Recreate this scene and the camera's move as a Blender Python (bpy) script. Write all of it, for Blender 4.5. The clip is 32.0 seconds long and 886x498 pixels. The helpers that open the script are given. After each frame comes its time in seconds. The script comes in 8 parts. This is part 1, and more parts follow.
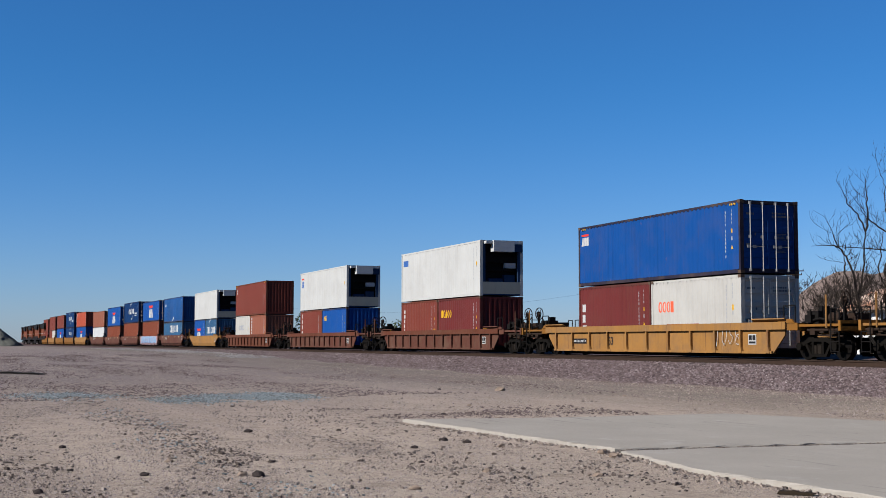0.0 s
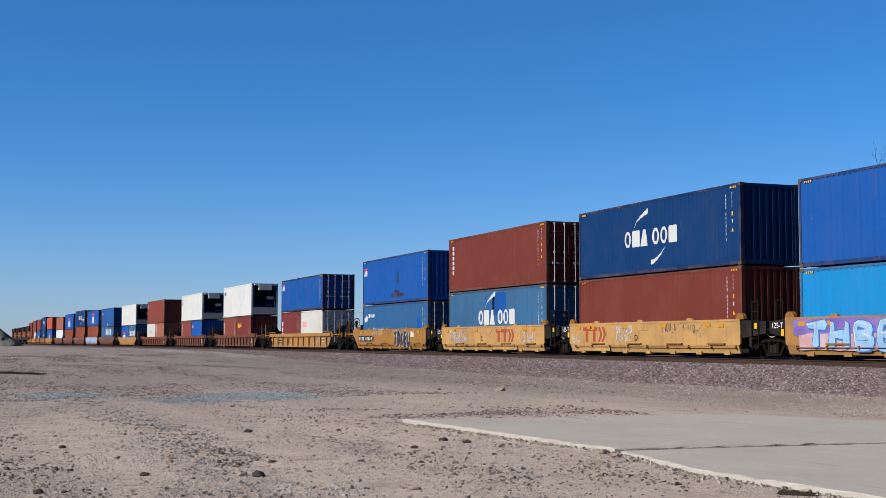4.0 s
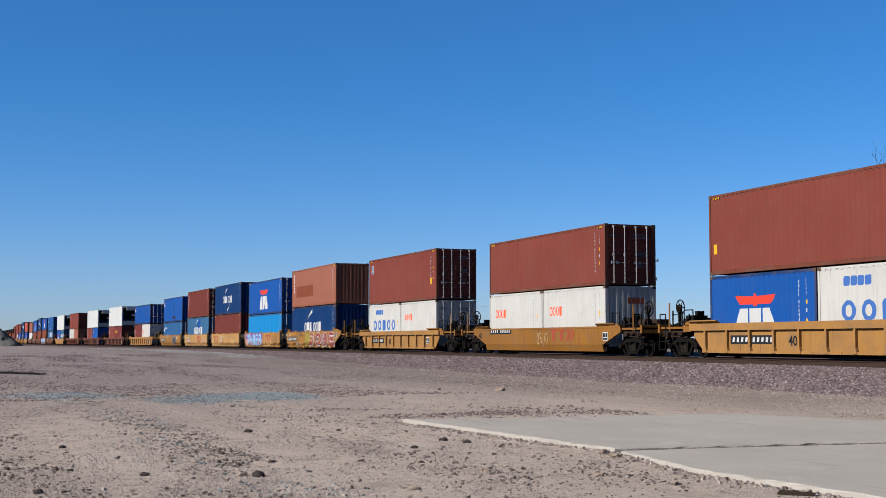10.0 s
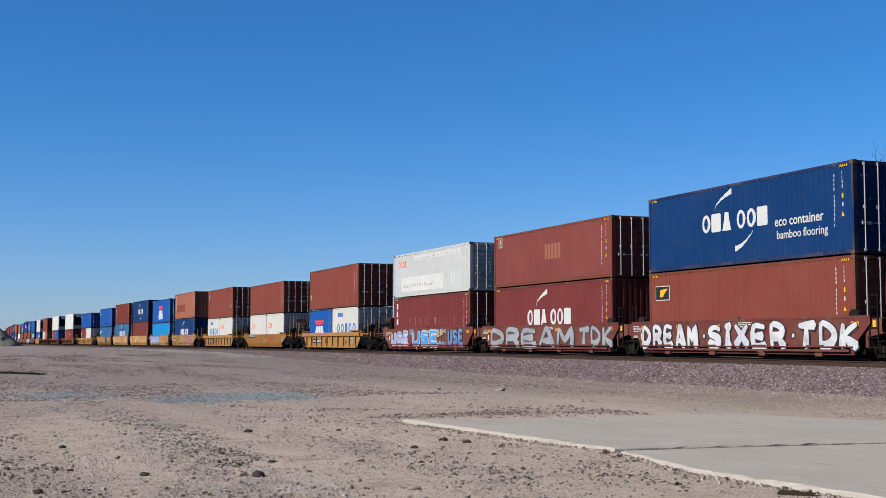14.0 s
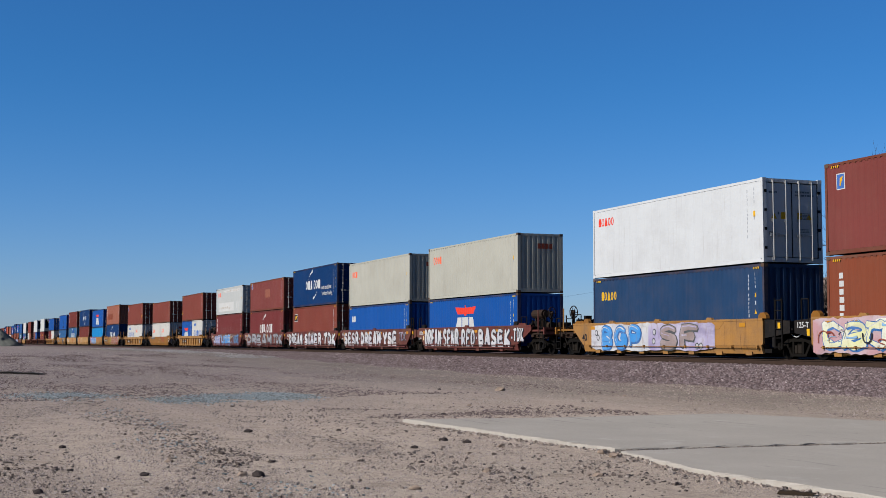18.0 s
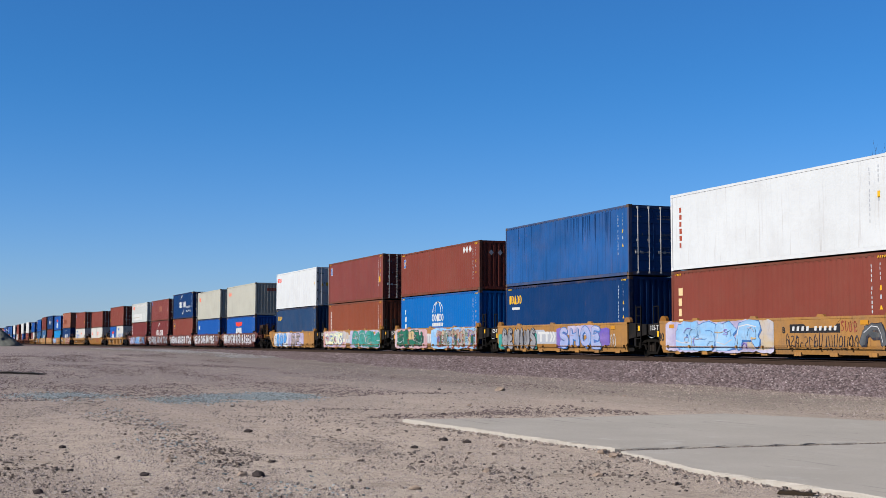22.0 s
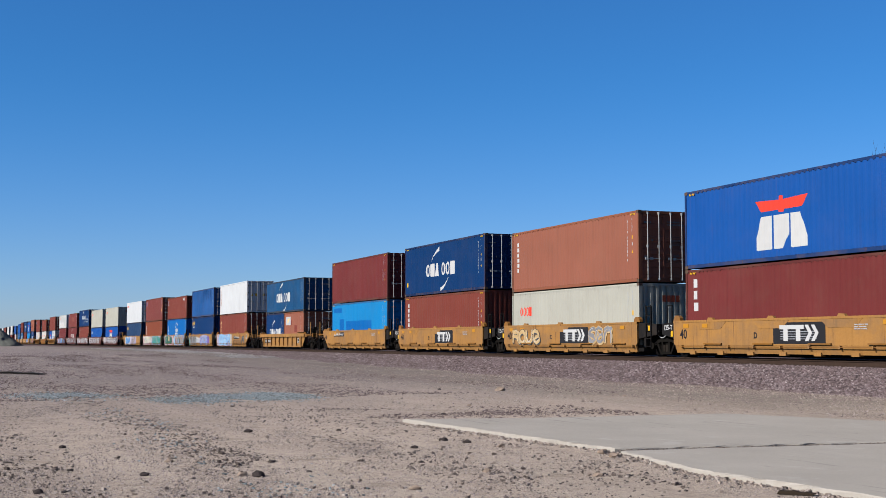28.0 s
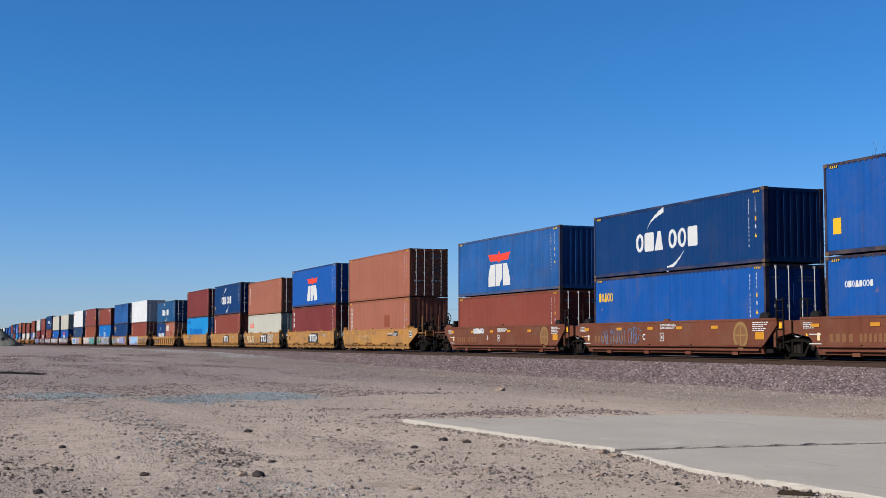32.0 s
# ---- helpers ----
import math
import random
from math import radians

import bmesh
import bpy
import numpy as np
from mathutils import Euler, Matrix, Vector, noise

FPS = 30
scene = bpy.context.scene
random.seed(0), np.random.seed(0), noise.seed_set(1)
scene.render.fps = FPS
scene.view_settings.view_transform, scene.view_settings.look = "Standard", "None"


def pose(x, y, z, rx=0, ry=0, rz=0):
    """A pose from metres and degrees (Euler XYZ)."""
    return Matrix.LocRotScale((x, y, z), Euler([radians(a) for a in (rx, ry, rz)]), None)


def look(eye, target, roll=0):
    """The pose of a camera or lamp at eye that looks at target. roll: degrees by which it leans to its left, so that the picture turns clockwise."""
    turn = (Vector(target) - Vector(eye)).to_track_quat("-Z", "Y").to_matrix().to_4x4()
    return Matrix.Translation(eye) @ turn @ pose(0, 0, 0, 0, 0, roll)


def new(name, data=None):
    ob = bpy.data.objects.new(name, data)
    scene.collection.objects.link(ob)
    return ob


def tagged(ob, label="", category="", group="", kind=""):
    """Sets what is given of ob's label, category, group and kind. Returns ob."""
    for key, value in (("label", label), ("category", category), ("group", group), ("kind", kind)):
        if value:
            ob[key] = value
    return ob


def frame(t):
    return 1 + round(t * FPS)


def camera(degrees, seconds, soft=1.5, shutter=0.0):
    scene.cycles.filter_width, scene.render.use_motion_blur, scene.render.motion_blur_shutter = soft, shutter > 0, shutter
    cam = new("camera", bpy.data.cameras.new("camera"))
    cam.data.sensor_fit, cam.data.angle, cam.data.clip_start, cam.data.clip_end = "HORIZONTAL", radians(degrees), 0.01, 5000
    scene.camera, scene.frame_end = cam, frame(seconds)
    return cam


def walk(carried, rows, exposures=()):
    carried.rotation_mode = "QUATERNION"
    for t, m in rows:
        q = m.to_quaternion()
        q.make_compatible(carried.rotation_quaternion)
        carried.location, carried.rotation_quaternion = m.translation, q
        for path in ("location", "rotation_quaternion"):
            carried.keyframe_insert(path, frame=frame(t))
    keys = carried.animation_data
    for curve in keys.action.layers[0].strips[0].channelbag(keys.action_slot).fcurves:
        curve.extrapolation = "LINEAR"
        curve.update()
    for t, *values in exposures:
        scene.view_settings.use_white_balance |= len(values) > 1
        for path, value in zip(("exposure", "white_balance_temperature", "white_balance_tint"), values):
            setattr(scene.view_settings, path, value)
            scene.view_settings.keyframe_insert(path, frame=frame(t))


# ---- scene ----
# ======== camera: it stands still on a low tripod ========
cam = camera(38.24, 32.0, soft=0.8)
EYE = (0.0, 0.0, 1.444)
YAW, TILT = radians(68.642), radians(4.182)
AIM = (EYE[0] - math.sin(YAW) * math.cos(TILT), EYE[1] + math.cos(YAW) * math.cos(TILT), EYE[2] + math.sin(TILT))
walk(cam, [(0.0, look(EYE, AIM, 0.06)), (32.0, look(EYE, AIM, 0.06))], exposures=[(0.0, 0.93), (2.2, 0.93), (2.9, 1.09), (17.2, 1.09), (17.9, 0.85), (20.1, 0.85), (20.8, 1.09), (32.0, 1.09)])

# ======== daylight ========
SUN_EL, SUN_AZ = 33.0, 177.6      # height, and bearing of the sun from +y towards +x
sun_dir = Vector((math.sin(radians(SUN_AZ)) * math.cos(radians(SUN_EL)), math.cos(radians(SUN_AZ)) * math.cos(radians(SUN_EL)), math.sin(radians(SUN_EL))))
world = bpy.data.worlds.new("desert_sky")
scene.world = world
world.use_nodes = True
wn = world.node_tree.nodes
sky = wn.new("ShaderNodeTexSky")
sky.sky_type, sky.sun_disc = "NISHITA", False
sky.sun_elevation, sky.sun_rotation = radians(SUN_EL), radians(SUN_AZ)
sky.altitude, sky.air_density, sky.dust_density, sky.ozone_density = 600, 1.0, 0.3, 6.0
clear = wn.new("ShaderNodeMix")          # the dry desert air: a deeper blue
clear.data_type, clear.blend_type = "RGBA", "MULTIPLY"
clear.inputs[0].default_value = 1.0
air = wn.new("ShaderNodeMix")            # paler towards the horizon
air.data_type = "RGBA"
air.inputs[6].default_value, air.inputs[7].default_value = (0.95, 1.07, 1.475, 1), (0.39, 0.955, 1.39, 1)
dome, height = wn.new("ShaderNodeTexCoord"), wn.new("ShaderNodeSeparateXYZ")
low = wn.new("ShaderNodeMapRange")
low.interpolation_type = "SMOOTHSTEP"
low.inputs["From Min"].default_value, low.inputs["From Max"].default_value = -0.04, 0.22
world.node_tree.links.new(dome.outputs["Generated"], height.inputs[0])
world.node_tree.links.new(height.outputs[2], low.inputs["Value"])
world.node_tree.links.new(low.outputs[0], air.inputs[0])
world.node_tree.links.new(air.outputs[2], clear.inputs[7])
world.node_tree.links.new(sky.outputs["Color"], clear.inputs[6])
world.node_tree.links.new(clear.outputs[2], wn["Background"].inputs["Color"])
wn["Background"].inputs["Strength"].default_value = 0.041
sun_data = bpy.data.lights.new("sun", "SUN")
sun_data.energy, sun_data.angle, sun_data.color = 5.0, radians(0.53), (1.0, 0.955, 0.90)
sun = new("sun", sun_data)
sun.matrix_basis = look(sun_dir * 100, (0, 0, 0))


# ======== materials ========
class Nodes:
    """A small builder for node materials."""

    def __init__(self, name, rough=0.6, metal=0.0):
        self.mat = bpy.data.materials.new(name)
        self.mat.use_nodes = True
        self.t = self.mat.node_tree
        self.b = self.t.nodes["Principled BSDF"]
        self.b.inputs["Roughness"].default_value, self.b.inputs["Metallic"].default_value = rough, metal
        self.b.inputs["Specular IOR Level"].default_value = 0.04 if rough > 0.5 else 0.5
        tc = self.t.nodes.new("ShaderNodeTexCoord")
        self.obj = tc.outputs["Object"]

    def link(self, a, b):
        self.t.links.new(a, b)

    def scaled(self, sx, sy, sz, src=None):
        m = self.t.nodes.new("ShaderNodeMapping")
        m.inputs["Scale"].default_value = (sx, sy, sz)
        info = self.t.nodes.new("ShaderNodeObjectInfo")
        comb = self.t.nodes.new("ShaderNodeVectorMath")
        comb.operation = "SCALE"
        self.link(info.outputs["Random"], comb.inputs["Scale"])
        comb.inputs[0].default_value = (37.0, 11.0, 23.0)
        self.link(comb.outputs[0], m.inputs["Location"])
        self.link(src or self.obj, m.inputs["Vector"])
        return m.outputs[0]

    def noise(self, vec, scale, detail=4, rough=0.55, lo=0.35, hi=0.65):
        n = self.t.nodes.new("ShaderNodeTexNoise")
        n.inputs["Scale"].default_value, n.inputs["Detail"].default_value, n.inputs["Roughness"].default_value = scale, detail, rough
        self.link(vec, n.inputs["Vector"])
        r = self.t.nodes.new("ShaderNodeMapRange")
        r.inputs["From Min"].default_value, r.inputs["From Max"].default_value = lo, hi
        self.link(n.outputs["Fac"], r.inputs["Value"])
        return r.outputs[0]

    def mix(self, fac, a, b):
        m = self.t.nodes.new("ShaderNodeMix")
        m.data_type = "RGBA"
        for key, val in ((6, a), (7, b)):
            if isinstance(val, tuple):
                m.inputs[key].default_value = (*val[:3], 1)
            else:
                self.link(val, m.inputs[key])
        if isinstance(fac, (int, float)):
            m.inputs[0].default_value = fac
        else:
            self.link(fac, m.inputs[0])
        return m.outputs[2]

    def mul(self, a, k):
        m = self.t.nodes.new("ShaderNodeMath")
        m.operation = "MULTIPLY"
        self.link(a, m.inputs[0])
        if isinstance(k, (int, float)):
            m.inputs[1].default_value = k
        else:
            self.link(k, m.inputs[1])
        return m.outputs[0]

    def colour(self, c):
        self.link(c, self.b.inputs["Base Color"])

    def bump(self, h, strength=0.3, dist=0.01):
        n = self.t.nodes.new("ShaderNodeBump")
        n.inputs["Strength"].default_value, n.inputs["Distance"].default_value = strength, dist
        self.link(h, n.inputs["Height"])
        self.link(n.outputs[0], self.b.inputs["Normal"])


def shade(c, k):
    return tuple(min(1.0, v * k) for v in c)


def paint(name, c, fade=0.25, streak=0.35, rust=0.25, rough=0.55, grime=0.12):
    """Weathered paint on steel: chalky fading, rain streaks, rust specks."""
    n = Nodes(name, rough)
    broad = n.noise(n.scaled(0.35, 0.35, 0.5), 1.0, 3)
    pale = tuple(v * 1.4 + 0.002 for v in c)
    col = n.mix(n.mul(broad, fade), c, pale)
    run = n.noise(n.scaled(5.0, 5.0, 0.22), 1.0, 5, 0.6, 0.52, 0.78)
    col = n.mix(n.mul(run, streak), col, shade(c, 0.62))
    spots = n.noise(n.scaled(1.6, 1.6, 0.9), 2.0, 7, 0.7, 0.66, 0.74)
    col = n.mix(n.mul(spots, rust), col, (0.16, 0.07, 0.035))
    if grime:
        dirt = n.noise(n.scaled(0.8, 0.8, 0.9), 1.0, 7, 0.68, 0.45, 0.70)
        col = n.mix(n.mul(dirt, grime), col, (0.085, 0.058, 0.040))
        scuff = n.noise(n.scaled(7.0, 7.0, 0.9), 1.5, 5, 0.7, 0.64, 0.74)
        col = n.mix(n.mul(scuff, grime * 0.35), col, tuple(v + (0.5 - v) * 0.3 for v in c))
        drip = n.noise(n.scaled(9.0, 9.0, 0.35), 1.0, 4, 0.6, 0.62, 0.70)
        col = n.mix(n.mul(drip, grime * 1.6), col, (0.075, 0.036, 0.020))
    n.colour(col)
    grain = n.noise(n.scaled(1, 1, 1), 9.0, 4)
    dents = n.noise(n.scaled(0.9, 0.9, 0.9), 1.0, 3, 0.5, 0.3, 0.7)
    n.bump(n.mix(0.7, grain, dents), 0.35, 0.03)
    return n.mat


def plain(name, c, rough=0.6, metal=0.0, vary=0.35, scale=6.0, dark=0.6, bump=0.15):
    n = Nodes(name, rough, metal)
    a = n.noise(n.scaled(1, 1, 1), scale, 5)
    b = n.noise(n.scaled(1, 1, 1), scale * 0.18, 3)
    col = n.mix(n.mul(a, vary), c, shade(c, dark))
    col = n.mix(n.mul(b, vary * 0.7), col, shade(c, 1.25))
    n.colour(col)
    n.bump(a, bump, 0.02)
    return n.mat


PAINT = {
    "red": paint("oxide_red_paint", (0.0930, 0.0226, 0.0160)),
    "rose_red": paint("dull_rose_red_paint", (0.0900, 0.0232, 0.0200)),
    "deep_oxide": paint("deep_oxide_red_paint", (0.0700, 0.0150, 0.0112)),
    "dkred": paint("dark_red_paint", (0.0735, 0.0148, 0.0142)),
    "brown": paint("red_brown_paint", (0.1020, 0.0268, 0.0135)),
    "orange": paint("faded_terracotta_paint", (0.139, 0.0505, 0.0325)),
    "coral": paint("coral_red_paint", (0.2066, 0.04059, 0.02214)),
    "royal": paint("royal_blue_paint", (0.0045, 0.0385, 0.153), 0.15, 0.35, 0.18, 0.55, 0.05),
    "royal_worn": paint("worn_royal_blue_paint", (0.00328, 0.03526, 0.141), 0.2, 0.6, 0.8, 0.6, 0.12),
    "fblue": paint("faded_blue_paint", (0.006396, 0.0369, 0.1148), 0.8, 0.9, 0.5),
    "deep_navy": paint("navy_blue_paint", (0.001968, 0.01656, 0.0592), 0.15, 0.35, 0.18, 0.55, 0.05),
    "navy": paint("dull_navy_paint", (0.00861, 0.02394, 0.05642)),
    "ltblue": paint("sky_blue_paint", (0.004264, 0.1023, 0.2398), 0.15, 0.35, 0.18, 0.55, 0.05),
    "azure": paint("bright_blue_paint", (0.001558, 0.05666, 0.1856), 0.15, 0.35, 0.18, 0.55, 0.05),
    "steel_blue": paint("steel_blue_paint", (0.01271, 0.04936, 0.1164), 0.15, 0.35, 0.18, 0.55, 0.05),
    "teal": paint("grey_teal_paint", (0.01558, 0.05084, 0.1025), 0.5, 0.7, 0.6),
    "storm": paint("dull_storm_blue_paint", (0.00533, 0.0328, 0.08036), 0.5, 0.7, 0.6),
    "white": paint("white_paint", (0.288, 0.296, 0.299), 0.15, 0.08, 0.05),
    "chalk": paint("chalky_white_paint", (0.256, 0.250, 0.232), 0.2, 0.3, 0.25),
    "off_white": paint("off_white_paint", (0.276, 0.278, 0.268), 0.2, 0.25, 0.15),
    "dull_white": paint("dull_white_paint", (0.222, 0.230, 0.224), 0.2, 0.25, 0.30),
    "grey": paint("warm_grey_paint", (0.2029, 0.1993, 0.1697), 0.2, 0.2, 0.15),
    "yellow": paint("railcar_yellow_paint", (0.168, 0.0838, 0.0250), 0.4, 0.5, 0.7, 0.6, 0.60),
    "dusty": paint("sun_bleached_yellow_paint", (0.205, 0.1165, 0.0430), 0.5, 0.5, 0.6, 0.6, 0.45),
    "worn_yellow": paint("worn_brownish_yellow_paint", (0.150, 0.071, 0.0175), 0.4, 0.6, 0.8, 0.65, 0.55),
    "ochre": paint("dirty_ochre_paint", (0.1214, 0.05248, 0.0105), 0.4, 0.5, 0.6, 0.6, 0.45),
    "rail_brown": paint("railcar_brown_paint", (0.05666, 0.02181, 0.01533), 0.4, 0.5, 0.6, 0.65, 0.5),
    "rail_rust": paint("railcar_rust_paint", (0.0625, 0.0207, 0.0120), 0.5, 0.5, 0.7, 0.65, 0.30),
    "maroon": paint("railcar_maroon_paint", (0.06019, 0.01755, 0.01509), 0.4, 0.4, 0.5, 0.65, 0.5),
    "black": paint("railcar_black_paint", (0.00656, 0.00615, 0.00615), 0.3, 0.3, 0.15, 0.65, 0.12),
    "loco": paint("locomotive_orange_paint", (0.1066, 0.02952, 0.01148)),
}
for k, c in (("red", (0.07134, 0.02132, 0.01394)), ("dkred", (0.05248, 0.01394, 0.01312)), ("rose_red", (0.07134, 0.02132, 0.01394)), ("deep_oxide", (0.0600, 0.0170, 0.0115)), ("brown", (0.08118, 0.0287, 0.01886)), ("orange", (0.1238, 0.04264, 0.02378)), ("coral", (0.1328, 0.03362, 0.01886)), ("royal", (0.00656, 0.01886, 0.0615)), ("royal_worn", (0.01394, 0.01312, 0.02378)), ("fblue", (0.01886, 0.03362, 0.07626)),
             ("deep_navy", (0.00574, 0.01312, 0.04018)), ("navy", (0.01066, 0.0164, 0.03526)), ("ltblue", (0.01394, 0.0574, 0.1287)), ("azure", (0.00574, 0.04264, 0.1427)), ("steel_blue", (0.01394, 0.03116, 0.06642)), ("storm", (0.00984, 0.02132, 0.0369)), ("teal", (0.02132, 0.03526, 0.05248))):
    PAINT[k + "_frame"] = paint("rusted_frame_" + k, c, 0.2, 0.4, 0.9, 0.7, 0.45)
STEEL = plain("galvanised_steel", (0.245, 0.245, 0.24), 0.55, 0.0)
GRIME = plain("greasy_black_steel", (0.00656, 0.00574, 0.00533), 0.7)
# shade under the car ends is put into this near-black, and into WHEEL
TRUCK = plain("shade_black_cast_steel", (0.0046, 0.0038, 0.0031), 0.8)
# lighter: the light in the gap between cars is put into the springs
SPRING = plain("lit_brown_spring_steel", (0.0125, 0.0098, 0.0078), 0.8)
GEAR = plain("dark_brown_steel", (0.01968, 0.01271, 0.00943), 0.75)
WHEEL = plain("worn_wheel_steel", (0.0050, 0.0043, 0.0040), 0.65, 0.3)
CAST = plain("corner_casting_steel", (0.0574, 0.0369, 0.02624), 0.7)
MARK = {k: plain("marking_" + k, v, 0.6, 0, 0.25, 3.0, 0.8, 0.0) for k, v in {
    "white": (0.272, 0.272, 0.268), "faint": (0.085, 0.088, 0.098), "yellow": (0.3526, 0.1968, 0.01148), "red": (0.3772, 0.0287, 0.01804), "orange": (0.451, 0.0697, 0.0328), "blue": (0.02788, 0.07216, 0.205),
    "black": (0.0123, 0.0123, 0.01394), "grey": (0.1804, 0.1886, 0.205), "brick": (0.164, 0.03444, 0.01968), "silver": (0.2214, 0.2296, 0.246), "sand": (0.3444, 0.2624, 0.1394), "amber": (0.250, 0.112, 0.012), "dull": (0.123, 0.07216, 0.0287), "worn": (0.094, 0.046, 0.022), "flake": (0.185, 0.130, 0.085)}.items()}


def spray(name, c, other, k=0.85):
    """Sprayed paint: two shades blown into each other, dusty and worn."""
    n = Nodes("spray_paint_" + name, 0.6)
    broad = n.noise(n.scaled(1.1, 1.1, 1.6), 1.0, 3, 0.5, 0.38, 0.62)
    col = n.mix(n.mul(broad, k), c, other)
    wear = n.noise(n.scaled(3.0, 3.0, 1.0), 1.5, 6, 0.7, 0.54, 0.72)
    col = n.mix(n.mul(wear, 0.6), col, (0.12, 0.080, 0.045))
    mist = n.noise(n.scaled(0.8, 0.8, 2.5), 1.0, 5, 0.6, 0.50, 0.66)
    col = n.mix(n.mul(mist, 0.5), col, shade(other, 0.6))
    speck = n.noise(n.scaled(1, 1, 1), 26.0, 3, 0.6, 0.60, 0.68)
    n.colour(n.mix(n.mul(speck, 0.25), col, shade(c, 0.6)))
    return n.mat


SPRAY = {k: spray(k, *v) for k, v in {
    "white": ((0.295, 0.295, 0.295), (0.235, 0.235, 0.26)), "lilac": ((0.24, 0.224, 0.28), (0.16, 0.136, 0.224)), "pink": ((0.24, 0.136, 0.144), (0.264, 0.216, 0.232)),
    "teal": ((0.0096, 0.104, 0.088), (0.032, 0.16, 0.144)), "green": ((0.0048, 0.048, 0.032), (0.012, 0.088, 0.06)), "sky": ((0.104, 0.208, 0.328), (0.16, 0.248, 0.344)),
    "blue": ((0.016, 0.06, 0.16), (0.04, 0.096, 0.224)), "violet": ((0.068, 0.048, 0.192), (0.12, 0.08, 0.216)), "lime": ((0.336, 0.336, 0.176), (0.36, 0.36, 0.32)),
    "smoke": ((0.032, 0.0352, 0.0384), (0.06, 0.064, 0.068)), "silver": ((0.104, 0.104, 0.112), (0.152, 0.152, 0.16)), "brick": ((0.12, 0.0224, 0.016), (0.176, 0.056, 0.04)), "ash": ((0.128, 0.132, 0.148), (0.165, 0.168, 0.180)), "haze": ((0.130, 0.165, 0.272), (0.185, 0.190, 0.290)),
    "azure": ((0.024, 0.124, 0.296), (0.048, 0.16, 0.336)), "denim": ((0.044, 0.092, 0.176), (0.072, 0.12, 0.208)), "olive": ((0.13, 0.105, 0.022), (0.17, 0.125, 0.03)), "taupe": ((0.136, 0.104, 0.1), (0.192, 0.16, 0.16)), "ink": ((0.0096, 0.0104, 0.016), (0.024, 0.024, 0.032)), "sand": ((0.288, 0.208, 0.112), (0.24, 0.16, 0.072)), "cream": ((0.24, 0.192, 0.128), (0.208, 0.208, 0.232))}.items()}


# ======== mesh helpers ========
def box(bm, x0, x1, y0, y1, z0, z1):
    v = [bm.verts.new((x, y, z)) for z in (z0, z1) for y in (y0, y1) for x in (x0, x1)]
    for f in ((0, 2, 3, 1), (4, 5, 7, 6), (0, 1, 5, 4), (2, 6, 7, 3), (0, 4, 6, 2), (1, 3, 7, 5)):
        bm.faces.new([v[i] for i in f])
    return bm


def slab_xz(bm, pts, y0, y1):
    """A plate with the outline pts (x, z), from y0 to y1."""
    a = [bm.verts.new((x, y0, z)) for x, z in pts]
    b = [bm.verts.new((x, y1, z)) for x, z in pts]
    bm.faces.new(a), bm.faces.new(b[::-1])
    n = len(pts)
    for i in range(n):
        bm.faces.new((a[i], b[i], b[(i + 1) % n], a[(i + 1) % n]))
    return bm


def beam_yz(bm, pts, x0, x1):
    """A beam along x with the cross-section pts (y, z)."""
    a = [bm.verts.new((x0, y, z)) for y, z in pts]
    b = [bm.verts.new((x1, y, z)) for y, z in pts]
    bm.faces.new(a[::-1]), bm.faces.new(b)
    n = len(pts)
    for i in range(n):
        bm.faces.new((a[i], a[(i + 1) % n], b[(i + 1) % n], b[i]))
    return bm


def rod(bm, p, q, r, r2=None, n=8):
    p, q = Vector(p), Vector(q)
    m = (q - p).to_track_quat("Z", "Y").to_matrix()
    r2 = r if r2 is None else r2
    a, b = [], []
    for i in range(n):
        d = Vector((math.cos(2 * math.pi * i / n), math.sin(2 * math.pi * i / n), 0))
        a.append(bm.verts.new(p + m @ (d * r)))
        b.append(bm.verts.new(q + m @ (d * r2)))
    for i in range(n):
        bm.faces.new((a[i], a[(i + 1) % n], b[(i + 1) % n], b[i]))
    bm.faces.new(a[::-1]), bm.faces.new(b)
    return bm


def ring(bm, c, r, t, n=20, axis="x"):
    """A thin hoop of radius r round an axis."""
    pts = []
    for i in range(n):
        a = 2 * math.pi * i / n
        d = (0, math.cos(a), math.sin(a)) if axis == "x" else (math.cos(a), 0, math.sin(a))
        pts.append(Vector(c) + Vector(d) * r)
    for i in range(n):
        rod(bm, pts[i], pts[(i + 1) % n], t, n=5)
    return bm


def strips(bm, profile, z0, z1, axis="x"):
    """A folded sheet: profile (a, depth) swept from z0 to z1."""
    rows = []
    for z in (z0, z1):
        rows.append([bm.verts.new((a, d, z) if axis == "x" else (d, a, z)) for a, d in profile])
    for i in range(len(profile) - 1):
        bm.faces.new((rows[0][i], rows[0][i + 1], rows[1][i + 1], rows[1][i]))
    return bm


def corrugation(a0, a1, d_out, d_in, pitch=0.278, steep=0.0):
    n = max(1, round((a1 - a0) / pitch))
    p = (a1 - a0) / n
    out = []
    for i in range(n):
        s = a0 + i * p
        out += [(s, d_in), (s + (0.26 + steep) * p, d_in), (s + 0.48 * p, d_out), (s + (0.78 + steep) * p, d_out)]
    return out + [(a1, d_in)]


MESHES = {}


def mesh_of(key, build):
    """The mesh called key, built once and shared."""
    if key not in MESHES:
        bm = build() if callable(build) else build
        me = bpy.data.meshes.new(key)
        bmesh.ops.recalc_face_normals(bm, faces=bm.faces[:])
        bm.to_mesh(me)
        bm.free()
        me.materials.append(None)
        MESHES[key] = me
    return MESHES[key]


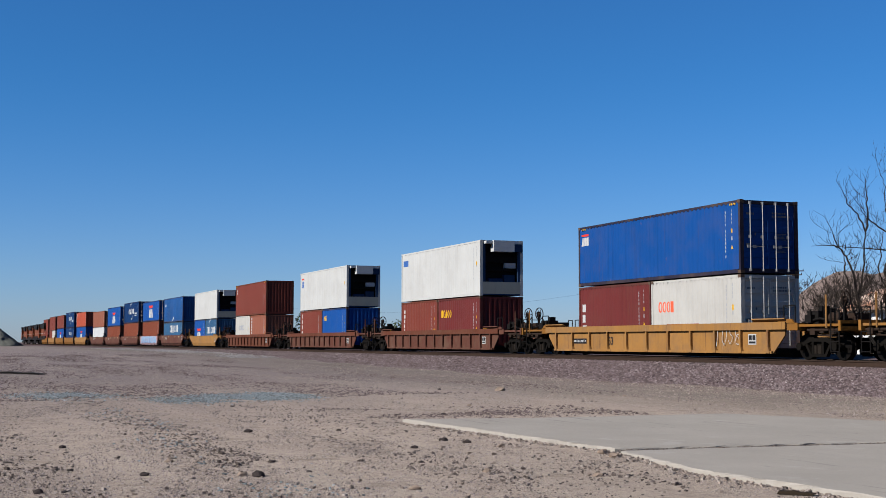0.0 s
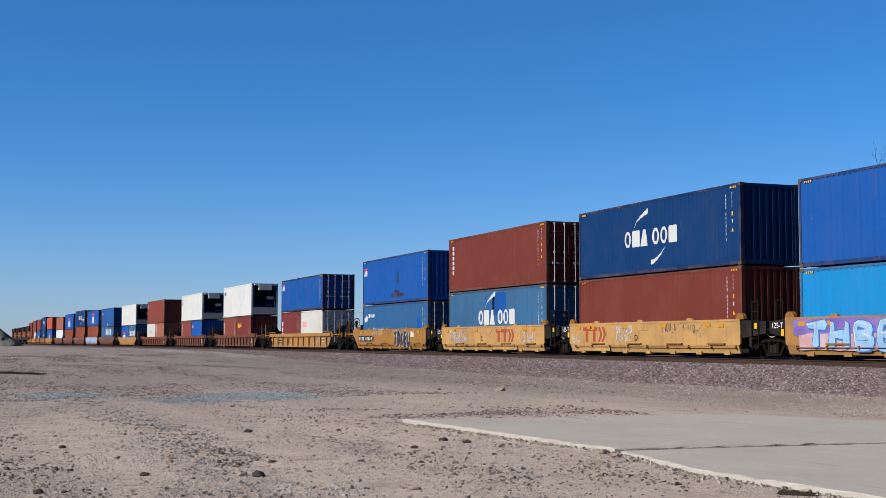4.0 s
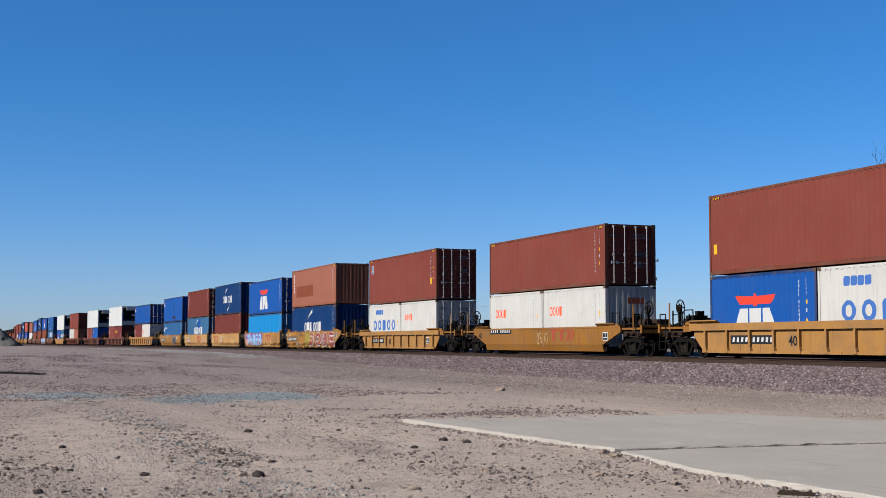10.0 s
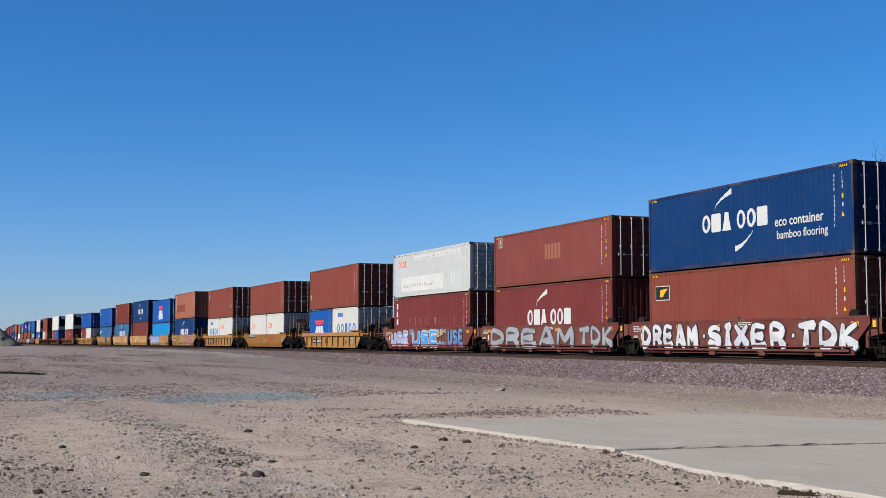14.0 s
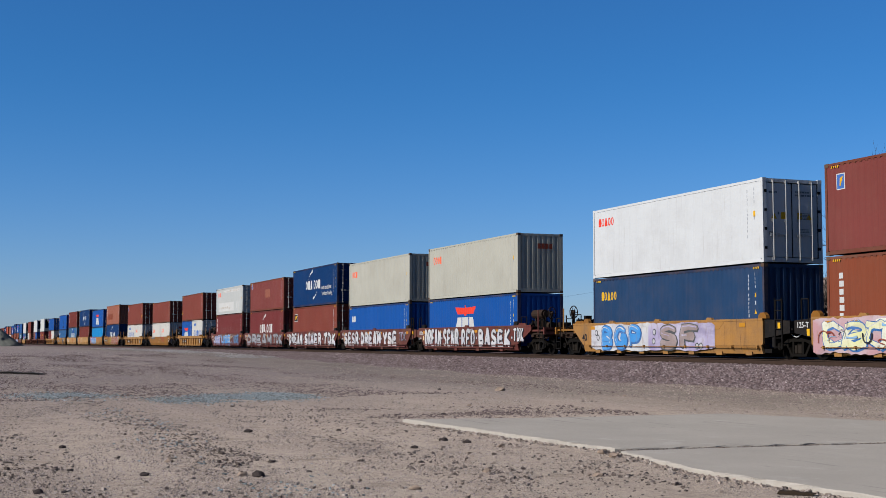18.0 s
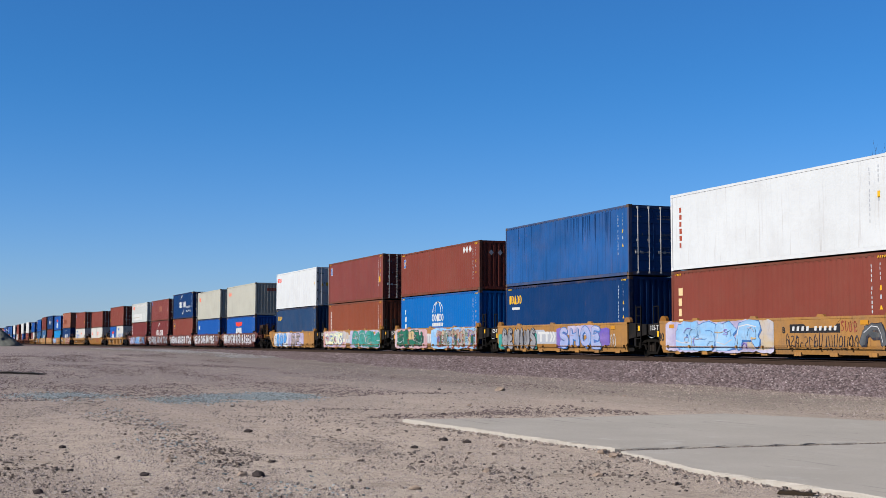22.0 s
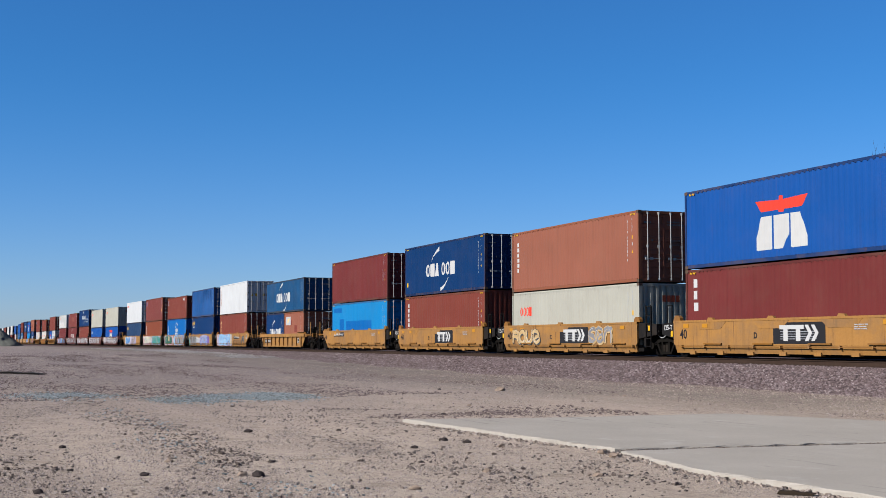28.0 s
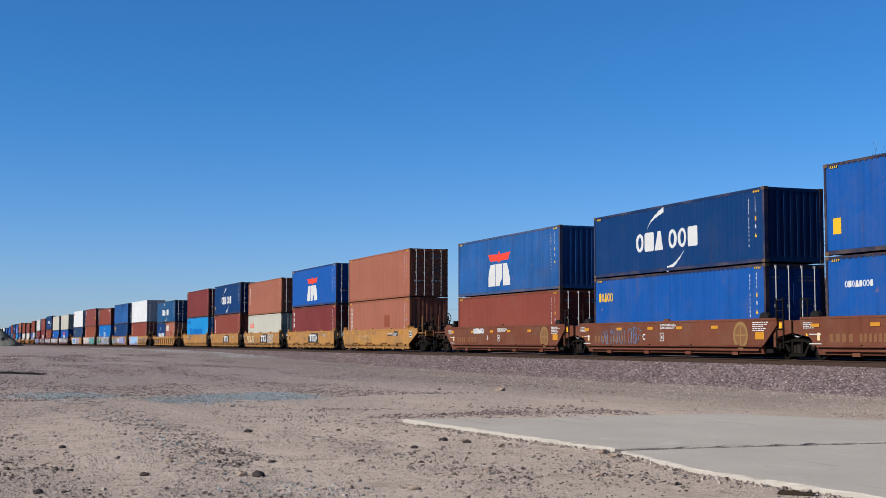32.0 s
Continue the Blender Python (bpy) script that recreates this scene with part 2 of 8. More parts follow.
def part(name, me, material, parent=None, label="", at=None):
    """One mesh object under a thing or part. me: a bmesh, or a shared mesh."""
    if isinstance(me, bmesh.types.BMesh):
        bmesh.ops.recalc_face_normals(me, faces=me.faces[:])
        data = bpy.data.meshes.new(name)
        me.to_mesh(data)
        me.free()
        data.materials.append(None)
        me = data
    ob = new(name, me)
    ob.material_slots[0].link = "OBJECT"
    ob.material_slots[0].material = material
    if parent is not None:
        ob.parent = parent
    if at is not None:
        ob.matrix_basis = at
    if label:
        tagged(ob, label)
    return ob


def B():
    return bmesh.new()


def pieces(name, bm, material, parent, label=""):
    """Each loose piece of bm as a part of its own."""
    todo = set(bm.faces)
    while todo:
        stack, isle = [todo.pop()], []
        while stack:
            f = stack.pop()
            isle.append(f)
            for v in f.verts:
                for g in v.link_faces:
                    if g in todo:
                        todo.remove(g)
                        stack.append(g)
        out, made = B(), {}
        for f in isle:
            for v in f.verts:
                if v not in made:
                    made[v] = out.verts.new(v.co)
            out.faces.new([made[v] for v in f.verts])
        part(name, out, material, parent, label)
    bm.free()


# ======== the line of the track and the train's run ========
RAIL_Z = 0.9           # top of rail over the dirt
TRACK_Y = 27.07


def swing(x):
    """How far the line has shifted towards -y at x, and its slope there."""
    u = min(1.0, max(0.0, (-x - 135.0) / 175.0))
    return 4.35 * u * u * (3 - 2 * u), 4.35 * 6 * u * (1 - u) / 175.0


def run(t):
    """Metres that the train has gone since 16 s."""
    u = (t - 16.0) / 16.0
    return 13.735 * (t - 16.0) + 5.853 * u ** 2 + 0.993 * u ** 3 + 0.139 * u ** 4 - 0.341 * u ** 5 - 0.068 * u ** 6


def on_track(x, z=0.0):
    d, s = swing(x)
    return Matrix.Translation((x, TRACK_Y - d, RAIL_Z + z)) @ Matrix.Rotation(math.atan(s), 4, "Z")


def rise(x):
    """The dirt lies higher along the far part of the line."""
    u = min(1.0, max(0.0, (-x - 45.0) / 90.0))
    return 0.55 * u * u * (3 - 2 * u)


TRAIN = []             # (thing, place in the train, height over the rail)


def in_train(ob, xc, z):
    ob.matrix_basis = on_track(xc - run(0.0), z)
    TRAIN.append((ob, xc, z))
    return ob


# ======== ground and track ========
def ground_material():
    n = Nodes("dry_gravelly_dirt", 0.95)
    pos = n.obj
    broad = n.noise(n.scaled(0.05, 0.16, 1), 1.0, 4, 0.6, 0.35, 0.65)
    ruts = n.noise(n.scaled(0.10, 0.75, 1), 1.0, 4, 0.55, 0.42, 0.62)
    mid = n.noise(n.scaled(0.5, 0.9, 1), 1.0, 6, 0.65, 0.35, 0.68)
    fine = n.noise(n.scaled(1, 1, 1), 20.0, 8, 0.85, 0.42, 0.60)
    col = n.mix(broad, (0.1945, 0.1503, 0.1188), (0.3625, 0.2901, 0.226))
    col = n.mix(n.mul(ruts, 0.7), col, (0.3783, 0.3069, 0.2439))
    col = n.mix(n.mul(mid, 0.65), col, (0.1576, 0.1209, 0.09984))
    col = n.mix(n.mul(fine, 0.75), col, (0.3639, 0.307, 0.2538))
    lumps = n.noise(n.scaled(1, 1, 1), 4.0, 6, 0.8, 0.42, 0.58)
    grit = n.noise(n.scaled(1, 1, 1), 9.0, 4, 0.8, 0.50, 0.62)
    col = n.mix(n.mul(lumps, 0.35), col, (0.3639, 0.2928, 0.2295))
    col = n.mix(n.mul(grit, 0.50), col, (0.1137, 0.08817, 0.07356))
    salt = n.noise(n.scaled(1, 1, 1), 48.0, 3, 0.7, 0.55, 0.66)
    col = n.mix(n.mul(salt, 0.55), col, (0.09406, 0.07408, 0.06337))
    pale = n.noise(n.scaled(1.3, 1.3, 1), 34.0, 3, 0.7, 0.60, 0.68)
    col = n.mix(n.mul(pale, 0.5), col, (0.3762, 0.337, 0.2945))
    height = n.mix(0.5, fine, lumps)
    for scale, lo, hi, patch_lo, mixk in ((22.0, 0.30, 0.16, 0.36, 0.8), (9.0, 0.20, 0.10, 0.46, 0.85)):
        v = n.t.nodes.new("ShaderNodeTexVoronoi")
        v.inputs["Scale"].default_value = scale
        n.link(pos, v.inputs["Vector"])
        r = n.t.nodes.new("ShaderNodeMapRange")
        r.inputs["From Min"].default_value, r.inputs["From Max"].default_value = lo, hi
        n.link(v.outputs["Distance"], r.inputs["Value"])
        peb = n.mul(r.outputs[0], n.noise(n.scaled(0.25, 0.5, 1), scale * 0.08, 5, 0.6, patch_lo, patch_lo + 0.18))
        bw = n.t.nodes.new("ShaderNodeRGBToBW")
        n.link(v.outputs["Color"], bw.inputs[0])
        tone = n.mix(bw.outputs[0], (0.07713, 0.06169, 0.05486), (0.3639, 0.307, 0.2615))
        col = n.mix(n.mul(peb, mixk), col, tone)
        height = n.mix(0.5, height, peb)
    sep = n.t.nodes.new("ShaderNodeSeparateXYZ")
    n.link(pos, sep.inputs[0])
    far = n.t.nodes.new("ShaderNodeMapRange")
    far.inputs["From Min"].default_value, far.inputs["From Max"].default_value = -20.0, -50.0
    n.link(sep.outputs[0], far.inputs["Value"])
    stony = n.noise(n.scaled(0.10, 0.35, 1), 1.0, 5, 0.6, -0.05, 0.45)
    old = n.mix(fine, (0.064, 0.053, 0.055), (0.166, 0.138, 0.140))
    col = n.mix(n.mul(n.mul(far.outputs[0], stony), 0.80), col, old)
    verge = n.t.nodes.new("ShaderNodeMapRange")          # packed grey dirt along the ballast
    verge.inputs["From Min"].default_value, verge.inputs["From Max"].default_value = 14.0, 19.0
    n.link(sep.outputs[1], verge.inputs["Value"])
    col = n.mix(n.mul(n.mul(verge.outputs[0], n.noise(n.scaled(0.15, 0.9, 1), 1.0, 6, 0.65, 0.05, 0.6)), 0.72), col, n.mix(fine, (0.07068, 0.06138, 0.05022), (0.1302, 0.1135, 0.09486)))
    dusty = n.t.nodes.new("ShaderNodeMapRange")
    dusty.inputs["From Min"].default_value, dusty.inputs["From Max"].default_value = -25.0, -12.0
    n.link(sep.outputs[0], dusty.inputs["Value"])
    col = n.mix(n.mul(n.mul(dusty.outputs[0], n.noise(n.scaled(0.12, 0.5, 1), 1.0, 4, 0.6, 0.25, 0.6)), 0.42), col, (0.3348, 0.279, 0.2278))
    scuffs = n.noise(n.scaled(0.9, 0.6, 1), 1.0, 8, 0.72, 0.57, 0.66)       # scuffed, darker crust
    col = n.mix(n.mul(scuffs, 0.5), col, (0.1256, 0.09486, 0.07254))
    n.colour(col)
    n.bump(height, 1.0, 0.04)
    return n.mat


DIRT = ground_material()
STONE = {
    "dirt": plain("dusty_stone", (0.192, 0.146, 0.113), 0.9, 0, 0.5, 8.0, 0.55, 0.4),
    "dark": plain("dark_stone", (0.030, 0.024, 0.0225), 0.85, 0, 0.5, 8.0, 0.6, 0.4),
}


def pebble_material(name, colours, rough=0.9):
    """Stones of one heap, each its own shade."""
    n = Nodes(name, rough)
    g = n.t.nodes.new("ShaderNodeNewGeometry")
    ramp = n.t.nodes.new("ShaderNodeValToRGB")
    els = ramp.color_ramp.elements
    while len(els) < len(colours):
        els.new(0.5)
    for i, c in enumerate(colours):
        els[i].position = i / (len(colours) - 1)
        els[i].color = (*c, 1)
    n.link(g.outputs["Random Per Island"], ramp.inputs["Fac"])
    fine = n.noise(n.scaled(1, 1, 1), 22.0, 5, 0.6)
    col = n.mix(n.mul(fine, 0.4), ramp.outputs[0], (0.08, 0.063, 0.057))
    n.colour(col)
    n.bump(fine, 0.5, 0.02)
    return n.mat


BALLAST = pebble_material("pink_grey_ballast", [(0.038, 0.0285, 0.0298), (0.124, 0.0905, 0.0930), (0.066, 0.0500, 0.0522), (0.188, 0.148, 0.150), (0.098, 0.0690, 0.0705), (0.275, 0.232, 0.231)])
GRAVEL = pebble_material("mixed_gravel", [(0.0675, 0.0558, 0.0504), (0.27, 0.2205, 0.1845), (0.207, 0.1665, 0.1395), (0.342, 0.297, 0.261), (0.117, 0.0945, 0.0855), (0.252, 0.207, 0.1755)])
BLUEGREY = pebble_material("blue_grey_gravel", [(0.044, 0.056, 0.061), (0.168, 0.205, 0.218), (0.285, 0.330, 0.345), (0.098, 0.121, 0.130)])
OLDSTONE = pebble_material("old_purple_grey_stone", [(0.040, 0.032, 0.033), (0.166, 0.134, 0.135), (0.094, 0.077, 0.079), (0.264, 0.225, 0.222), (0.127, 0.100, 0.101), (0.35, 0.31, 0.30)])
REDSTONE = pebble_material("dark_reddish_stone", [(0.036, 0.027, 0.027), (0.118, 0.087, 0.084), (0.064, 0.049, 0.048), (0.172, 0.134, 0.126)])
PALESTONE = pebble_material("pale_grey_stone", [(0.13, 0.124, 0.123), (0.27, 0.26, 0.255), (0.19, 0.18, 0.178), (0.33, 0.32, 0.31)])
VERGESTONE = pebble_material("brown_pink_verge_stone", [(0.046, 0.036, 0.033), (0.160, 0.124, 0.108), (0.085, 0.066, 0.058), (0.25, 0.205, 0.18), (0.125, 0.094, 0.083), (0.32, 0.275, 0.25)])
CLODS = pebble_material("dark_mixed_stone", [(0.0405, 0.0324, 0.0288), (0.1125, 0.0882, 0.0738), (0.063, 0.0558, 0.054), (0.153, 0.126, 0.1062)])
DARKGREY = plain("grey_green_spoil", (0.090, 0.092, 0.078), 0.95, 0, 0.5, 0.4, 0.6, 0.5)
CONCRETE = Nodes("worn_concrete", 0.85)
_a = CONCRETE.noise(CONCRETE.scaled(0.6, 0.6, 1), 1.0, 5, 0.6)
_b = CONCRETE.noise(CONCRETE.scaled(1, 1, 1), 30.0, 5, 0.7)
_c = CONCRETE.noise(CONCRETE.scaled(0.25, 2.2, 1), 1.2, 6, 0.6, 0.56, 0.72)
_k = CONCRETE.mix(CONCRETE.mul(_a, 0.5), (0.2153, 0.1959, 0.1697), (0.2716, 0.2483, 0.2163))
_k = CONCRETE.mix(CONCRETE.mul(_b, 0.3), _k, (0.16, 0.1455, 0.128))
_k = CONCRETE.mix(CONCRETE.mul(CONCRETE.noise(CONCRETE.scaled(0.35, 4.0, 1), 1.0, 7, 0.62, 0.62, 0.66), 0.6), _k, (0.1212, 0.1096, 0.097))
_k = CONCRETE.mix(CONCRETE.mul(CONCRETE.noise(CONCRETE.scaled(1.5, 1.5, 1), 1.0, 6, 0.7, 0.58, 0.70), 0.4), _k, (0.291, 0.2774, 0.2561))
CONCRETE.colour(CONCRETE.mix(CONCRETE.mul(_c, 0.4), _k, (0.1746, 0.16, 0.1455)))
CONCRETE.bump(_b, 0.25, 0.01)
CONCRETE = CONCRETE.mat
RAIL = plain("rusty_rail", (0.026, 0.0165, 0.0122), 0.8, 0.0, 0.4, 5.0)
RAILTOP = plain("polished_rail", (0.28, 0.269, 0.249), 0.25, 0.9)
TIE = plain("weathered_timber", (0.068, 0.052, 0.039), 0.9, 0, 0.5, 7.0)


def ground_z(x, y):
    """The height of the dirt."""
    base = rise(x) * min(1.0, max(0.0, (y + 20.0) / 40.0))
    near = 1.0 if -90 < x < 10 and -5 < y < 24 else 0.35
    wob = near * (0.045 * noise.noise(Vector((x * 0.23, y * 0.45, 0))) + 0.020 * noise.noise(Vector((x * 1.1, y * 1.3, 3))))
    k = min(1.0, max(abs((x + 15) / 7.0), abs((y - 11.5) / 4.6)) ** 2)
    return base + wob * k


def sheet(xs, ys, height):
    verts = [(x, y, height(x, y)) for y in ys for x in xs]
    n = len(xs)
    faces = [(j * n + i, j * n + i + 1, (j + 1) * n + i + 1, (j + 1) * n + i) for j in range(len(ys) - 1) for i in range(n - 1)]
    return verts, faces


def raw(name, verts, faces, mat, parent=None):
    me = bpy.data.meshes.new(name)
    me.from_pydata(verts, [], faces)
    me.materials.append(mat)
    ob = new(name, me)
    if parent:
        ob.parent = parent
    return ob


xs = [-4000, -2500, -1500, -900, -600, -450, -350, -300] + list(np.arange(-280, -100, 6.0)) + list(np.arange(-100, -8, 0.5)) + list(np.arange(-8, 12, 1.0)) + [15, 30, 60, 150, 400, 1000, 2500, 4000]
ys = [-4000, -2000, -900, -400, -150, -60, -30, -15] + list(np.arange(-8, 25, 0.5)) + [25, 26.5, 29, 32, 40, 55, 80, 120, 200, 400, 900, 2000, 4000]
v, f = sheet([float(a) for a in xs], [float(a) for a in ys], ground_z)
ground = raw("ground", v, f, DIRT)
for p in ground.data.polygons:
    p.use_smooth = True
tagged(ground, "dry tan dirt lot with gravel and faint wheel tracks", "ground", kind="structure")

# ballast bed: crown, shoulders and toe follow the line
# the unseen bank past +3 m is added to block sunlit ground behind
BED = [(-4.1, -0.98), (-3.6, -0.90), (-2.0, -0.26), (-1.7, -0.20), (1.7, -0.20), (2.0, -0.26), (3.2, -0.12), (5.2, 0.03), (9.2, 0.06), (10.4, -0.90), (11.0, -0.98)]
line_x = list(range(-900, -140, 10)) + list(range(-140, 62, 4))
v, f = [], []
for x in line_x:
    d, s = swing(x)
    for y, z in BED:
        v.append((x, TRACK_Y - d + y, RAIL_Z + z + (rise(x) if z < -0.8 else 0)))
k = len(BED)
for i in range(len(line_x) - 1):
    for j in range(k - 1):
        f.append((i * k + j, (i + 1) * k + j, (i + 1) * k + j + 1, i * k + j + 1))
bed = tagged(raw("track_bed", v, f, plain("fine_ballast", (0.086, 0.063, 0.064), 0.95, 0, 0.7, 9.0, 0.45, 0.8)), "pink-grey crushed stone railway ballast bed", "track bed", kind="structure")


def stone_shape(rnd):
    """A chipped lump with eight corners."""
    q = []
    for sz in (-1, 1):
        for sy in (-1, 1):
            for sx in (-1, 1):
                q.append((sx * rnd.uniform(0.55, 1.0), sy * rnd.uniform(0.55, 1.0), sz * rnd.uniform(0.45, 0.9)))
    return q


LUMPS = [stone_shape(random.Random(i)) for i in range(24)]
LUMP_FACES = ((0, 2, 3, 1), (4, 5, 7, 6), (0, 1, 5, 4), (2, 6, 7, 3), (0, 4, 6, 2), (1, 3, 7, 5))


def stones(name, spots, mat, label, seed):
    """Many stones as one heap; spots: (x, y, z, size)."""
    rnd = random.Random(seed)
    verts, faces = [], []
    for x, y, z, r in spots:
        q = LUMPS[rnd.randrange(24)]
        a = rnd.uniform(0, 6.283)
        ca, sa = math.cos(a), math.sin(a)
        fx, fy, fz = r * rnd.uniform(0.7, 1.2), r * rnd.uniform(0.7, 1.1), r * rnd.uniform(0.5, 0.9)
        b = len(verts)
        tilt = rnd.uniform(-0.5, 0.5)
        for px, py, pz in q:
            px, py, pz = px * fx, py * fy, pz * fz
            pz += px * tilt
            verts.append((x + px * ca - py * sa, y + px * sa + py * ca, z + pz))
        faces += [tuple(b + i for i in fc) for fc in LUMP_FACES]
    return tagged(raw(name, verts, faces, mat), label, "gravel", kind="stuff")


def chips(name, spots, mat, label, seed):
    """Very many small pointed crumbs of stone as one spread; spots: (x, y, z, size)."""
    rnd = random.Random(seed)
    verts, faces = [], []
    b = 0
    for x, y, z, r in spots:
        a = rnd.uniform(0, 1.5)
        ca, sa = math.cos(a) * r, math.sin(a) * r
        k = rnd.uniform(0.6, 1.1)
        verts += [(x + ca, y + sa, z - r * 0.3), (x - sa * k, y + ca * k, z - r * 0.3), (x - ca, y - sa, z - r * 0.3), (x + sa * k, y - ca * k, z - r * 0.3), (x + rnd.uniform(-0.5, 0.5) * r, y + rnd.uniform(-0.5, 0.5) * r, z + r * rnd.uniform(0.45, 0.95))]
        faces += [(b, b + 1, b + 4), (b + 1, b + 2, b + 4), (b + 2, b + 3, b + 4), (b + 3, b, b + 4)]
        b += 5
    return tagged(raw(name, verts, faces, mat), label, "gravel", kind="stuff")


def shoulder_z(y):
    for (y0, z0), (y1, z1) in zip(BED, BED[1:]):
        if y0 <= y <= y1:
            return z0 + (z1 - z0) * (y - y0) / (y1 - y0)
    return -0.98


rnd = random.Random(11)
spots = []
while len(spots) < 64000:
    u = rnd.random()
    x = -24 - 110 * u ** 1.5
    y = rnd.uniform(-3.95, -1.70)
    d, s = swing(x)
    r = rnd.uniform(0.018, 0.042) * (1 + 0.5 * u)
    z = RAIL_Z + shoulder_z(y) + (rise(x) * max(0, min(1, (-y - 2.0) / 1.6)))
    spots.append((x, TRACK_Y - d + y, z + r * 0.3, r))
stones("ballast", spots, BALLAST, "pinkish grey crushed stone ballast beside the rails", 12)

# ties and rails
tie_me = mesh_of("tie", lambda: box(B(), -0.11, 0.11, -1.3, 1.3, -0.36, -0.185))
track = tagged(new("railway_track"), "rusty railway track on timber ties", "railway track", kind="structure")
for i in range(150):
    x = -22 - 0.52 * i
    d, s = swing(x)
    part("tie", tie_me, TIE, track, at=pose(x, TRACK_Y - d, RAIL_Z, 0, 0, math.degrees(math.atan(s))))


def rail_run(side, prof, mat, name):
    v, f = [], []
    for x in line_x:
        d, s = swing(x)
        for y, z in prof:
            v.append((x, TRACK_Y - d + side * 0.755 + y, RAIL_Z + z))
    k = len(prof)
    for i in range(len(line_x) - 1):
        for j in range(k):
            f.append((i * k + j, i * k + (j + 1) % k, (i + 1) * k + (j + 1) % k, (i + 1) * k + j))
    return raw(name, v, f, mat, track)


for side in (-1, 1):
    rail_run(side, [(-0.075, -0.185), (0.075, -0.185), (0.075, -0.165), (0.012, -0.14), (0.012, -0.045), (0.036, -0.035), (0.036, -0.006), (-0.036, -0.006), (-0.036, -0.035), (-0.012, -0.045), (-0.012, -0.14), (-0.075, -0.165)], RAIL, "rail")
    rail_run(side, [(-0.034, -0.005), (0.034, -0.005), (0.030, 0.0), (-0.030, 0.0)], RAILTOP, "rail_head")

# a replacement rail laid ready along the crest of the ballast
spare = tagged(new("spare_rail"), "rusty brown spare rail lying along the ballast", "rail")
prof = [(-0.075, -0.185), (0.075, -0.185), (0.075, -0.165), (0.012, -0.14), (0.012, -0.045), (0.036, -0.035), (0.036, -0.006), (-0.036, -0.006), (-0.036, -0.035), (-0.012, -0.045), (-0.012, -0.14), (-0.075, -0.165)]
v, f = [], []
for x in line_x:
    d, q = swing(x)
    for y, z in prof:
        v.append((x, TRACK_Y - d - 1.62 + y, RAIL_Z + z + 0.005))
k = len(prof)
for i in range(len(line_x) - 1):
    for j in range(k):
        f.append((i * k + j, i * k + (j + 1) % k, (i + 1) * k + (j + 1) % k, (i + 1) * k + j))
raw("rail_bar", v, f, RAIL, spare)

# the concrete slab, in two pours with a ragged joint between them
slab_thing = tagged(new("concrete_slab"), "pale worn concrete pad with a cracked joint", "concrete pad", kind="structure")


def pour(name, pts, top):
    """A slab with a slightly broken front edge."""
    rr = random.Random(len(pts))
    bm = B()
    out = []
    for (xa, ya), (xb, yb) in zip(pts, pts[1:] + pts[:1]):
        n = max(1, int(math.hypot(xb - xa, yb - ya) / 0.16))
        for i in range(n):
            u = i / n
            wob = 0.05 * noise.noise(Vector((xa + (xb - xa) * u, ya * 1.7 + (yb - ya) * u * 1.7, 5.0)) * 1.6)
            out.append((xa + (xb - xa) * u + wob + rr.uniform(-0.02, 0.02), ya + (yb - ya) * u + wob + rr.uniform(-0.025, 0.025)))
    a = [bm.verts.new((x, y, -0.12)) for x, y in out]
    b = [bm.verts.new((x + rr.uniform(-0.01, 0.01), y + rr.uniform(0, 0.015), top - rr.uniform(0.006, 0.024))) for x, y in out]
    cx, cy = sum(p[0] for p in out) / len(out), sum(p[1] for p in out) / len(out)
    c = []
    for x, y in out:
        q = rr.uniform(0.001, 0.012)
        c.append(bm.verts.new((x + (cx - x) * q, y + (cy - y) * q, top)))
    n = len(out)
    for i in range(n):
        j = (i + 1) % n
        bm.faces.new((a[i], a[j], b[j], b[i]))
        bm.faces.new((b[i], b[j], c[j], c[i]))
    bm.faces.new(c)
    return part(name, bm, CONCRETE, slab_thing)


pour("slab_panel", [(-21.95, 7.82), (-14.88, 8.24), (-14.74, 10.0), (-14.58, 12.6), (-14.5, 16.3), (-18.4, 15.6), (-20.2, 14.9), (-21.45, 14.3), (-21.4, 10.1)], 0.064)
pour("slab_panel", [(-14.70, 8.22), (-12.4, 7.80), (-9.7, 7.95), (-6.0, 7.9), (-6.0, 17.0), (-14.34, 16.3), (-14.42, 12.6), (-14.58, 10.0)], 0.052)
hole = tagged(part("wood_scrap", slab_xz(B(), [(-0.17, 0.0), (0.16, 0.0), (0.19, 0.02), (0.10, 0.032), (0.06, 0.024), (-0.02, 0.040), (-0.09, 0.028), (-0.15, 0.034)], -0.035, 0.04), plain("dark_brown_wood", (0.022, 0.016, 0.011), 0.9)), "dark splintered scrap of wood on the dirt", "wood scrap")
hole.matrix_basis = pose(-10.25, 7.62, 0.0, 0, 0, 40)


# ======== shipping containers ========
W2 = 1.219
LONG, SHORT = 12.192, 6.058
HIGH, STD = 2.896, 2.591
FACE = -W2 - 0.004      # the plane of the markings on the side that is seen
FOLD = (-W2 + 0.004, -W2 + 0.020)      # how far out the corrugated sheet stands on its ridges and in its grooves
SHEETS = {}             # the folds of each container's side, by the container's name


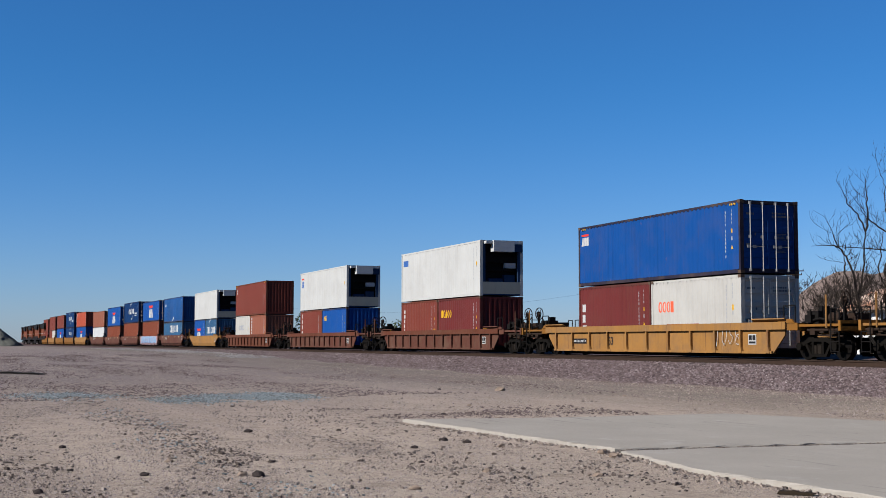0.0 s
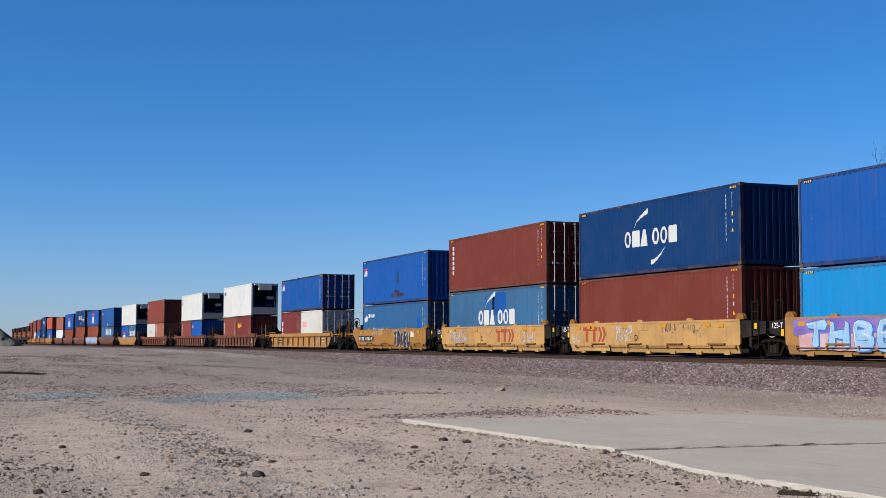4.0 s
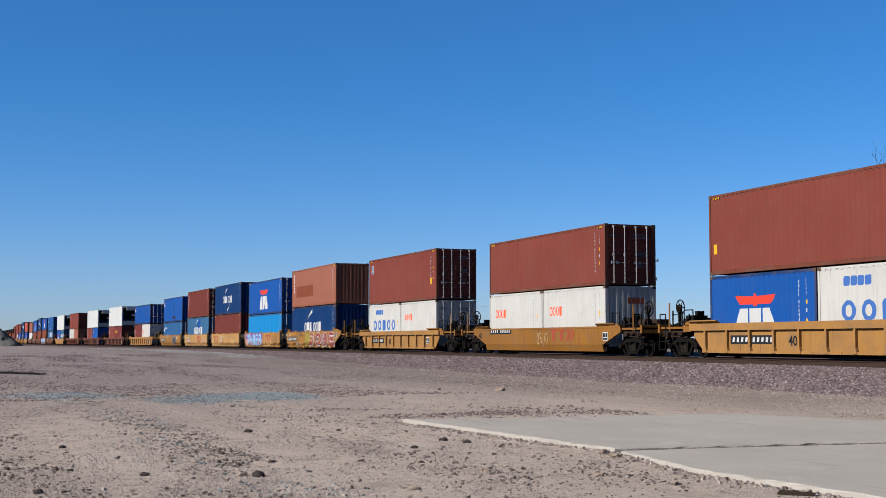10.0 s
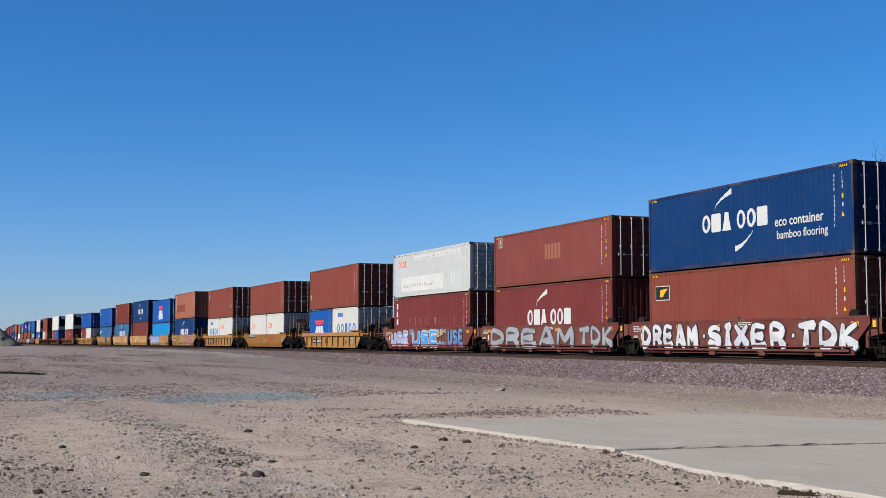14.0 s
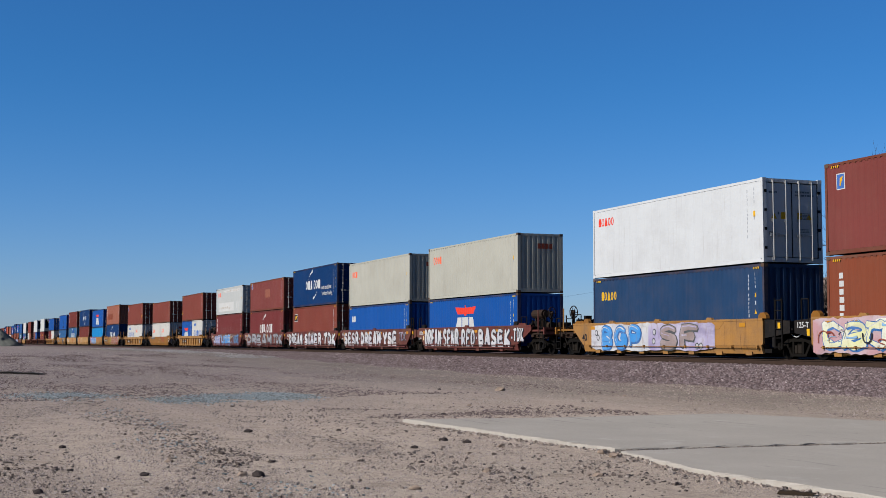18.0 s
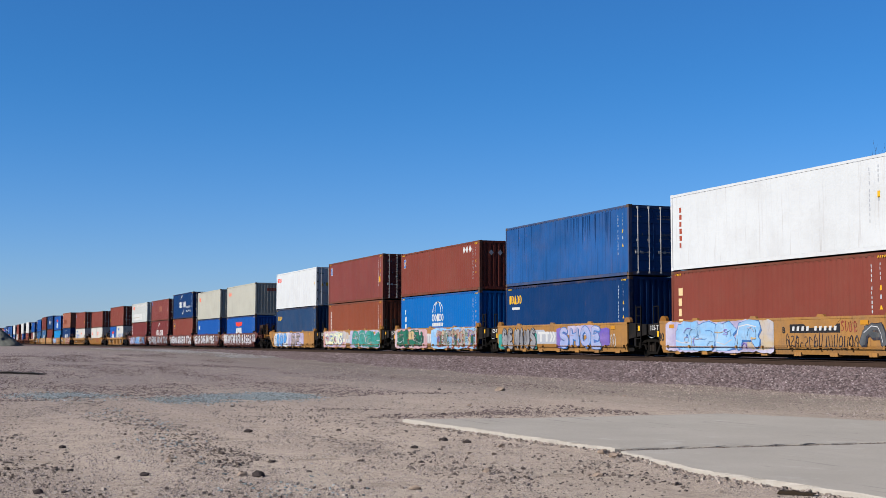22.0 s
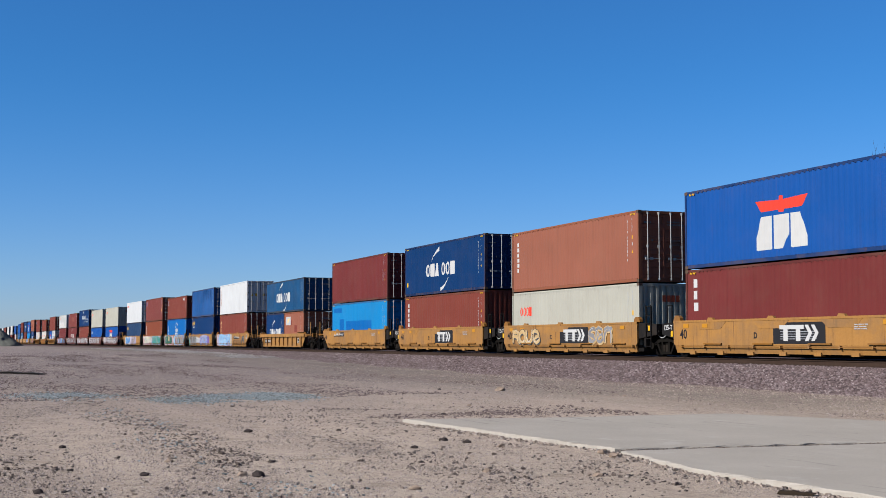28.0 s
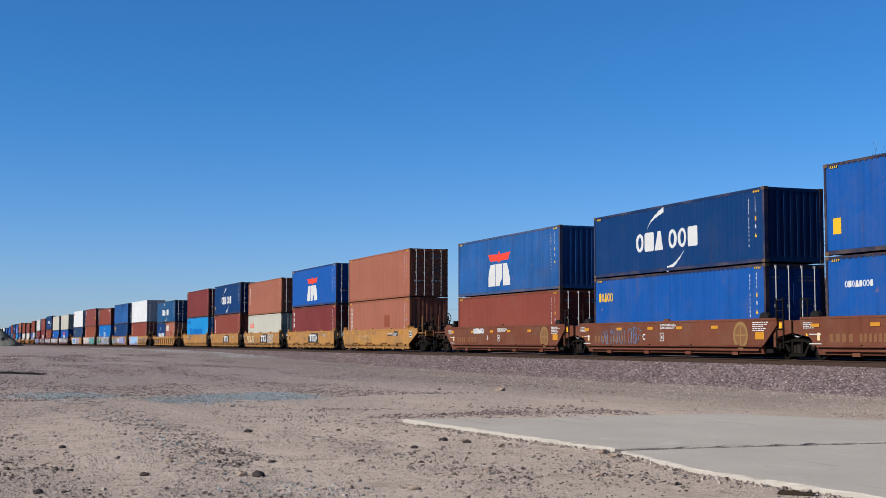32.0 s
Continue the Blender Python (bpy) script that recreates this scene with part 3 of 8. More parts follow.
def shape_row(bm, x, z, w, h, kinds, gap=0.12, plane=FACE, lean=0.0):
    """A row of plain shapes w wide and h high in all: o a ring, n a broad block, w a wedge, b a block with cut corners, i a narrow block, _ a space."""
    wide = {"o": 1.0, "n": 1.15, "w": 1.05, "b": 0.95, "i": 0.8, "_": 0.35}
    k = w / (sum(wide[q] for q in kinds) + gap * (len(kinds) - 1))
    a = x
    for q in kinds:
        cw = wide[q] * k
        t = 0.27 * min(cw, h)
        at = lambda pts: flat(bm, [(a + u + lean * v, z + v) for u, v in pts], plane)
        if q == "o":
            n = 14
            for j in range(n):
                c0, s0, c1, s1 = math.cos(2 * math.pi * j / n), math.sin(2 * math.pi * j / n), math.cos(2 * math.pi * (j + 1) / n), math.sin(2 * math.pi * (j + 1) / n)
                at([(cw / 2 + (cw / 2 - t) * c0, h / 2 + (h / 2 - t * 0.8) * s0), (cw / 2 + cw / 2 * c0, h / 2 + h / 2 * s0), (cw / 2 + cw / 2 * c1, h / 2 + h / 2 * s1), (cw / 2 + (cw / 2 - t) * c1, h / 2 + (h / 2 - t * 0.8) * s1)])
        elif q == "n":
            at([(t * 0.3, 0), (cw - t * 0.3, 0), (cw, t * 0.3), (cw, h - t * 0.3), (cw - t * 0.3, h), (t * 0.3, h), (0, h - t * 0.3), (0, t * 0.3)])
        elif q == "w":
            at([(0, 0), (cw, 0), (cw * 0.68, h), (cw * 0.32, h)])
        elif q == "b":
            at([(t * 0.4, 0), (cw - t * 0.7, 0), (cw, t * 0.7), (cw, h - t * 0.4), (cw - t * 0.4, h), (t * 0.7, h), (0, h - t * 0.7), (0, t * 0.4)])
        elif q == "i":
            at([(0, 0), (cw, 0), (cw, h), (0, h)])
        a += cw + gap * k
    return bm


def flat(bm, pts, plane=FACE, thick=0.003):
    """A painted patch with the outline pts (x, z) on a side."""
    bm.faces.new([bm.verts.new((x, plane - thick, z)) for x, z in pts])
    return bm


def rect(bm, x, z, w, h, plane=FACE):
    return flat(bm, [(x, z), (x + w, z), (x + w, z + h), (x, z + h)], plane)


def swoosh(bm, x, z, w, h, thick, plane=FACE, flip=1):
    """A tapering bent brush stroke."""
    n = 10
    up, lo = [], []
    for i in range(n + 1):
        u = i / n
        t = thick * (0.15 + 1.1 * u if flip > 0 else 1.25 - 1.1 * u)
        c = z + h * (u ** 0.55 if flip > 0 else u ** 1.7)
        up.append((x + w * u, c + t * 0.5))
        lo.append((x + w * u, c - t * 0.5))
    for i in range(n):
        flat(bm, [lo[i], lo[i + 1], up[i + 1], up[i]], plane)
    return bm


TINY = ("side_marking", "corner_stripes", "fine_print", "number_marks")


def lay_on(c, bm, over=0.0015):
    """Lay flat shapes onto the folds of a container's side, as paint follows the steel."""
    folds = SHEETS.get(c.name)
    if folds is None:
        return bm
    bmesh.ops.remove_doubles(bm, verts=bm.verts[:], dist=0.0004)
    us = [v.co.x for v in bm.verts]
    lo, hi = min(us), max(us)
    for a, d in folds:
        if lo + 0.001 < a < hi - 0.001:
            bmesh.ops.bisect_plane(bm, geom=bm.verts[:] + bm.edges[:] + bm.faces[:], dist=0.0003, plane_co=(a, 0, 0), plane_no=(1, 0, 0))
    for v in bm.verts:
        i = min(max(1, bisect(folds, v.co.x)), len(folds) - 1)
        (a0, d0), (a1, d1) = folds[i - 1], folds[i]
        u = min(1.0, max(0.0, (v.co.x - a0) / max(1e-6, a1 - a0)))
        v.co.y = d0 + (d1 - d0) * u - over + (v.co.y - FACE + 0.003) * 0.5
    return bm


def bisect(folds, x):
    lo, hi = 0, len(folds)
    while lo < hi:
        m = (lo + hi) // 2
        lo, hi = (m + 1, hi) if folds[m][0] < x else (lo, m)
    return lo


def mark(box_ob, bm, colour, name="marking", label=""):
    if name != "corner_stripes" and min(v.co.x for v in bm.verts) < max(v.co.x for v in bm.verts) - 0.001:
        lay_on(box_ob, bm)
    if name in TINY:
        return tagged(part(name, bm, MARK[colour], box_ob, label), kind="stuff")
    pieces(name, bm, MARK[colour], box_ob, label)


def id_columns(c, length, high, colour, triangle=True, seed=1):
    """The columns of small serial characters at the end of a side, as bars, with yellow notices."""
    rnd = random.Random(seed)
    e = length / 2
    bm = B()
    for x, n, top in ((e - 0.95, 11, high - 0.45), (e - 0.55, 4, high - 0.40)):
        for i in range(n):
            rect(bm, x + rnd.uniform(0, 0.008), top - 0.142 * i - (0.09 if i > 3 else 0) - (0.06 if i > 9 else 0), rnd.uniform(0.024, 0.050), rnd.uniform(0.088, 0.105))
    rect(bm, e - 0.555, high - 1.40, 0.075, 0.13)
    mark(c, bm, "silver" if colour == "white" else colour, "side_marking")
    if triangle:
        bm = B()
        rect(bm, e - 0.56, high - 1.14, 0.085, 0.15)
        flat(bm, [(e - 0.60, high - 1.71), (e - 0.44, high - 1.71), (e - 0.52, high - 1.56)])
        mark(c, bm, "yellow", "warning_mark", "small yellow warning sign")


def corner_stripes(c, length, high):
    bm = B()
    e = length / 2
    for s in (-1, 1):
        for i in range(4):
            x = s * (e - 0.32) + i * 0.10 * -s
            flat(bm, [(x, high - 0.175), (x + 0.05, high - 0.175), (x + 0.08, high - 0.105), (x + 0.03, high - 0.105)], -W2 - 0.012)
    mark(c, bm, "yellow", "corner_stripes")


def logo_swooshes(c, x, z, w, colour="white", below=True):
    """A white wordmark in plain shapes between two brush strokes."""
    h = w * 0.165
    mark(c, shape_row(B(), x - w / 2, z, w, h, "onw_oon", 0.14), colour, "wordmark")
    mark(c, swoosh(B(), x - w * 0.30, z + h * 1.18, w * 0.27, w * 0.15, w * 0.042), colour, "emblem")
    if below:
        mark(c, swoosh(B(), x + w * 0.02, z - w * 0.17, w * 0.27, w * 0.14, w * 0.040, flip=-1), colour, "emblem")


def logo_wings(c, x, z, w, h=None):
    """A red winged emblem over a white block wordmark."""
    w *= 0.84
    h = h or w * 0.41
    bm = B()
    top = z + h + w * 0.06
    flat(bm, [(x - w * 0.52, top + w * 0.14), (x - w * 0.40, top), (x - w * 0.06, top), (x - w * 0.05, top - w * 0.03), (x + w * 0.05, top - w * 0.03), (x + w * 0.06, top), (x + w * 0.40, top), (x + w * 0.52, top + w * 0.14), (x + w * 0.04, top + w * 0.12), (x + w * 0.03, top + w * 0.17), (x - w * 0.03, top + w * 0.17), (x - w * 0.04, top + w * 0.12)])
    mark(c, bm, "red", "emblem", "red winged emblem")
    bm = B()
    k = w / 3
    for i in range(3):
        a = x - w * 0.5 + i * k
        q = [[(0, 0), (0.94 * k, 0), (0.94 * k, h), (0.30 * k, h), (0, h * 0.4)], [(0.04 * k, 0), (0.55 * k, 0), (0.96 * k, h * 0.42), (0.96 * k, h), (0.04 * k, h)], [(0.06 * k, 0), (k, 0), (k, h * 0.30), (0.6 * k, h), (0.06 * k, h)]][i]
        flat(bm, [(a + u, z + v) for u, v in q])
    mark(c, bm, "white", "wordmark", "white block of a wordmark")


def logo_small(c, x, z, w, h, colour, kinds="oooi", gap=0.10):
    """A small wordmark of plain shapes."""
    mark(c, shape_row(B(), x, z, w, h, kinds, gap), colour, "wordmark")


def end_logo(c, length, high, colour, n=4):
    """A small block wordmark on the end wall that is seen."""
    bm = B()
    for i in range(n):
        y, z = -0.15 + 0.21 * i, high - 0.75
        bm.faces.new([bm.verts.new((length / 2 - 0.008, y + u, z + v)) for u, v in ((0, 0), (0.17, 0), (0.17, 0.26), (0, 0.26))])
    mark(c, bm, colour, "wordmark")


def logo_vertical(c, x, z, h, colour, n=6, seed=3, w=0.26):
    bm = B()
    rnd = random.Random(seed)
    for i in range(n):
        rect(bm, x, z + h - (i + 1) * h / n + h / n * 0.14, w * rnd.uniform(0.6, 1.0), h / n * 0.72)
    mark(c, bm, colour, "wordmark")


def sticker(c, x, z, w, h, colour="blue", inner="yellow"):
    mark(c, rect(B(), x - 0.03, z - 0.03, w + 0.06, h + 0.06), "white", "sticker", "white-edged square company sticker")
    mark(c, rect(B(), x, z, w, h, FACE - 0.003), colour, "sticker")
    mark(c, flat(B(), [(x + w * 0.3, z + h * 0.2), (x + w * 0.5, z + h * 0.2), (x + w * 0.9, z + h * 0.85), (x + w * 0.35, z + h * 0.75)], FACE - 0.006), inner, "sticker")


def patch(c, x, z, w, h, mat, label="repainted rectangular patch"):
    part("paint_patch", lay_on(c, rect(B(), x, z, w, h, FACE), 0.0007), mat, c, label)


def drips(c, x0, x1, top, n, mat, seed, size=1.0, label="streak of darker unfaded paint"):
    """Runs of darker, unfaded paint from the top of a side, each tapering downwards."""
    rr = random.Random(seed)
    for _ in range(n):
        x, w, d = rr.uniform(x0, x1), rr.uniform(0.03, 0.10) * size, rr.uniform(0.4, 1.6) * size
        part("paint_run", lay_on(c, flat(B(), [(x, top), (x + w * 0.15, top - d * 0.7), (x + w * 0.45, top - d), (x + w * 0.7, top - d * 0.75), (x + w, top)]), 0.0007), mat, c, label)


def mesh_text(key, body, size, bold=0.0):
    """A mesh of written words; the lower left corner is the origin, upright in x and z, facing -y."""
    if key not in MESHES:
        cu = bpy.data.curves.new(key, "FONT")
        cu.body, cu.size, cu.offset, cu.resolution_u = body, size, bold, 3
        tmp = bpy.data.objects.new(key, cu)
        me = bpy.data.meshes.new_from_object(tmp)
        bpy.data.objects.remove(tmp)
        me.transform(Matrix.Rotation(math.pi / 2, 4, "X"))
        me.materials.clear()
        me.materials.append(None)
        MESHES[key] = me
    return MESHES[key]


def side_sheet(length, high, smooth):
    def build():
        e = length / 2 - 0.10
        bm = B()
        if smooth:
            n = round(2 * e / 0.61)
            prof = []
            for i in range(n):
                s = -e + 2 * e * i / n
                prof += [(s, -W2 + 0.022), (s + 0.03, -W2 + 0.014), (s + 2 * e / n - 0.03, -W2 + 0.014)]
            prof.append((e, -W2 + 0.022))
        else:
            prof = corrugation(-e, e, *FOLD)
        return strips(bm, prof, 0.15, high - 0.09)
    return build


def scallops(length, high):
    """The top rail of a side with its row of short lashing tabs."""
    def build():
        bm = B()
        e = length / 2 - 0.17
        beam_yz(bm, [(-W2, high - 0.085), (-W2 + 0.06, high - 0.085), (-W2 + 0.06, high - 0.012), (-W2, high - 0.012)], -e, e)
        n = round(2 * e / 0.278)
        for i in range(n):
            x = -e + 2 * e * (i + 0.30) / n
            box(bm, x, x + 0.13, -W2 - 0.002, -W2 + 0.02, high - 0.125, high - 0.08)
        return bm
    return build


def container(xc, z, length, high, colour, end="doors", smooth=False, label="", far_end="plain", trim=None):
    """A freight container on its load; end: what its rear (+x) end shows."""
    tag = ("s" if smooth else "c") + str(round(length)) + "_" + str(round(high * 100))
    mat = PAINT[colour]
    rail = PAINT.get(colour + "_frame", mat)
    c = in_train(tagged(new("shipping_container"), label, "shipping container", "containers on the train"), xc, z)
    e = length / 2
    SHEETS[c.name] = [(-e, -W2 + 0.014), (e, -W2 + 0.014)] if smooth else corrugation(-e + 0.10, e - 0.10, *FOLD)
    me = mesh_of("side_" + tag, side_sheet(length, high, smooth))
    part("side_panel", me, mat, c)
    part("side_panel", me, mat, c, at=pose(0, 0, 0, 0, 0, 180))
    me = mesh_of("toprail_" + tag, scallops(length, high) if not smooth else lambda: box(B(), -e + 0.17, e - 0.17, -W2 + 0.001, -W2 + 0.06, high - 0.10, high - 0.012))
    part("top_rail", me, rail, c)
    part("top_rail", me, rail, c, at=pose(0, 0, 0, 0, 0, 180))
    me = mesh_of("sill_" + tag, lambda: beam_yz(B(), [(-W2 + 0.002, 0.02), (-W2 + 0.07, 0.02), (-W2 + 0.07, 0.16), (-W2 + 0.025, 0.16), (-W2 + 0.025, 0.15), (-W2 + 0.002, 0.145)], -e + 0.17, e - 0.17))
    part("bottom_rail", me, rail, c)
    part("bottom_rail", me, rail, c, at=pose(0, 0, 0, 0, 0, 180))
    part("roof", mesh_of("roof_" + tag, lambda: box(B(), -e + 0.05, e - 0.05, -W2 + 0.05, W2 - 0.05, high - 0.045, high - 0.014)), mat, c)
    part("floor", mesh_of("floor_" + tag, lambda: box(B(), -e + 0.05, e - 0.05, -W2 + 0.05, W2 - 0.05, 0.06, 0.14)), GRIME, c)
    post = mesh_of("post_" + tag, lambda: beam_yz(B(), [(-W2 + 0.001, 0.11), (-W2 + 0.15, 0.11), (-W2 + 0.15, high - 0.11), (-W2 + 0.001, high - 0.11)], e - 0.105, e - 0.004))
    low = mesh_of("casting_" + str(round(length)), lambda: box(B(), e - 0.178, e, -W2 - 0.003, -W2 + 0.162, 0, 0.118))
    post2 = mesh_of("post2_" + tag, lambda: beam_yz(B(), [(-W2 + 0.001, 0.11), (-W2 + 0.15, 0.11), (-W2 + 0.15, high - 0.11), (-W2 + 0.001, high - 0.11)], -e + 0.004, -e + 0.105))
    low2 = mesh_of("casting2_" + str(round(length)), lambda: box(B(), -e, -e + 0.178, -W2 - 0.003, -W2 + 0.162, 0, 0.118))
    turn = pose(0, 0, 0, 0, 0, 180)
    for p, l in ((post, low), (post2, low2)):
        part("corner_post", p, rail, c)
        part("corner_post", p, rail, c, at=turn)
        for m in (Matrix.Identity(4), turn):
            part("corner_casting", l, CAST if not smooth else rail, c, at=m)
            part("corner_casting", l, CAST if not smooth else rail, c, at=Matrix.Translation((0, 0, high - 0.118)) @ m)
    wall = mesh_of("end_" + tag, lambda: strips(box(box(B(), e - 0.10, e - 0.01, -W2 + 0.15, W2 - 0.15, 0.03, 0.20), e - 0.10, e - 0.01, -W2 + 0.15, W2 - 0.15, high - 0.13, high - 0.02),
                   corrugation(-W2 + 0.13, W2 - 0.13, e - 0.015, e - 0.066, 0.26, 0.10), 0.18, high - 0.12, "y"))
    part("end_wall", wall, mat, c, at=turn)
    if end == "wall":
        part("end_wall", wall, mat, c)
    elif end == "doors":
        door_end(c, e, high, mat, rail, tag)
    else:
        reefer_end(c, e, high, tag)
    return c


def door_end(c, e, high, mat, rail, tag):
    part("door_sill", mesh_of("dsill_" + tag, lambda: box(B(), e - 0.10, e - 0.006, -W2 + 0.15, W2 - 0.15, 0.02, 0.17)), rail, c)
    part("door_header", mesh_of("dhead_" + tag, lambda: box(B(), e - 0.10, e - 0.006, -W2 + 0.15, W2 - 0.15, high - 0.14, high - 0.02)), rail, c)

    def leaf():
        bm = B()
        prof = []
        z0, z1 = 0.18, high - 0.15
        for i in range(5):
            a = z0 + (z1 - z0) * i / 5
            b = z0 + (z1 - z0) * (i + 1) / 5
            prof += [(a, e - 0.045), (a + 0.10, e - 0.045), (a + 0.14, e - 0.075), (b - 0.10, e - 0.075), (b - 0.06, e - 0.045)]
        y0, y1 = -W2 + 0.155, -0.006
        rows = [[bm.verts.new((d, y, z)) for z, d in prof] + [bm.verts.new((e - 0.045, y, z1))] for y in (y0, y1)]
        for i in range(len(rows[0]) - 1):
            bm.faces.new((rows[0][i], rows[1][i], rows[1][i + 1], rows[0][i + 1]))
        box(bm, e - 0.10, e - 0.036, y0, y0 + 0.05, z0, z1)
        box(bm, e - 0.10, e - 0.036, y1 - 0.05, y1, z0, z1)
        return bm

    if tag[0] == "s":
        me = mesh_of("leaf_" + tag, lambda: box(B(), e - 0.09, e - 0.05, -W2 + 0.175, -0.02, 0.20, high - 0.17))
        seal = mesh_of("seal_" + tag, lambda: box(B(), e - 0.085, e - 0.040, -0.016, 0.016, 0.18, high - 0.15))
        for y in (-W2 + 0.160, -0.006, W2 - 0.160):
            part("door_gasket", seal, GRIME, c, at=pose(0, y, 0))
        hinge = mesh_of("hinge_" + tag, lambda: box(B(), e - 0.07, e + 0.004, -0.05, 0.05, -0.05, 0.05))
        for k in range(4):
            for y in (-W2 + 0.11, W2 - 0.11):
                part("door_hinge", hinge, GRIME, c, at=pose(0, y, 0.5 + k * (high - 0.95) / 3))
        bm = B()
        for y, q in ((-0.86, 0), (-0.46, 1), (0.22, 1), (0.58, 0)):
            z = high * 0.5 + 0.05
            bm.faces.new([bm.verts.new((e - 0.046, y + u, z + v)) for u, v in (((0, 0), (0.2, 0), (0.2, 0.24), (0, 0.24)) if q else ((0, 0), (0.24, 0), (0.12, 0.22)))])
        part("warning_mark", bm, MARK["yellow"], c)
    else:
        me = mesh_of("leaf_" + tag, leaf)
    bar = mesh_of("lockbar_" + tag, lambda: [rod(b, (e + 0.012, 0, 0.09), (e + 0.012, 0, high - 0.07), 0.018, n=6) and box(box(box(b, e - 0.035, e + 0.012, -0.05, 0.05, 0.08, 0.17), e - 0.035, e + 0.012, -0.05, 0.05, high - 0.16, high - 0.06), e - 0.035, e + 0.006, -0.05, 0.05, high * 0.5 - 0.05, high * 0.5 + 0.05) for b in [B()]][0])
    grip = mesh_of("grip_" + tag, lambda: box(rod(B(), (e, -0.42, 0.95), (e, 0.02, 0.95), 0.016, n=6), e - 0.03, e + 0.016, -0.45, -0.33, 0.90, 1.0))
    for y in (0, W2 - 0.15):
        d = part("door", me, mat, c, at=pose(0, y, 0))
        for k in (0.26, 0.78):
            yy = -W2 + 0.155 + k
            part("locking_bar", bar, STEEL, d, at=pose(0, yy, 0))
            part("door_handle", grip, STEEL, d, at=pose(0, yy + (0.34 if k < 0.5 else 0.05), 0.0))
    tagged(part("door_print", mesh_of("doorprint_" + tag, lambda: door_print(e, high)), MARK["faint"], c), kind="stuff")


def door_print(e, high):
    """Lines of small print, a plate and stickers on the doors, as bars."""
    rnd = random.Random(4)
    bm = B()
    for y0, z0, w, n, h in ((0.14, high - 0.48, 0.72, 2, 0.060), (0.32, high - 1.20, 0.45, 5, 0.026), (0.32, high - 1.75, 0.45, 3, 0.024), (-0.95, high - 0.52, 0.30, 1, 0.07), (-0.60, high - 1.25, 0.12, 1, 0.09), (-0.95, 0.95, 0.14, 1, 0.11)):
        for k in range(n):
            z = z0 - k * h * 1.9
            u = y0
            while u < y0 + w * rnd.uniform(0.7, 1.0):
                q = h * rnd.uniform(0.6, 2.4)
                bm.faces.new([bm.verts.new((e - 0.030, a, c)) for a, c in ((u, z), (u + q, z), (u + q, z + h), (u, z + h))])
                u += q + h * 0.45
    return bm


def reefer_end(c, e, high, tag):
    """A cooling machine in the end, with a clip-on generator at the top."""
    part("machine_frame", mesh_of("rframe_" + tag, lambda: box(box(box(box(B(), e - 0.12, e - 0.01, -W2 + 0.15, W2 - 0.15, high - 0.16, high - 0.02), e - 0.12, e - 0.01, -W2 + 0.15, W2 - 0.15, 0.03, 0.55), e - 0.12, e - 0.01, -W2 + 0.15, -W2 + 0.30, 0.5, high - 0.1), e - 0.12, e - 0.01, W2 - 0.30, W2 - 0.15, 0.5, high - 0.1)), PAINT["navy"], c)
    part("machine_recess", mesh_of("rback_" + tag, lambda: box(B(), e - 0.42, e - 0.36, -W2 + 0.2, W2 - 0.2, 0.4, high - 0.1)), GRIME, c)
    part("lower_panel", mesh_of("rlow_" + tag, lambda: box(B(), e - 0.13, e - 0.004, -W2 + 0.16, W2 - 0.16, 0.10, 0.72)), PAINT["grey"], c)
    part("evaporator_cover", mesh_of("revap_" + tag, lambda: box(box(B(), e - 0.38, e - 0.16, -0.8, 0.8, 1.30, 1.42), e - 0.38, e - 0.15, -0.9, 0.9, 1.75, 2.05)), GRIME, c)
    part("compressor", mesh_of("rcomp_" + tag, lambda: box(rod(B(), (e - 0.25, -0.7, 0.75), (e - 0.25, 0.1, 0.75), 0.17, n=10), e - 0.36, e - 0.14, 0.2, 0.8, 0.58, 1.1)), PAINT["navy"], c)
    part("control_box", mesh_of("rctrl_" + tag, lambda: box(B(), e - 0.36, e - 0.12, 0.25, 0.85, 1.45, 1.72)), PAINT["white"], c)
    part("generator", mesh_of("rgen_" + tag, lambda: box(box(B(), e + 0.0, e + 0.42, -0.62, 0.55, high - 0.62, high - 0.04), e, e + 0.30, -1.0, 1.0, high - 0.20, high - 0.06)), PAINT["white"], c, "white clip-on generator set")
    part("generator_tank", mesh_of("rtank_" + tag, lambda: box(B(), e, e + 0.34, 0.58, 1.05, high - 0.62, high - 0.22)), PAINT["navy"], c)


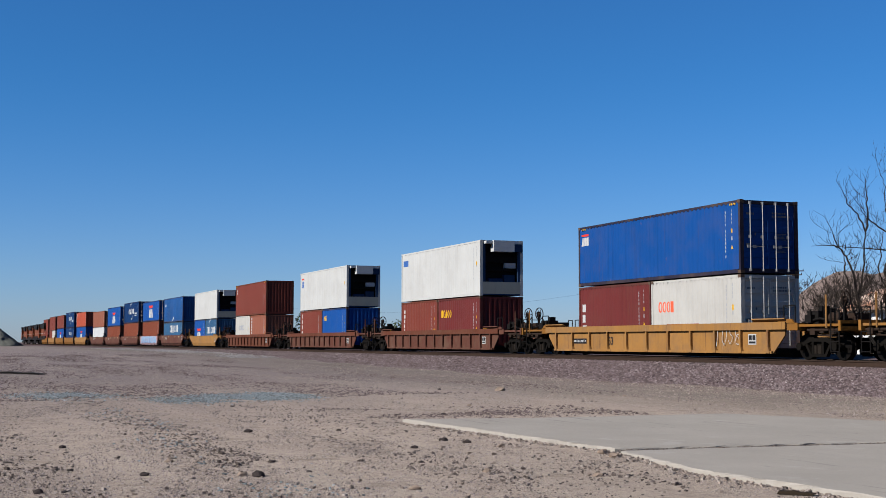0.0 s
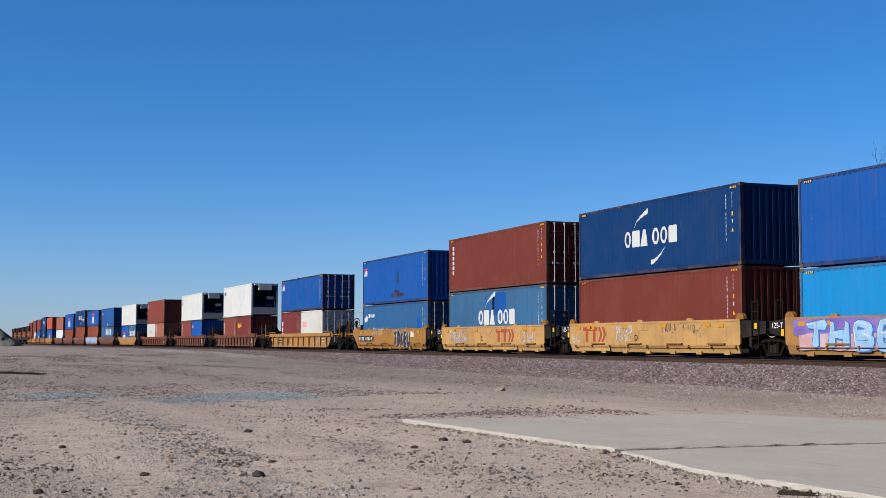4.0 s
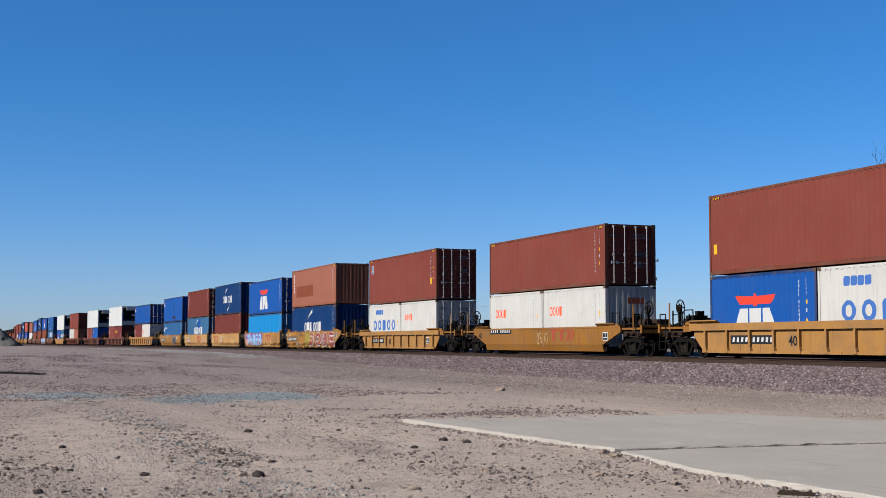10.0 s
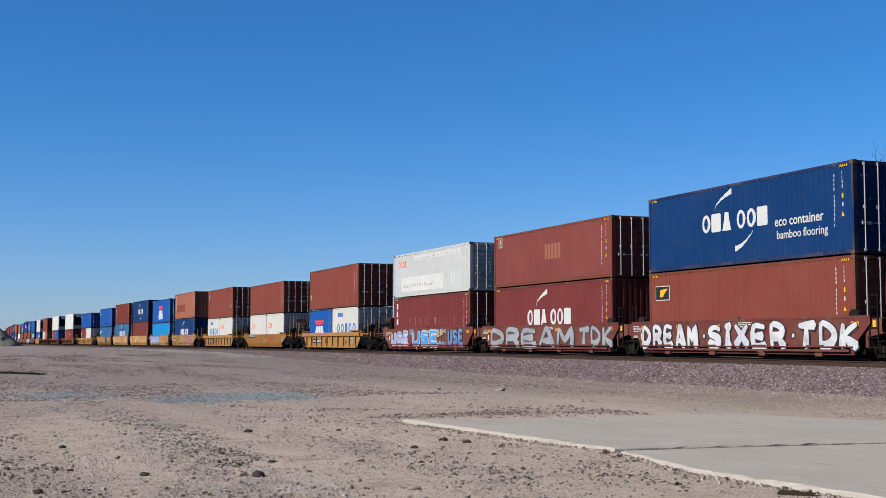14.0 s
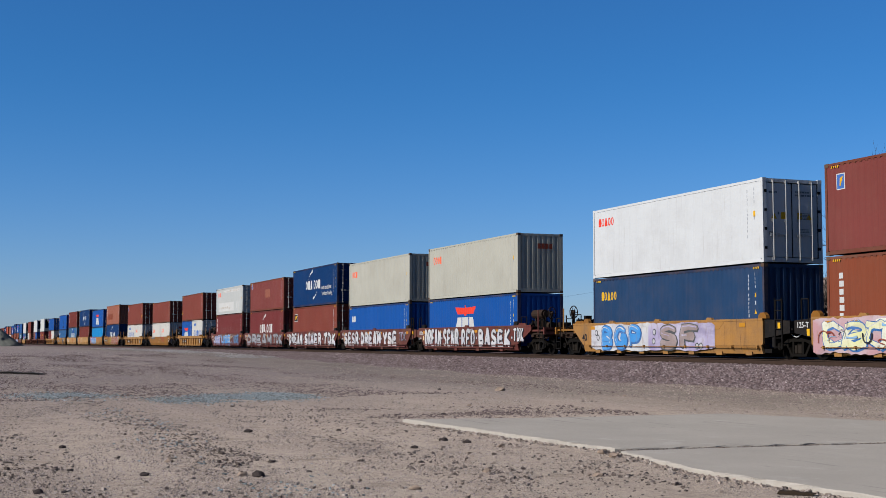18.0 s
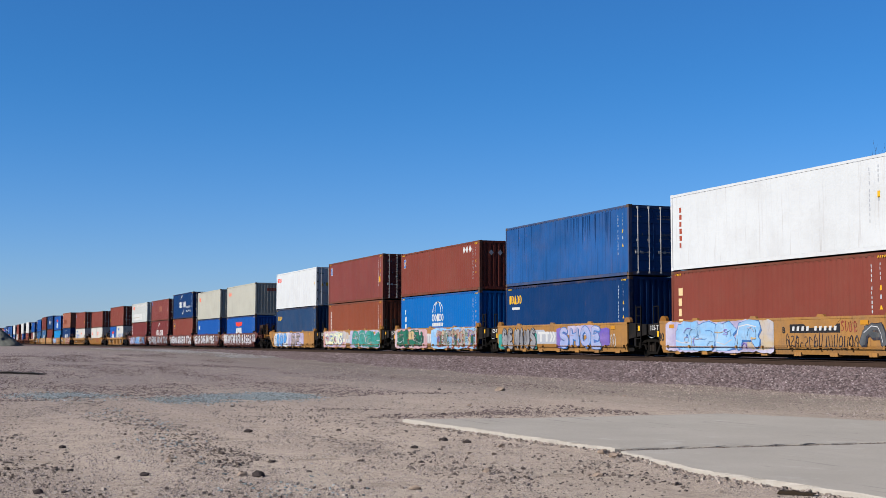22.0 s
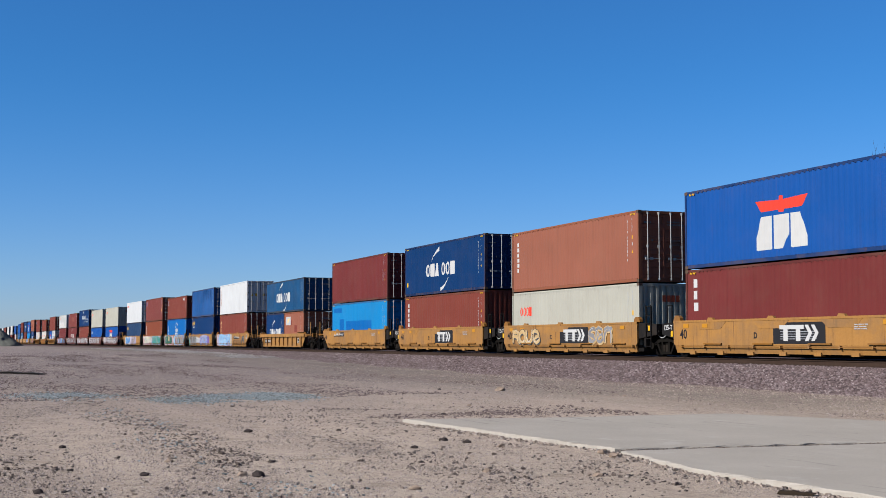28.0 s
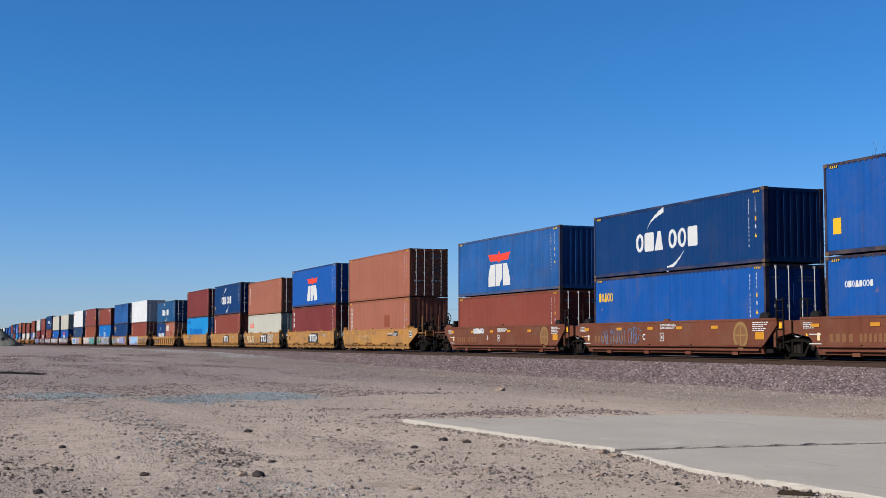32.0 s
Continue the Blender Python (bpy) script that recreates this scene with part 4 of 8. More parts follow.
# ======== well cars ========
def truck(parent, x, label=""):
    """A three-piece freight truck under a car end; x: its centre."""
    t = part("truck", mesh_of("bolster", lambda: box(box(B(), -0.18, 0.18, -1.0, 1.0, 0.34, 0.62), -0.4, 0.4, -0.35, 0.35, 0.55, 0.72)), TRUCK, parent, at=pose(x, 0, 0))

    def frame_side():
        bm = B()
        slab_xz(bm, [(-1.10, 0.47), (-0.80, 0.54), (-0.45, 0.72), (0.45, 0.72), (0.80, 0.54), (1.10, 0.47), (1.10, 0.37), (0.78, 0.43), (0.36, 0.58), (-0.36, 0.58), (-0.78, 0.43), (-1.10, 0.37)], -1.10, -0.97)
        slab_xz(bm, [(-0.66, 0.50), (-0.40, 0.10), (0.40, 0.10), (0.66, 0.50), (0.55, 0.50), (0.34, 0.19), (-0.34, 0.19), (-0.55, 0.50)], -1.10, -0.97)
        slab_xz(bm, [(-0.30, 0.58), (-0.20, 0.58), (-0.20, 0.18), (-0.30, 0.18)], -1.11, -0.99)
        slab_xz(bm, [(0.20, 0.58), (0.30, 0.58), (0.30, 0.18), (0.20, 0.18)], -1.11, -0.99)
        return bm

    me = mesh_of("truck_side", frame_side)
    cap = mesh_of("bearing", lambda: rod(B(), (0, -1.17, 0.42), (0, -0.95, 0.42), 0.13, n=10))
    spring = mesh_of("springs", lambda: rod(rod(rod(B(), (-0.12, -1.06, 0.2), (-0.12, -1.06, 0.46), 0.07, n=8), (0.12, -1.06, 0.2), (0.12, -1.06, 0.46), 0.07, n=8), (0, -1.02, 0.2), (0, -1.02, 0.46), 0.07, n=8))
    axle = mesh_of("wheelset", wheelset)
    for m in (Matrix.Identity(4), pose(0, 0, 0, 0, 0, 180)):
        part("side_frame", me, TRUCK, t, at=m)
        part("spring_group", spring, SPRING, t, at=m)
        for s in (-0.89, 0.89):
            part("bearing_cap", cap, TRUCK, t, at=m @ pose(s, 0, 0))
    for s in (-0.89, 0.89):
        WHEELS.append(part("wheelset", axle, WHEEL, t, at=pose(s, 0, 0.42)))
    return t


WHEELS = []


def wheelset():
    bm = B()
    rod(bm, (0, -0.9, 0), (0, 0.9, 0), 0.08, n=8)
    for s in (-1, 1):
        y = s * 0.76
        rod(bm, (0, y - 0.065, 0), (0, y + 0.065, 0), 0.42, n=28)
        rod(bm, (0, y - s * 0.065, 0), (0, y - s * 0.10, 0), 0.455, n=28)
        rod(bm, (0, y + s * 0.05, 0), (0, y + s * 0.10, 0), 0.17, 0.13, n=12)
        for i in range(4):
            a = math.pi / 2 * i
            rod(bm, (0.27 * math.cos(a), y + s * 0.055, 0.27 * math.sin(a)), (0.27 * math.cos(a), y + s * 0.08, 0.27 * math.sin(a)), 0.045, n=6)
    return bm


def brake_wheel(car, x, y, z, mat=None):
    def build():
        bm = ring(B(), (0, 0, 0), 0.28, 0.022, 18)
        for i in range(6):
            a = math.pi / 3 * i
            rod(bm, (0, 0, 0), (0, 0.28 * math.cos(a), 0.28 * math.sin(a)), 0.014, n=5)
        rod(bm, (-0.06, 0, 0), (0.06, 0, 0), 0.06)
        return bm
    part("brake_wheel", mesh_of("brake_wheel", build), GEAR, car, "spoked hand brake wheel", at=pose(x, y, z, 0, 0, 25))
    part("brake_stand", mesh_of("brake_stand", lambda: box(box(B(), -0.12, -0.02, -0.09, 0.09, -0.16, 0.10), -0.10, -0.03, -0.045, 0.045, -0.85, -0.16)), GRIME, car, at=pose(x, y, z))


def handrail(car, x, y, z0, z1, w, mat, name="grab_rail"):
    key = "%s_%.2f_%.2f" % (name, z1 - z0, w)
    part(name, mesh_of(key, lambda: rod(rod(rod(B(), (0, 0, 0), (0, 0, z1 - z0), 0.022, n=6), (w, 0, 0), (w, 0, z1 - z0), 0.022, n=6), (0, 0, z1 - z0), (w, 0, z1 - z0), 0.022, n=6)), mat, car, at=pose(x, y, z0))


def ladder(car, x, y, mat):
    def build():
        bm = B()
        for s in (0, 0.4):
            rod(bm, (s, 0, 0.25), (s, 0, 1.15), 0.02, n=6)
        for z in (0.28, 0.58, 0.88):
            rod(bm, (0, 0, z), (0.4, 0, z), 0.018, n=6)
        return bm
    part("step_ladder", mesh_of("step_ladder", build), mat, car, at=pose(x, y, 0))


SIDE = -1.42            # outer face of a car's side
ART_TOP = 1.36          # its top edge over the rail


def car_base(xc, half, label, mat):
    car = in_train(tagged(new("well_car"), label, "rail car", "well cars of the train"), xc, 0.0)
    part("well_floor", mesh_of("well_floor_%.2f" % half, lambda: box(box(B(), -half, half, -1.28, 1.28, 0.20, 0.34), -half, half, -0.66, 0.66, 0.05, 0.20)), GRIME, car)
    return car


def smooth_side(x0, x1, cut0, cut1, top, bottom=0.17, plate=0.07):
    """A car side of plain plate: a lower inward fold, a top lip, and ends cut off on the slant."""
    def build():
        bm = B()
        slab_xz(bm, [(x0 + cut0, 0.46), (x1 - cut1, 0.46), (x1, 0.46 + min(cut1 * 1.2, top - 0.7)), (x1, top), (x0, top), (x0, 0.46 + min(cut0 * 1.2, top - 0.7))], SIDE, SIDE + plate)
        beam_yz(bm, [(SIDE, 0.458), (SIDE + 0.08, bottom), (SIDE + 0.16, bottom), (SIDE + plate, 0.458)], x0 + cut0 + 0.05, x1 - cut1 - 0.05)
        beam_yz(bm, [(SIDE - 0.012, top - 0.07), (SIDE + 0.16, top - 0.07), (SIDE + 0.16, top + 0.004), (SIDE - 0.012, top + 0.004)], x0, x1)
        return bm
    return build


def end_ladder():
    """Two uprights and five rungs beside the end of a well."""
    bm = B()
    for u in (0, 0.38):
        rod(bm, (u, 0, 0.34), (u, 0, 2.02), 0.021, n=6)
    for k in range(5):
        rod(bm, (0, 0, 0.40 + 0.30 * k), (0.38, 0, 0.40 + 0.30 * k), 0.017, n=6)
    return bm


def arc_hose(a, b, drop):
    bm = B()
    a, b = Vector(a), Vector(b)
    last = a
    for i in range(1, 9):
        u = i / 8
        q = a.lerp(b, u) - Vector((0, 0, drop * 4 * u * (1 - u)))
        rod(bm, last, q, 0.017, n=6)
        last = q
    return bm


def connector_end(car, s, mat, truck_here, tall=False):
    """The narrow dark end over a shared truck; s: -1 at the front end, 1 at the rear."""
    a, b = sorted((s * (6.66 if s < 0 or mat is not PAINT["black"] else 6.24), s * 7.62))
    part("end_platform", mesh_of("endplat_%d_%d" % (s, mat is PAINT["black"]), lambda: box(box(slab_xz(slab_xz(B(), [(a, 0.70), (b, 0.86), (b, 1.26), (a, 1.33)] if s > 0 else [(a, 0.86), (b, 0.70), (b, 1.33), (a, 1.26)], -1.34, -1.16), [(a, 0.70), (b, 0.86), (b, 1.26), (a, 1.33)] if s > 0 else [(a, 0.86), (b, 0.70), (b, 1.33), (a, 1.26)], 1.16, 1.30), a, b, -1.16, 1.16, 0.86, 1.02), min(s * 6.6, s * 6.72), max(s * 6.6, s * 6.72), -1.3, 1.3, 0.40, 1.28)), mat, car)
    part("centre_plate", mesh_of("centreplate_%d" % s, lambda: rod(box(B(), min(s * 6.9, s * 7.75), max(s * 6.9, s * 7.75), -0.3, 0.3, 0.72, 0.90), (s * 7.75, 0, 0.70), (s * 7.75, 0, 0.98), 0.34, n=14)), GRIME, car)
    handrail(car, s * 7.05 - 0.18, -1.34, 1.26, 1.95, 0.36, GRIME)
    if tall:
        part("hose", mesh_of("hose", lambda: rod(rod(rod(B(), (0, 0, 0.9), (0.2, 0, 1.2), 0.03), (0.2, 0, 1.2), (0.5, 0, 1.25), 0.03), (0.5, 0, 1.25), (0.75, 0, 0.95), 0.03)), GRIME, car, at=pose(6.9, -1.25, 0))
    if s < 0 and mat is PAINT["black"]:
        part("lettering", mesh_text("unit_no", "125-T", 0.26, 0.004), MARK["white"], car, at=pose(-7.50, -1.346, 1.03))
    part("marker_plate", mesh_of("marker_plate", lambda: box(B(), -0.07, 0.07, -0.004, 0.004, -0.11, 0.11)), MARK["yellow"], car, at=pose(s * 7.05 - (0.0 if s > 0 else -0.15), -1.346, 1.10 if s > 0 else 0.88))
    if s > 0:
        part("end_ladder", mesh_of("end_ladder", end_ladder), GRIME, car, at=pose(6.86, -1.37, 0))
        part("hose", mesh_of("gap_hose", lambda: arc_hose((0.0, 0.0, 1.18), (1.0, 0.06, 1.12), 0.42)), STEEL, car, "pale hose looped between two wells", at=pose(7.22, -1.20, 0))
    if truck_here:
        truck(car, s * 7.75)


def coupler_end(car, s, x0, x1, mat, wheel=True, top=1.34):
    """The long end of a car over its own truck: platform, drawbar, ladder, rails and brake gear."""
    a, b = sorted((s * x0, s * x1))
    bright, mat = mat, (PAINT["ochre"] if mat is PAINT["yellow"] else mat)
    part("end_platform", mesh_of("endlong_%d_%.1f_%.1f_%.2f" % (s, x0, x1, top), lambda: box(box(box(B(), a, b, -0.45, 0.45, 0.78, 1.06), a, b, -1.35, 1.35, 1.06, 1.14), min(s * x0, s * (x0 + 0.9)), max(s * x0, s * (x0 + 0.9)), -1.40, 1.40, 0.95, top)), mat, car)
    part("end_sill", mesh_of("endsill_%d_%.1f" % (s, x1), lambda: box(B(), min(s * (x1 - 0.12), s * x1), max(s * (x1 - 0.12), s * x1), -1.42, 1.42, 0.92, 1.24)), mat, car)
    part("coupler", mesh_of("coupler_%d_%.1f" % (s, x1), lambda: box(box(B(), min(s * x1, s * (x1 + 0.35)), max(s * x1, s * (x1 + 0.35)), -0.09, 0.09, 0.75, 0.95), min(s * (x1 + 0.28), s * (x1 + 0.5)), max(s * (x1 + 0.28), s * (x1 + 0.5)), -0.2, 0.2, 0.68, 1.0)), TRUCK, car)
    handrail(car, s * (x1 - 0.3) - 0.2, -1.38, 1.14, 1.62, 0.4, GRIME)
    handrail(car, s * (x0 + 0.5) - 0.3, -1.40, 1.2, 1.75, 0.6, GRIME)
    handrail(car, s * (x1 - 0.3) - 0.2, 1.38, 1.14, 1.62, 0.4, GRIME)
    ladder(car, s * (x1 - 0.3) - 0.2, -1.40, GRIME)
    part("post", mesh_of("platform_post", lambda: rod(B(), (0, 0, 1.0), (0, 0, 2.05), 0.032, n=8)), bright, car, at=pose(s * (x1 - 0.75), -1.36, 0))
    part("valve_gear", mesh_of("valve_gear", lambda: box(box(box(rod(rod(B(), (-0.9, 0, 0.95), (0.9, 0, 0.95), 0.05), (-0.6, 0.1, 0.80), (0.7, 0.1, 0.74), 0.035), -0.75, -0.50, -0.05, 0.2, 0.80, 1.0), 0.20, 0.50, -0.04, 0.2, 0.82, 0.98), -0.3, -0.1, -0.02, 0.15, 0.86, 1.02)), GEAR, car, at=pose(s * (x1 - 0.95), -1.22, 0))
    part("air_hose", mesh_of("air_hose_%d" % s, lambda: [ribs for ribs in [B()] if [rod(ribs, (s * 0.12 * k, 0, 0.75 - 0.30 * math.sin(k * 0.52)), (s * 0.12 * (k + 1), 0, 0.75 - 0.30 * math.sin((k + 1) * 0.52)), 0.03, n=6) for k in range(6)]][0]), GRIME, car, at=pose(s * x1, -0.35, 0))
    part("end_rail", mesh_of("endrail", lambda: rod(rod(rod(B(), (0, -1.3, 1.14), (0, -1.3, 1.75), 0.03, n=6), (0, -0.9, 1.14), (0, -0.9, 1.75), 0.03, n=6), (0, -1.3, 1.6), (0, -0.9, 1.6), 0.02, n=6)), GRIME, car, at=pose(s * (x1 - 0.9), 0, 0))
    if wheel:
        brake_wheel(car, s * (x1 - 0.55), -0.75, 1.90)
        part("air_tank", mesh_of("air_tank", lambda: rod(rod(B(), (-0.40, 0, 0), (0.40, 0, 0), 0.19, n=14), (-0.46, 0, 0), (0.46, 0, 0), 0.11, n=12)), GEAR, car, "dark round air reservoir", at=pose(s * (x1 - 1.35), -0.55, 1.33))
        if mat is PAINT["maroon"]:
            part("air_tank", mesh_of("air_tank_tall", lambda: box(box(rod(rod(B(), (-0.55, 0, 0), (0.55, 0, 0), 0.21, n=14), (-0.62, 0, 0), (0.62, 0, 0), 0.12, n=12), -0.40, -0.32, -0.08, 0.08, -0.75, 0), 0.32, 0.40, -0.08, 0.08, -0.75, 0)), GEAR, car, "brown air reservoir on brackets", at=pose(s * (x1 - 1.6), -0.85, 1.88))
        part("brake_gear", mesh_of("brake_gear", lambda: box(box(box(B(), -0.25, 0.25, -0.3, 0.3, 0, 0.35), -0.5, -0.2, 0.1, 0.5, 0, 0.22), 0.3, 0.55, -0.4, 0.1, 0, 0.28)), GEAR, car, at=pose(s * (x1 - 1.1), 0.1, 1.14))
    part("gear_box", mesh_of("gear_box", lambda: box(box(box(B(), -0.28, 0.28, -0.30, 0.30, 0, 0.42), -0.22, 0.10, -0.45, -0.28, 0.05, 0.30), 0.05, 0.22, -0.1, 0.2, 0.42, 0.58)), GRIME, car, at=pose(s * (x1 - 1.75), -0.80, 1.14))
    part("brake_pipe", mesh_of("brake_pipe_%d" % s, lambda: rod(rod(rod(B(), (0, 0, 1.20), (s * 0.9, 0, 1.32), 0.035, n=6), (s * 0.9, 0, 1.32), (s * 1.5, 0, 1.20), 0.035, n=6), (s * 0.4, 0, 1.14), (s * 0.4, 0, 1.62), 0.03, n=6)), GRIME, car, at=pose(s * (x1 - 2.2), -1.15, 0))
    part("safety_plate", mesh_of("safetyplate", lambda: slab_xz(B(), [(-0.45, 0), (0.45, 0), (0.32, 0.13), (-0.32, 0.13)], -0.03, 0.03)), mat, car, at=pose(s * (x0 + 0.3), -1.40, top))
    truck(car, s * (x0 + x1) / 2)


def guides(car, xs, top, mat):
    """Little hinged flaps along the top edge that lead a box into the well."""
    me = mesh_of("guide", lambda: slab_xz(B(), [(-0.20, 0), (0.20, 0), (0.15, 0.075), (-0.12, 0.09)], -0.05, 0.05))
    for x in xs:
        part("load_guide", me, mat, car, at=pose(x, SIDE + 0.05, top))


def safety_marks(car, xs, z, colour="amber", w=0.42, h=0.15):
    z = min(z, 1.12)
    bm = B()
    for x in xs:
        rect(bm, x, z, w, h, SIDE - 0.014)
    pieces("reflective_strip", bm, MARK[colour], car)


RIBBED = set()         # cars whose web lies behind their posts


def web_plane(car):
    return SIDE + 0.046 if car.name in RIBBED else SIDE - 0.002


def number_panel(car, x, z, w=1.9, h=0.30, seed=2):
    """Reporting marks as plain bars on a black panel."""
    pl = web_plane(car)
    z = 0.50 if car.name in RIBBED else z
    part("number_panel", rect(B(), x, z, w, h, pl), MARK["black"], car)
    tagged(part("number_marks", shape_row(shape_row(B(), x + 0.12, z + 0.07, w * 0.34, h - 0.14, "iiii", 0.8, pl - 0.004, 0.18), x + w * 0.50, z + 0.07, w * 0.43, h - 0.14, "iiiiii"[:5 + seed % 2], 0.8, pl - 0.004, 0.18), MARK["white"], car), kind="stuff")


def notice(car, x, z):
    """A white-edged notice plate with two dark blocks."""
    pl = web_plane(car)
    part("notice", rect(B(), x, z, 0.46, 0.36, pl), MARK["white"], car, "small white notice plate")
    pieces("notice_block", rect(rect(rect(B(), x + 0.04, z + 0.15, 0.17, 0.17, pl - 0.004), x + 0.25, z + 0.15, 0.17, 0.17, pl - 0.004), x + 0.04, z + 0.04, 0.38, 0.07, pl - 0.004), MARK["black"], car)


def big_logo(car, x, z, w, h, on=None, colour="white"):
    """The car owner's emblem: a cap bar on two stems, and two chevrons one behind the other."""
    pl = SIDE - 0.006
    if on:
        part("logo_panel", rect(B(), x - 0.35, 0.20 if on == "fresh" else z - 0.09, w + 0.7, 1.10 if on == "fresh" else h + 0.18, SIDE - 0.002), PAINT["dusty"] if on == "fresh" else MARK[on], car)
    t = h * 0.26
    bm = B()
    rect(bm, x, z + h - t, w * 0.64, t, pl)
    for u in (0.105, 0.435):
        rect(bm, x + w * u, z, w * 0.115, h - t, pl)
    for u in (0.66, 0.82):
        flat(bm, [(x + w * u, z), (x + w * (u + 0.09), z), (x + w * (u + 0.19), z + h / 2), (x + w * (u + 0.09), z + h), (x + w * u, z + h), (x + w * (u + 0.10), z + h / 2)], pl)
    pieces("emblem", bm, MARK[colour], car)
    if on == "black":
        bm = B()
        for q in range(4):
            rect(bm, x + w * 0.02, z + h * (0.12 + 0.15 * q), w * 0.94, h * 0.035, pl + 0.002)
        tagged(part("emblem_lines", bm, MARK["grey"], car), kind="stuff")


def figure(car, x, z, body, size, colour="black"):
    part("lettering", mesh_text("txt_%s_%.2f" % (body, size), body, size, 0.008), MARK[colour], car, at=pose(x, web_plane(car) - 0.005, 0.46 if car.name in RIBBED else z))


def fine_print(car, x, z, w, h, colour, seed=0):
    rnd = random.Random(seed)
    bm = B()
    n = max(2, round(h / 0.062))
    z = min(z, ART_TOP - 0.08 - h)
    for i in range(n):
        u = x
        while u < x + w * rnd.uniform(0.65, 1.0):
            q = rnd.uniform(0.05, 0.19)
            rect(bm, u, z + i * h / n, q, h / n * 0.5, SIDE - 0.006)
            u += q + 0.035
    tagged(part("fine_print", bm, MARK[colour], car), kind="stuff")


def bend(pts, steps=4):
    """A smooth curve through pts."""
    out = []
    n = len(pts)
    for i in range(n - 1):
        p0, p1, p2, p3 = pts[max(0, i - 1)], pts[i], pts[i + 1], pts[min(n - 1, i + 2)]
        for k in range(steps):
            u = k / steps
            out.append(tuple(0.5 * (2 * b_ + (c_ - a_) * u + (2 * a_ - 5 * b_ + 4 * c_ - d_) * u * u + (3 * b_ - a_ - 3 * c_ + d_) * u ** 3) for a_, b_, c_, d_ in zip(p0, p1, p2, p3)))
    return out + [pts[-1]]


def ribbon(bm, pts, wide, plane, shift=(0, 0), grow=0.0, lo=-9.0, hi=9.0):
    """A painted band along pts with round ends, kept between the heights lo and hi."""
    left, right = [], []
    n = len(pts)
    for i, (x, z) in enumerate(pts):
        a, c = pts[max(0, i - 1)], pts[min(n - 1, i + 1)]
        dx, dz = c[0] - a[0], c[1] - a[1]
        L = math.hypot(dx, dz) + 1e-6
        u = i / max(1, n - 1)
        w = wide * (0.85 + 0.3 * math.sin(3.1 * u + wide * 40)) / 2 + grow
        left.append((x - dz / L * w, z + dx / L * w))
        right.append((x + dz / L * w, z - dx / L * w))
    for q, s_ in ((0, -1), (n - 1, 1)):
        a, c = pts[max(0, q - 1)], pts[min(n - 1, q + 1)]
        L = math.hypot(c[0] - a[0], c[1] - a[1]) + 1e-6
        ux, uz = s_ * (c[0] - a[0]) / L, s_ * (c[1] - a[1]) / L
        w = math.dist(left[q], right[q]) / 2
        m = ((left[q][0] + right[q][0]) / 2 + ux * w * 0.6, (left[q][1] + right[q][1]) / 2 + uz * w * 0.6)
        tip = [(left[q][0] * 0.45 + m[0] * 0.55 + (left[q][0] - m[0]) * 0.15, left[q][1] * 0.45 + m[1] * 0.55 + (left[q][1] - m[1]) * 0.15), m, (right[q][0] * 0.45 + m[0] * 0.55 + (right[q][0] - m[0]) * 0.15, right[q][1] * 0.45 + m[1] * 0.55 + (right[q][1] - m[1]) * 0.15)]
        flat(bm, [(x + shift[0], min(hi, max(lo, z + shift[1]))) for x, z in [left[q]] + tip + [right[q]]], plane)
    va = [bm.verts.new((x + shift[0], plane - 0.003 - 0.00009 * i, min(hi, max(lo, z + shift[1])))) for i, (x, z) in enumerate(left)]
    vb = [bm.verts.new((x + shift[0], plane - 0.003 - 0.00009 * i, min(hi, max(lo, z + shift[1])))) for i, (x, z) in enumerate(right)]
    for i in range(n - 1):
        bm.faces.new((va[i], va[i + 1], vb[i + 1], vb[i]))


CURLS = [[(0.15, 1.0), (0.12, 0.5), (0.2, 0.1), (0.55, 0.02), (0.9, 0.2)], [(0.1, 0.0), (0.12, 0.6), (0.35, 0.95), (0.65, 0.9), (0.85, 0.5), (0.9, 0.0)],
         [(0.88, 0.82), (0.5, 1.0), (0.18, 0.8), (0.4, 0.55), (0.78, 0.4), (0.74, 0.1), (0.4, 0.0), (0.1, 0.15)], [(0.5, 0.0), (0.1, 0.3), (0.15, 0.8), (0.5, 1.0), (0.88, 0.75), (0.9, 0.3), (0.5, 0.0)],
         [(0.05, 0.92), (0.5, 0.85), (0.95, 0.95)], [(0.3, 0.0), (0.38, 0.5), (0.3, 1.0)], [(0.1, 1.0), (0.15, 0.35), (0.45, 0.0), (0.8, 0.25), (0.9, 1.0)], [(0.1, 0.1), (0.4, 0.55), (0.9, 0.5)]]


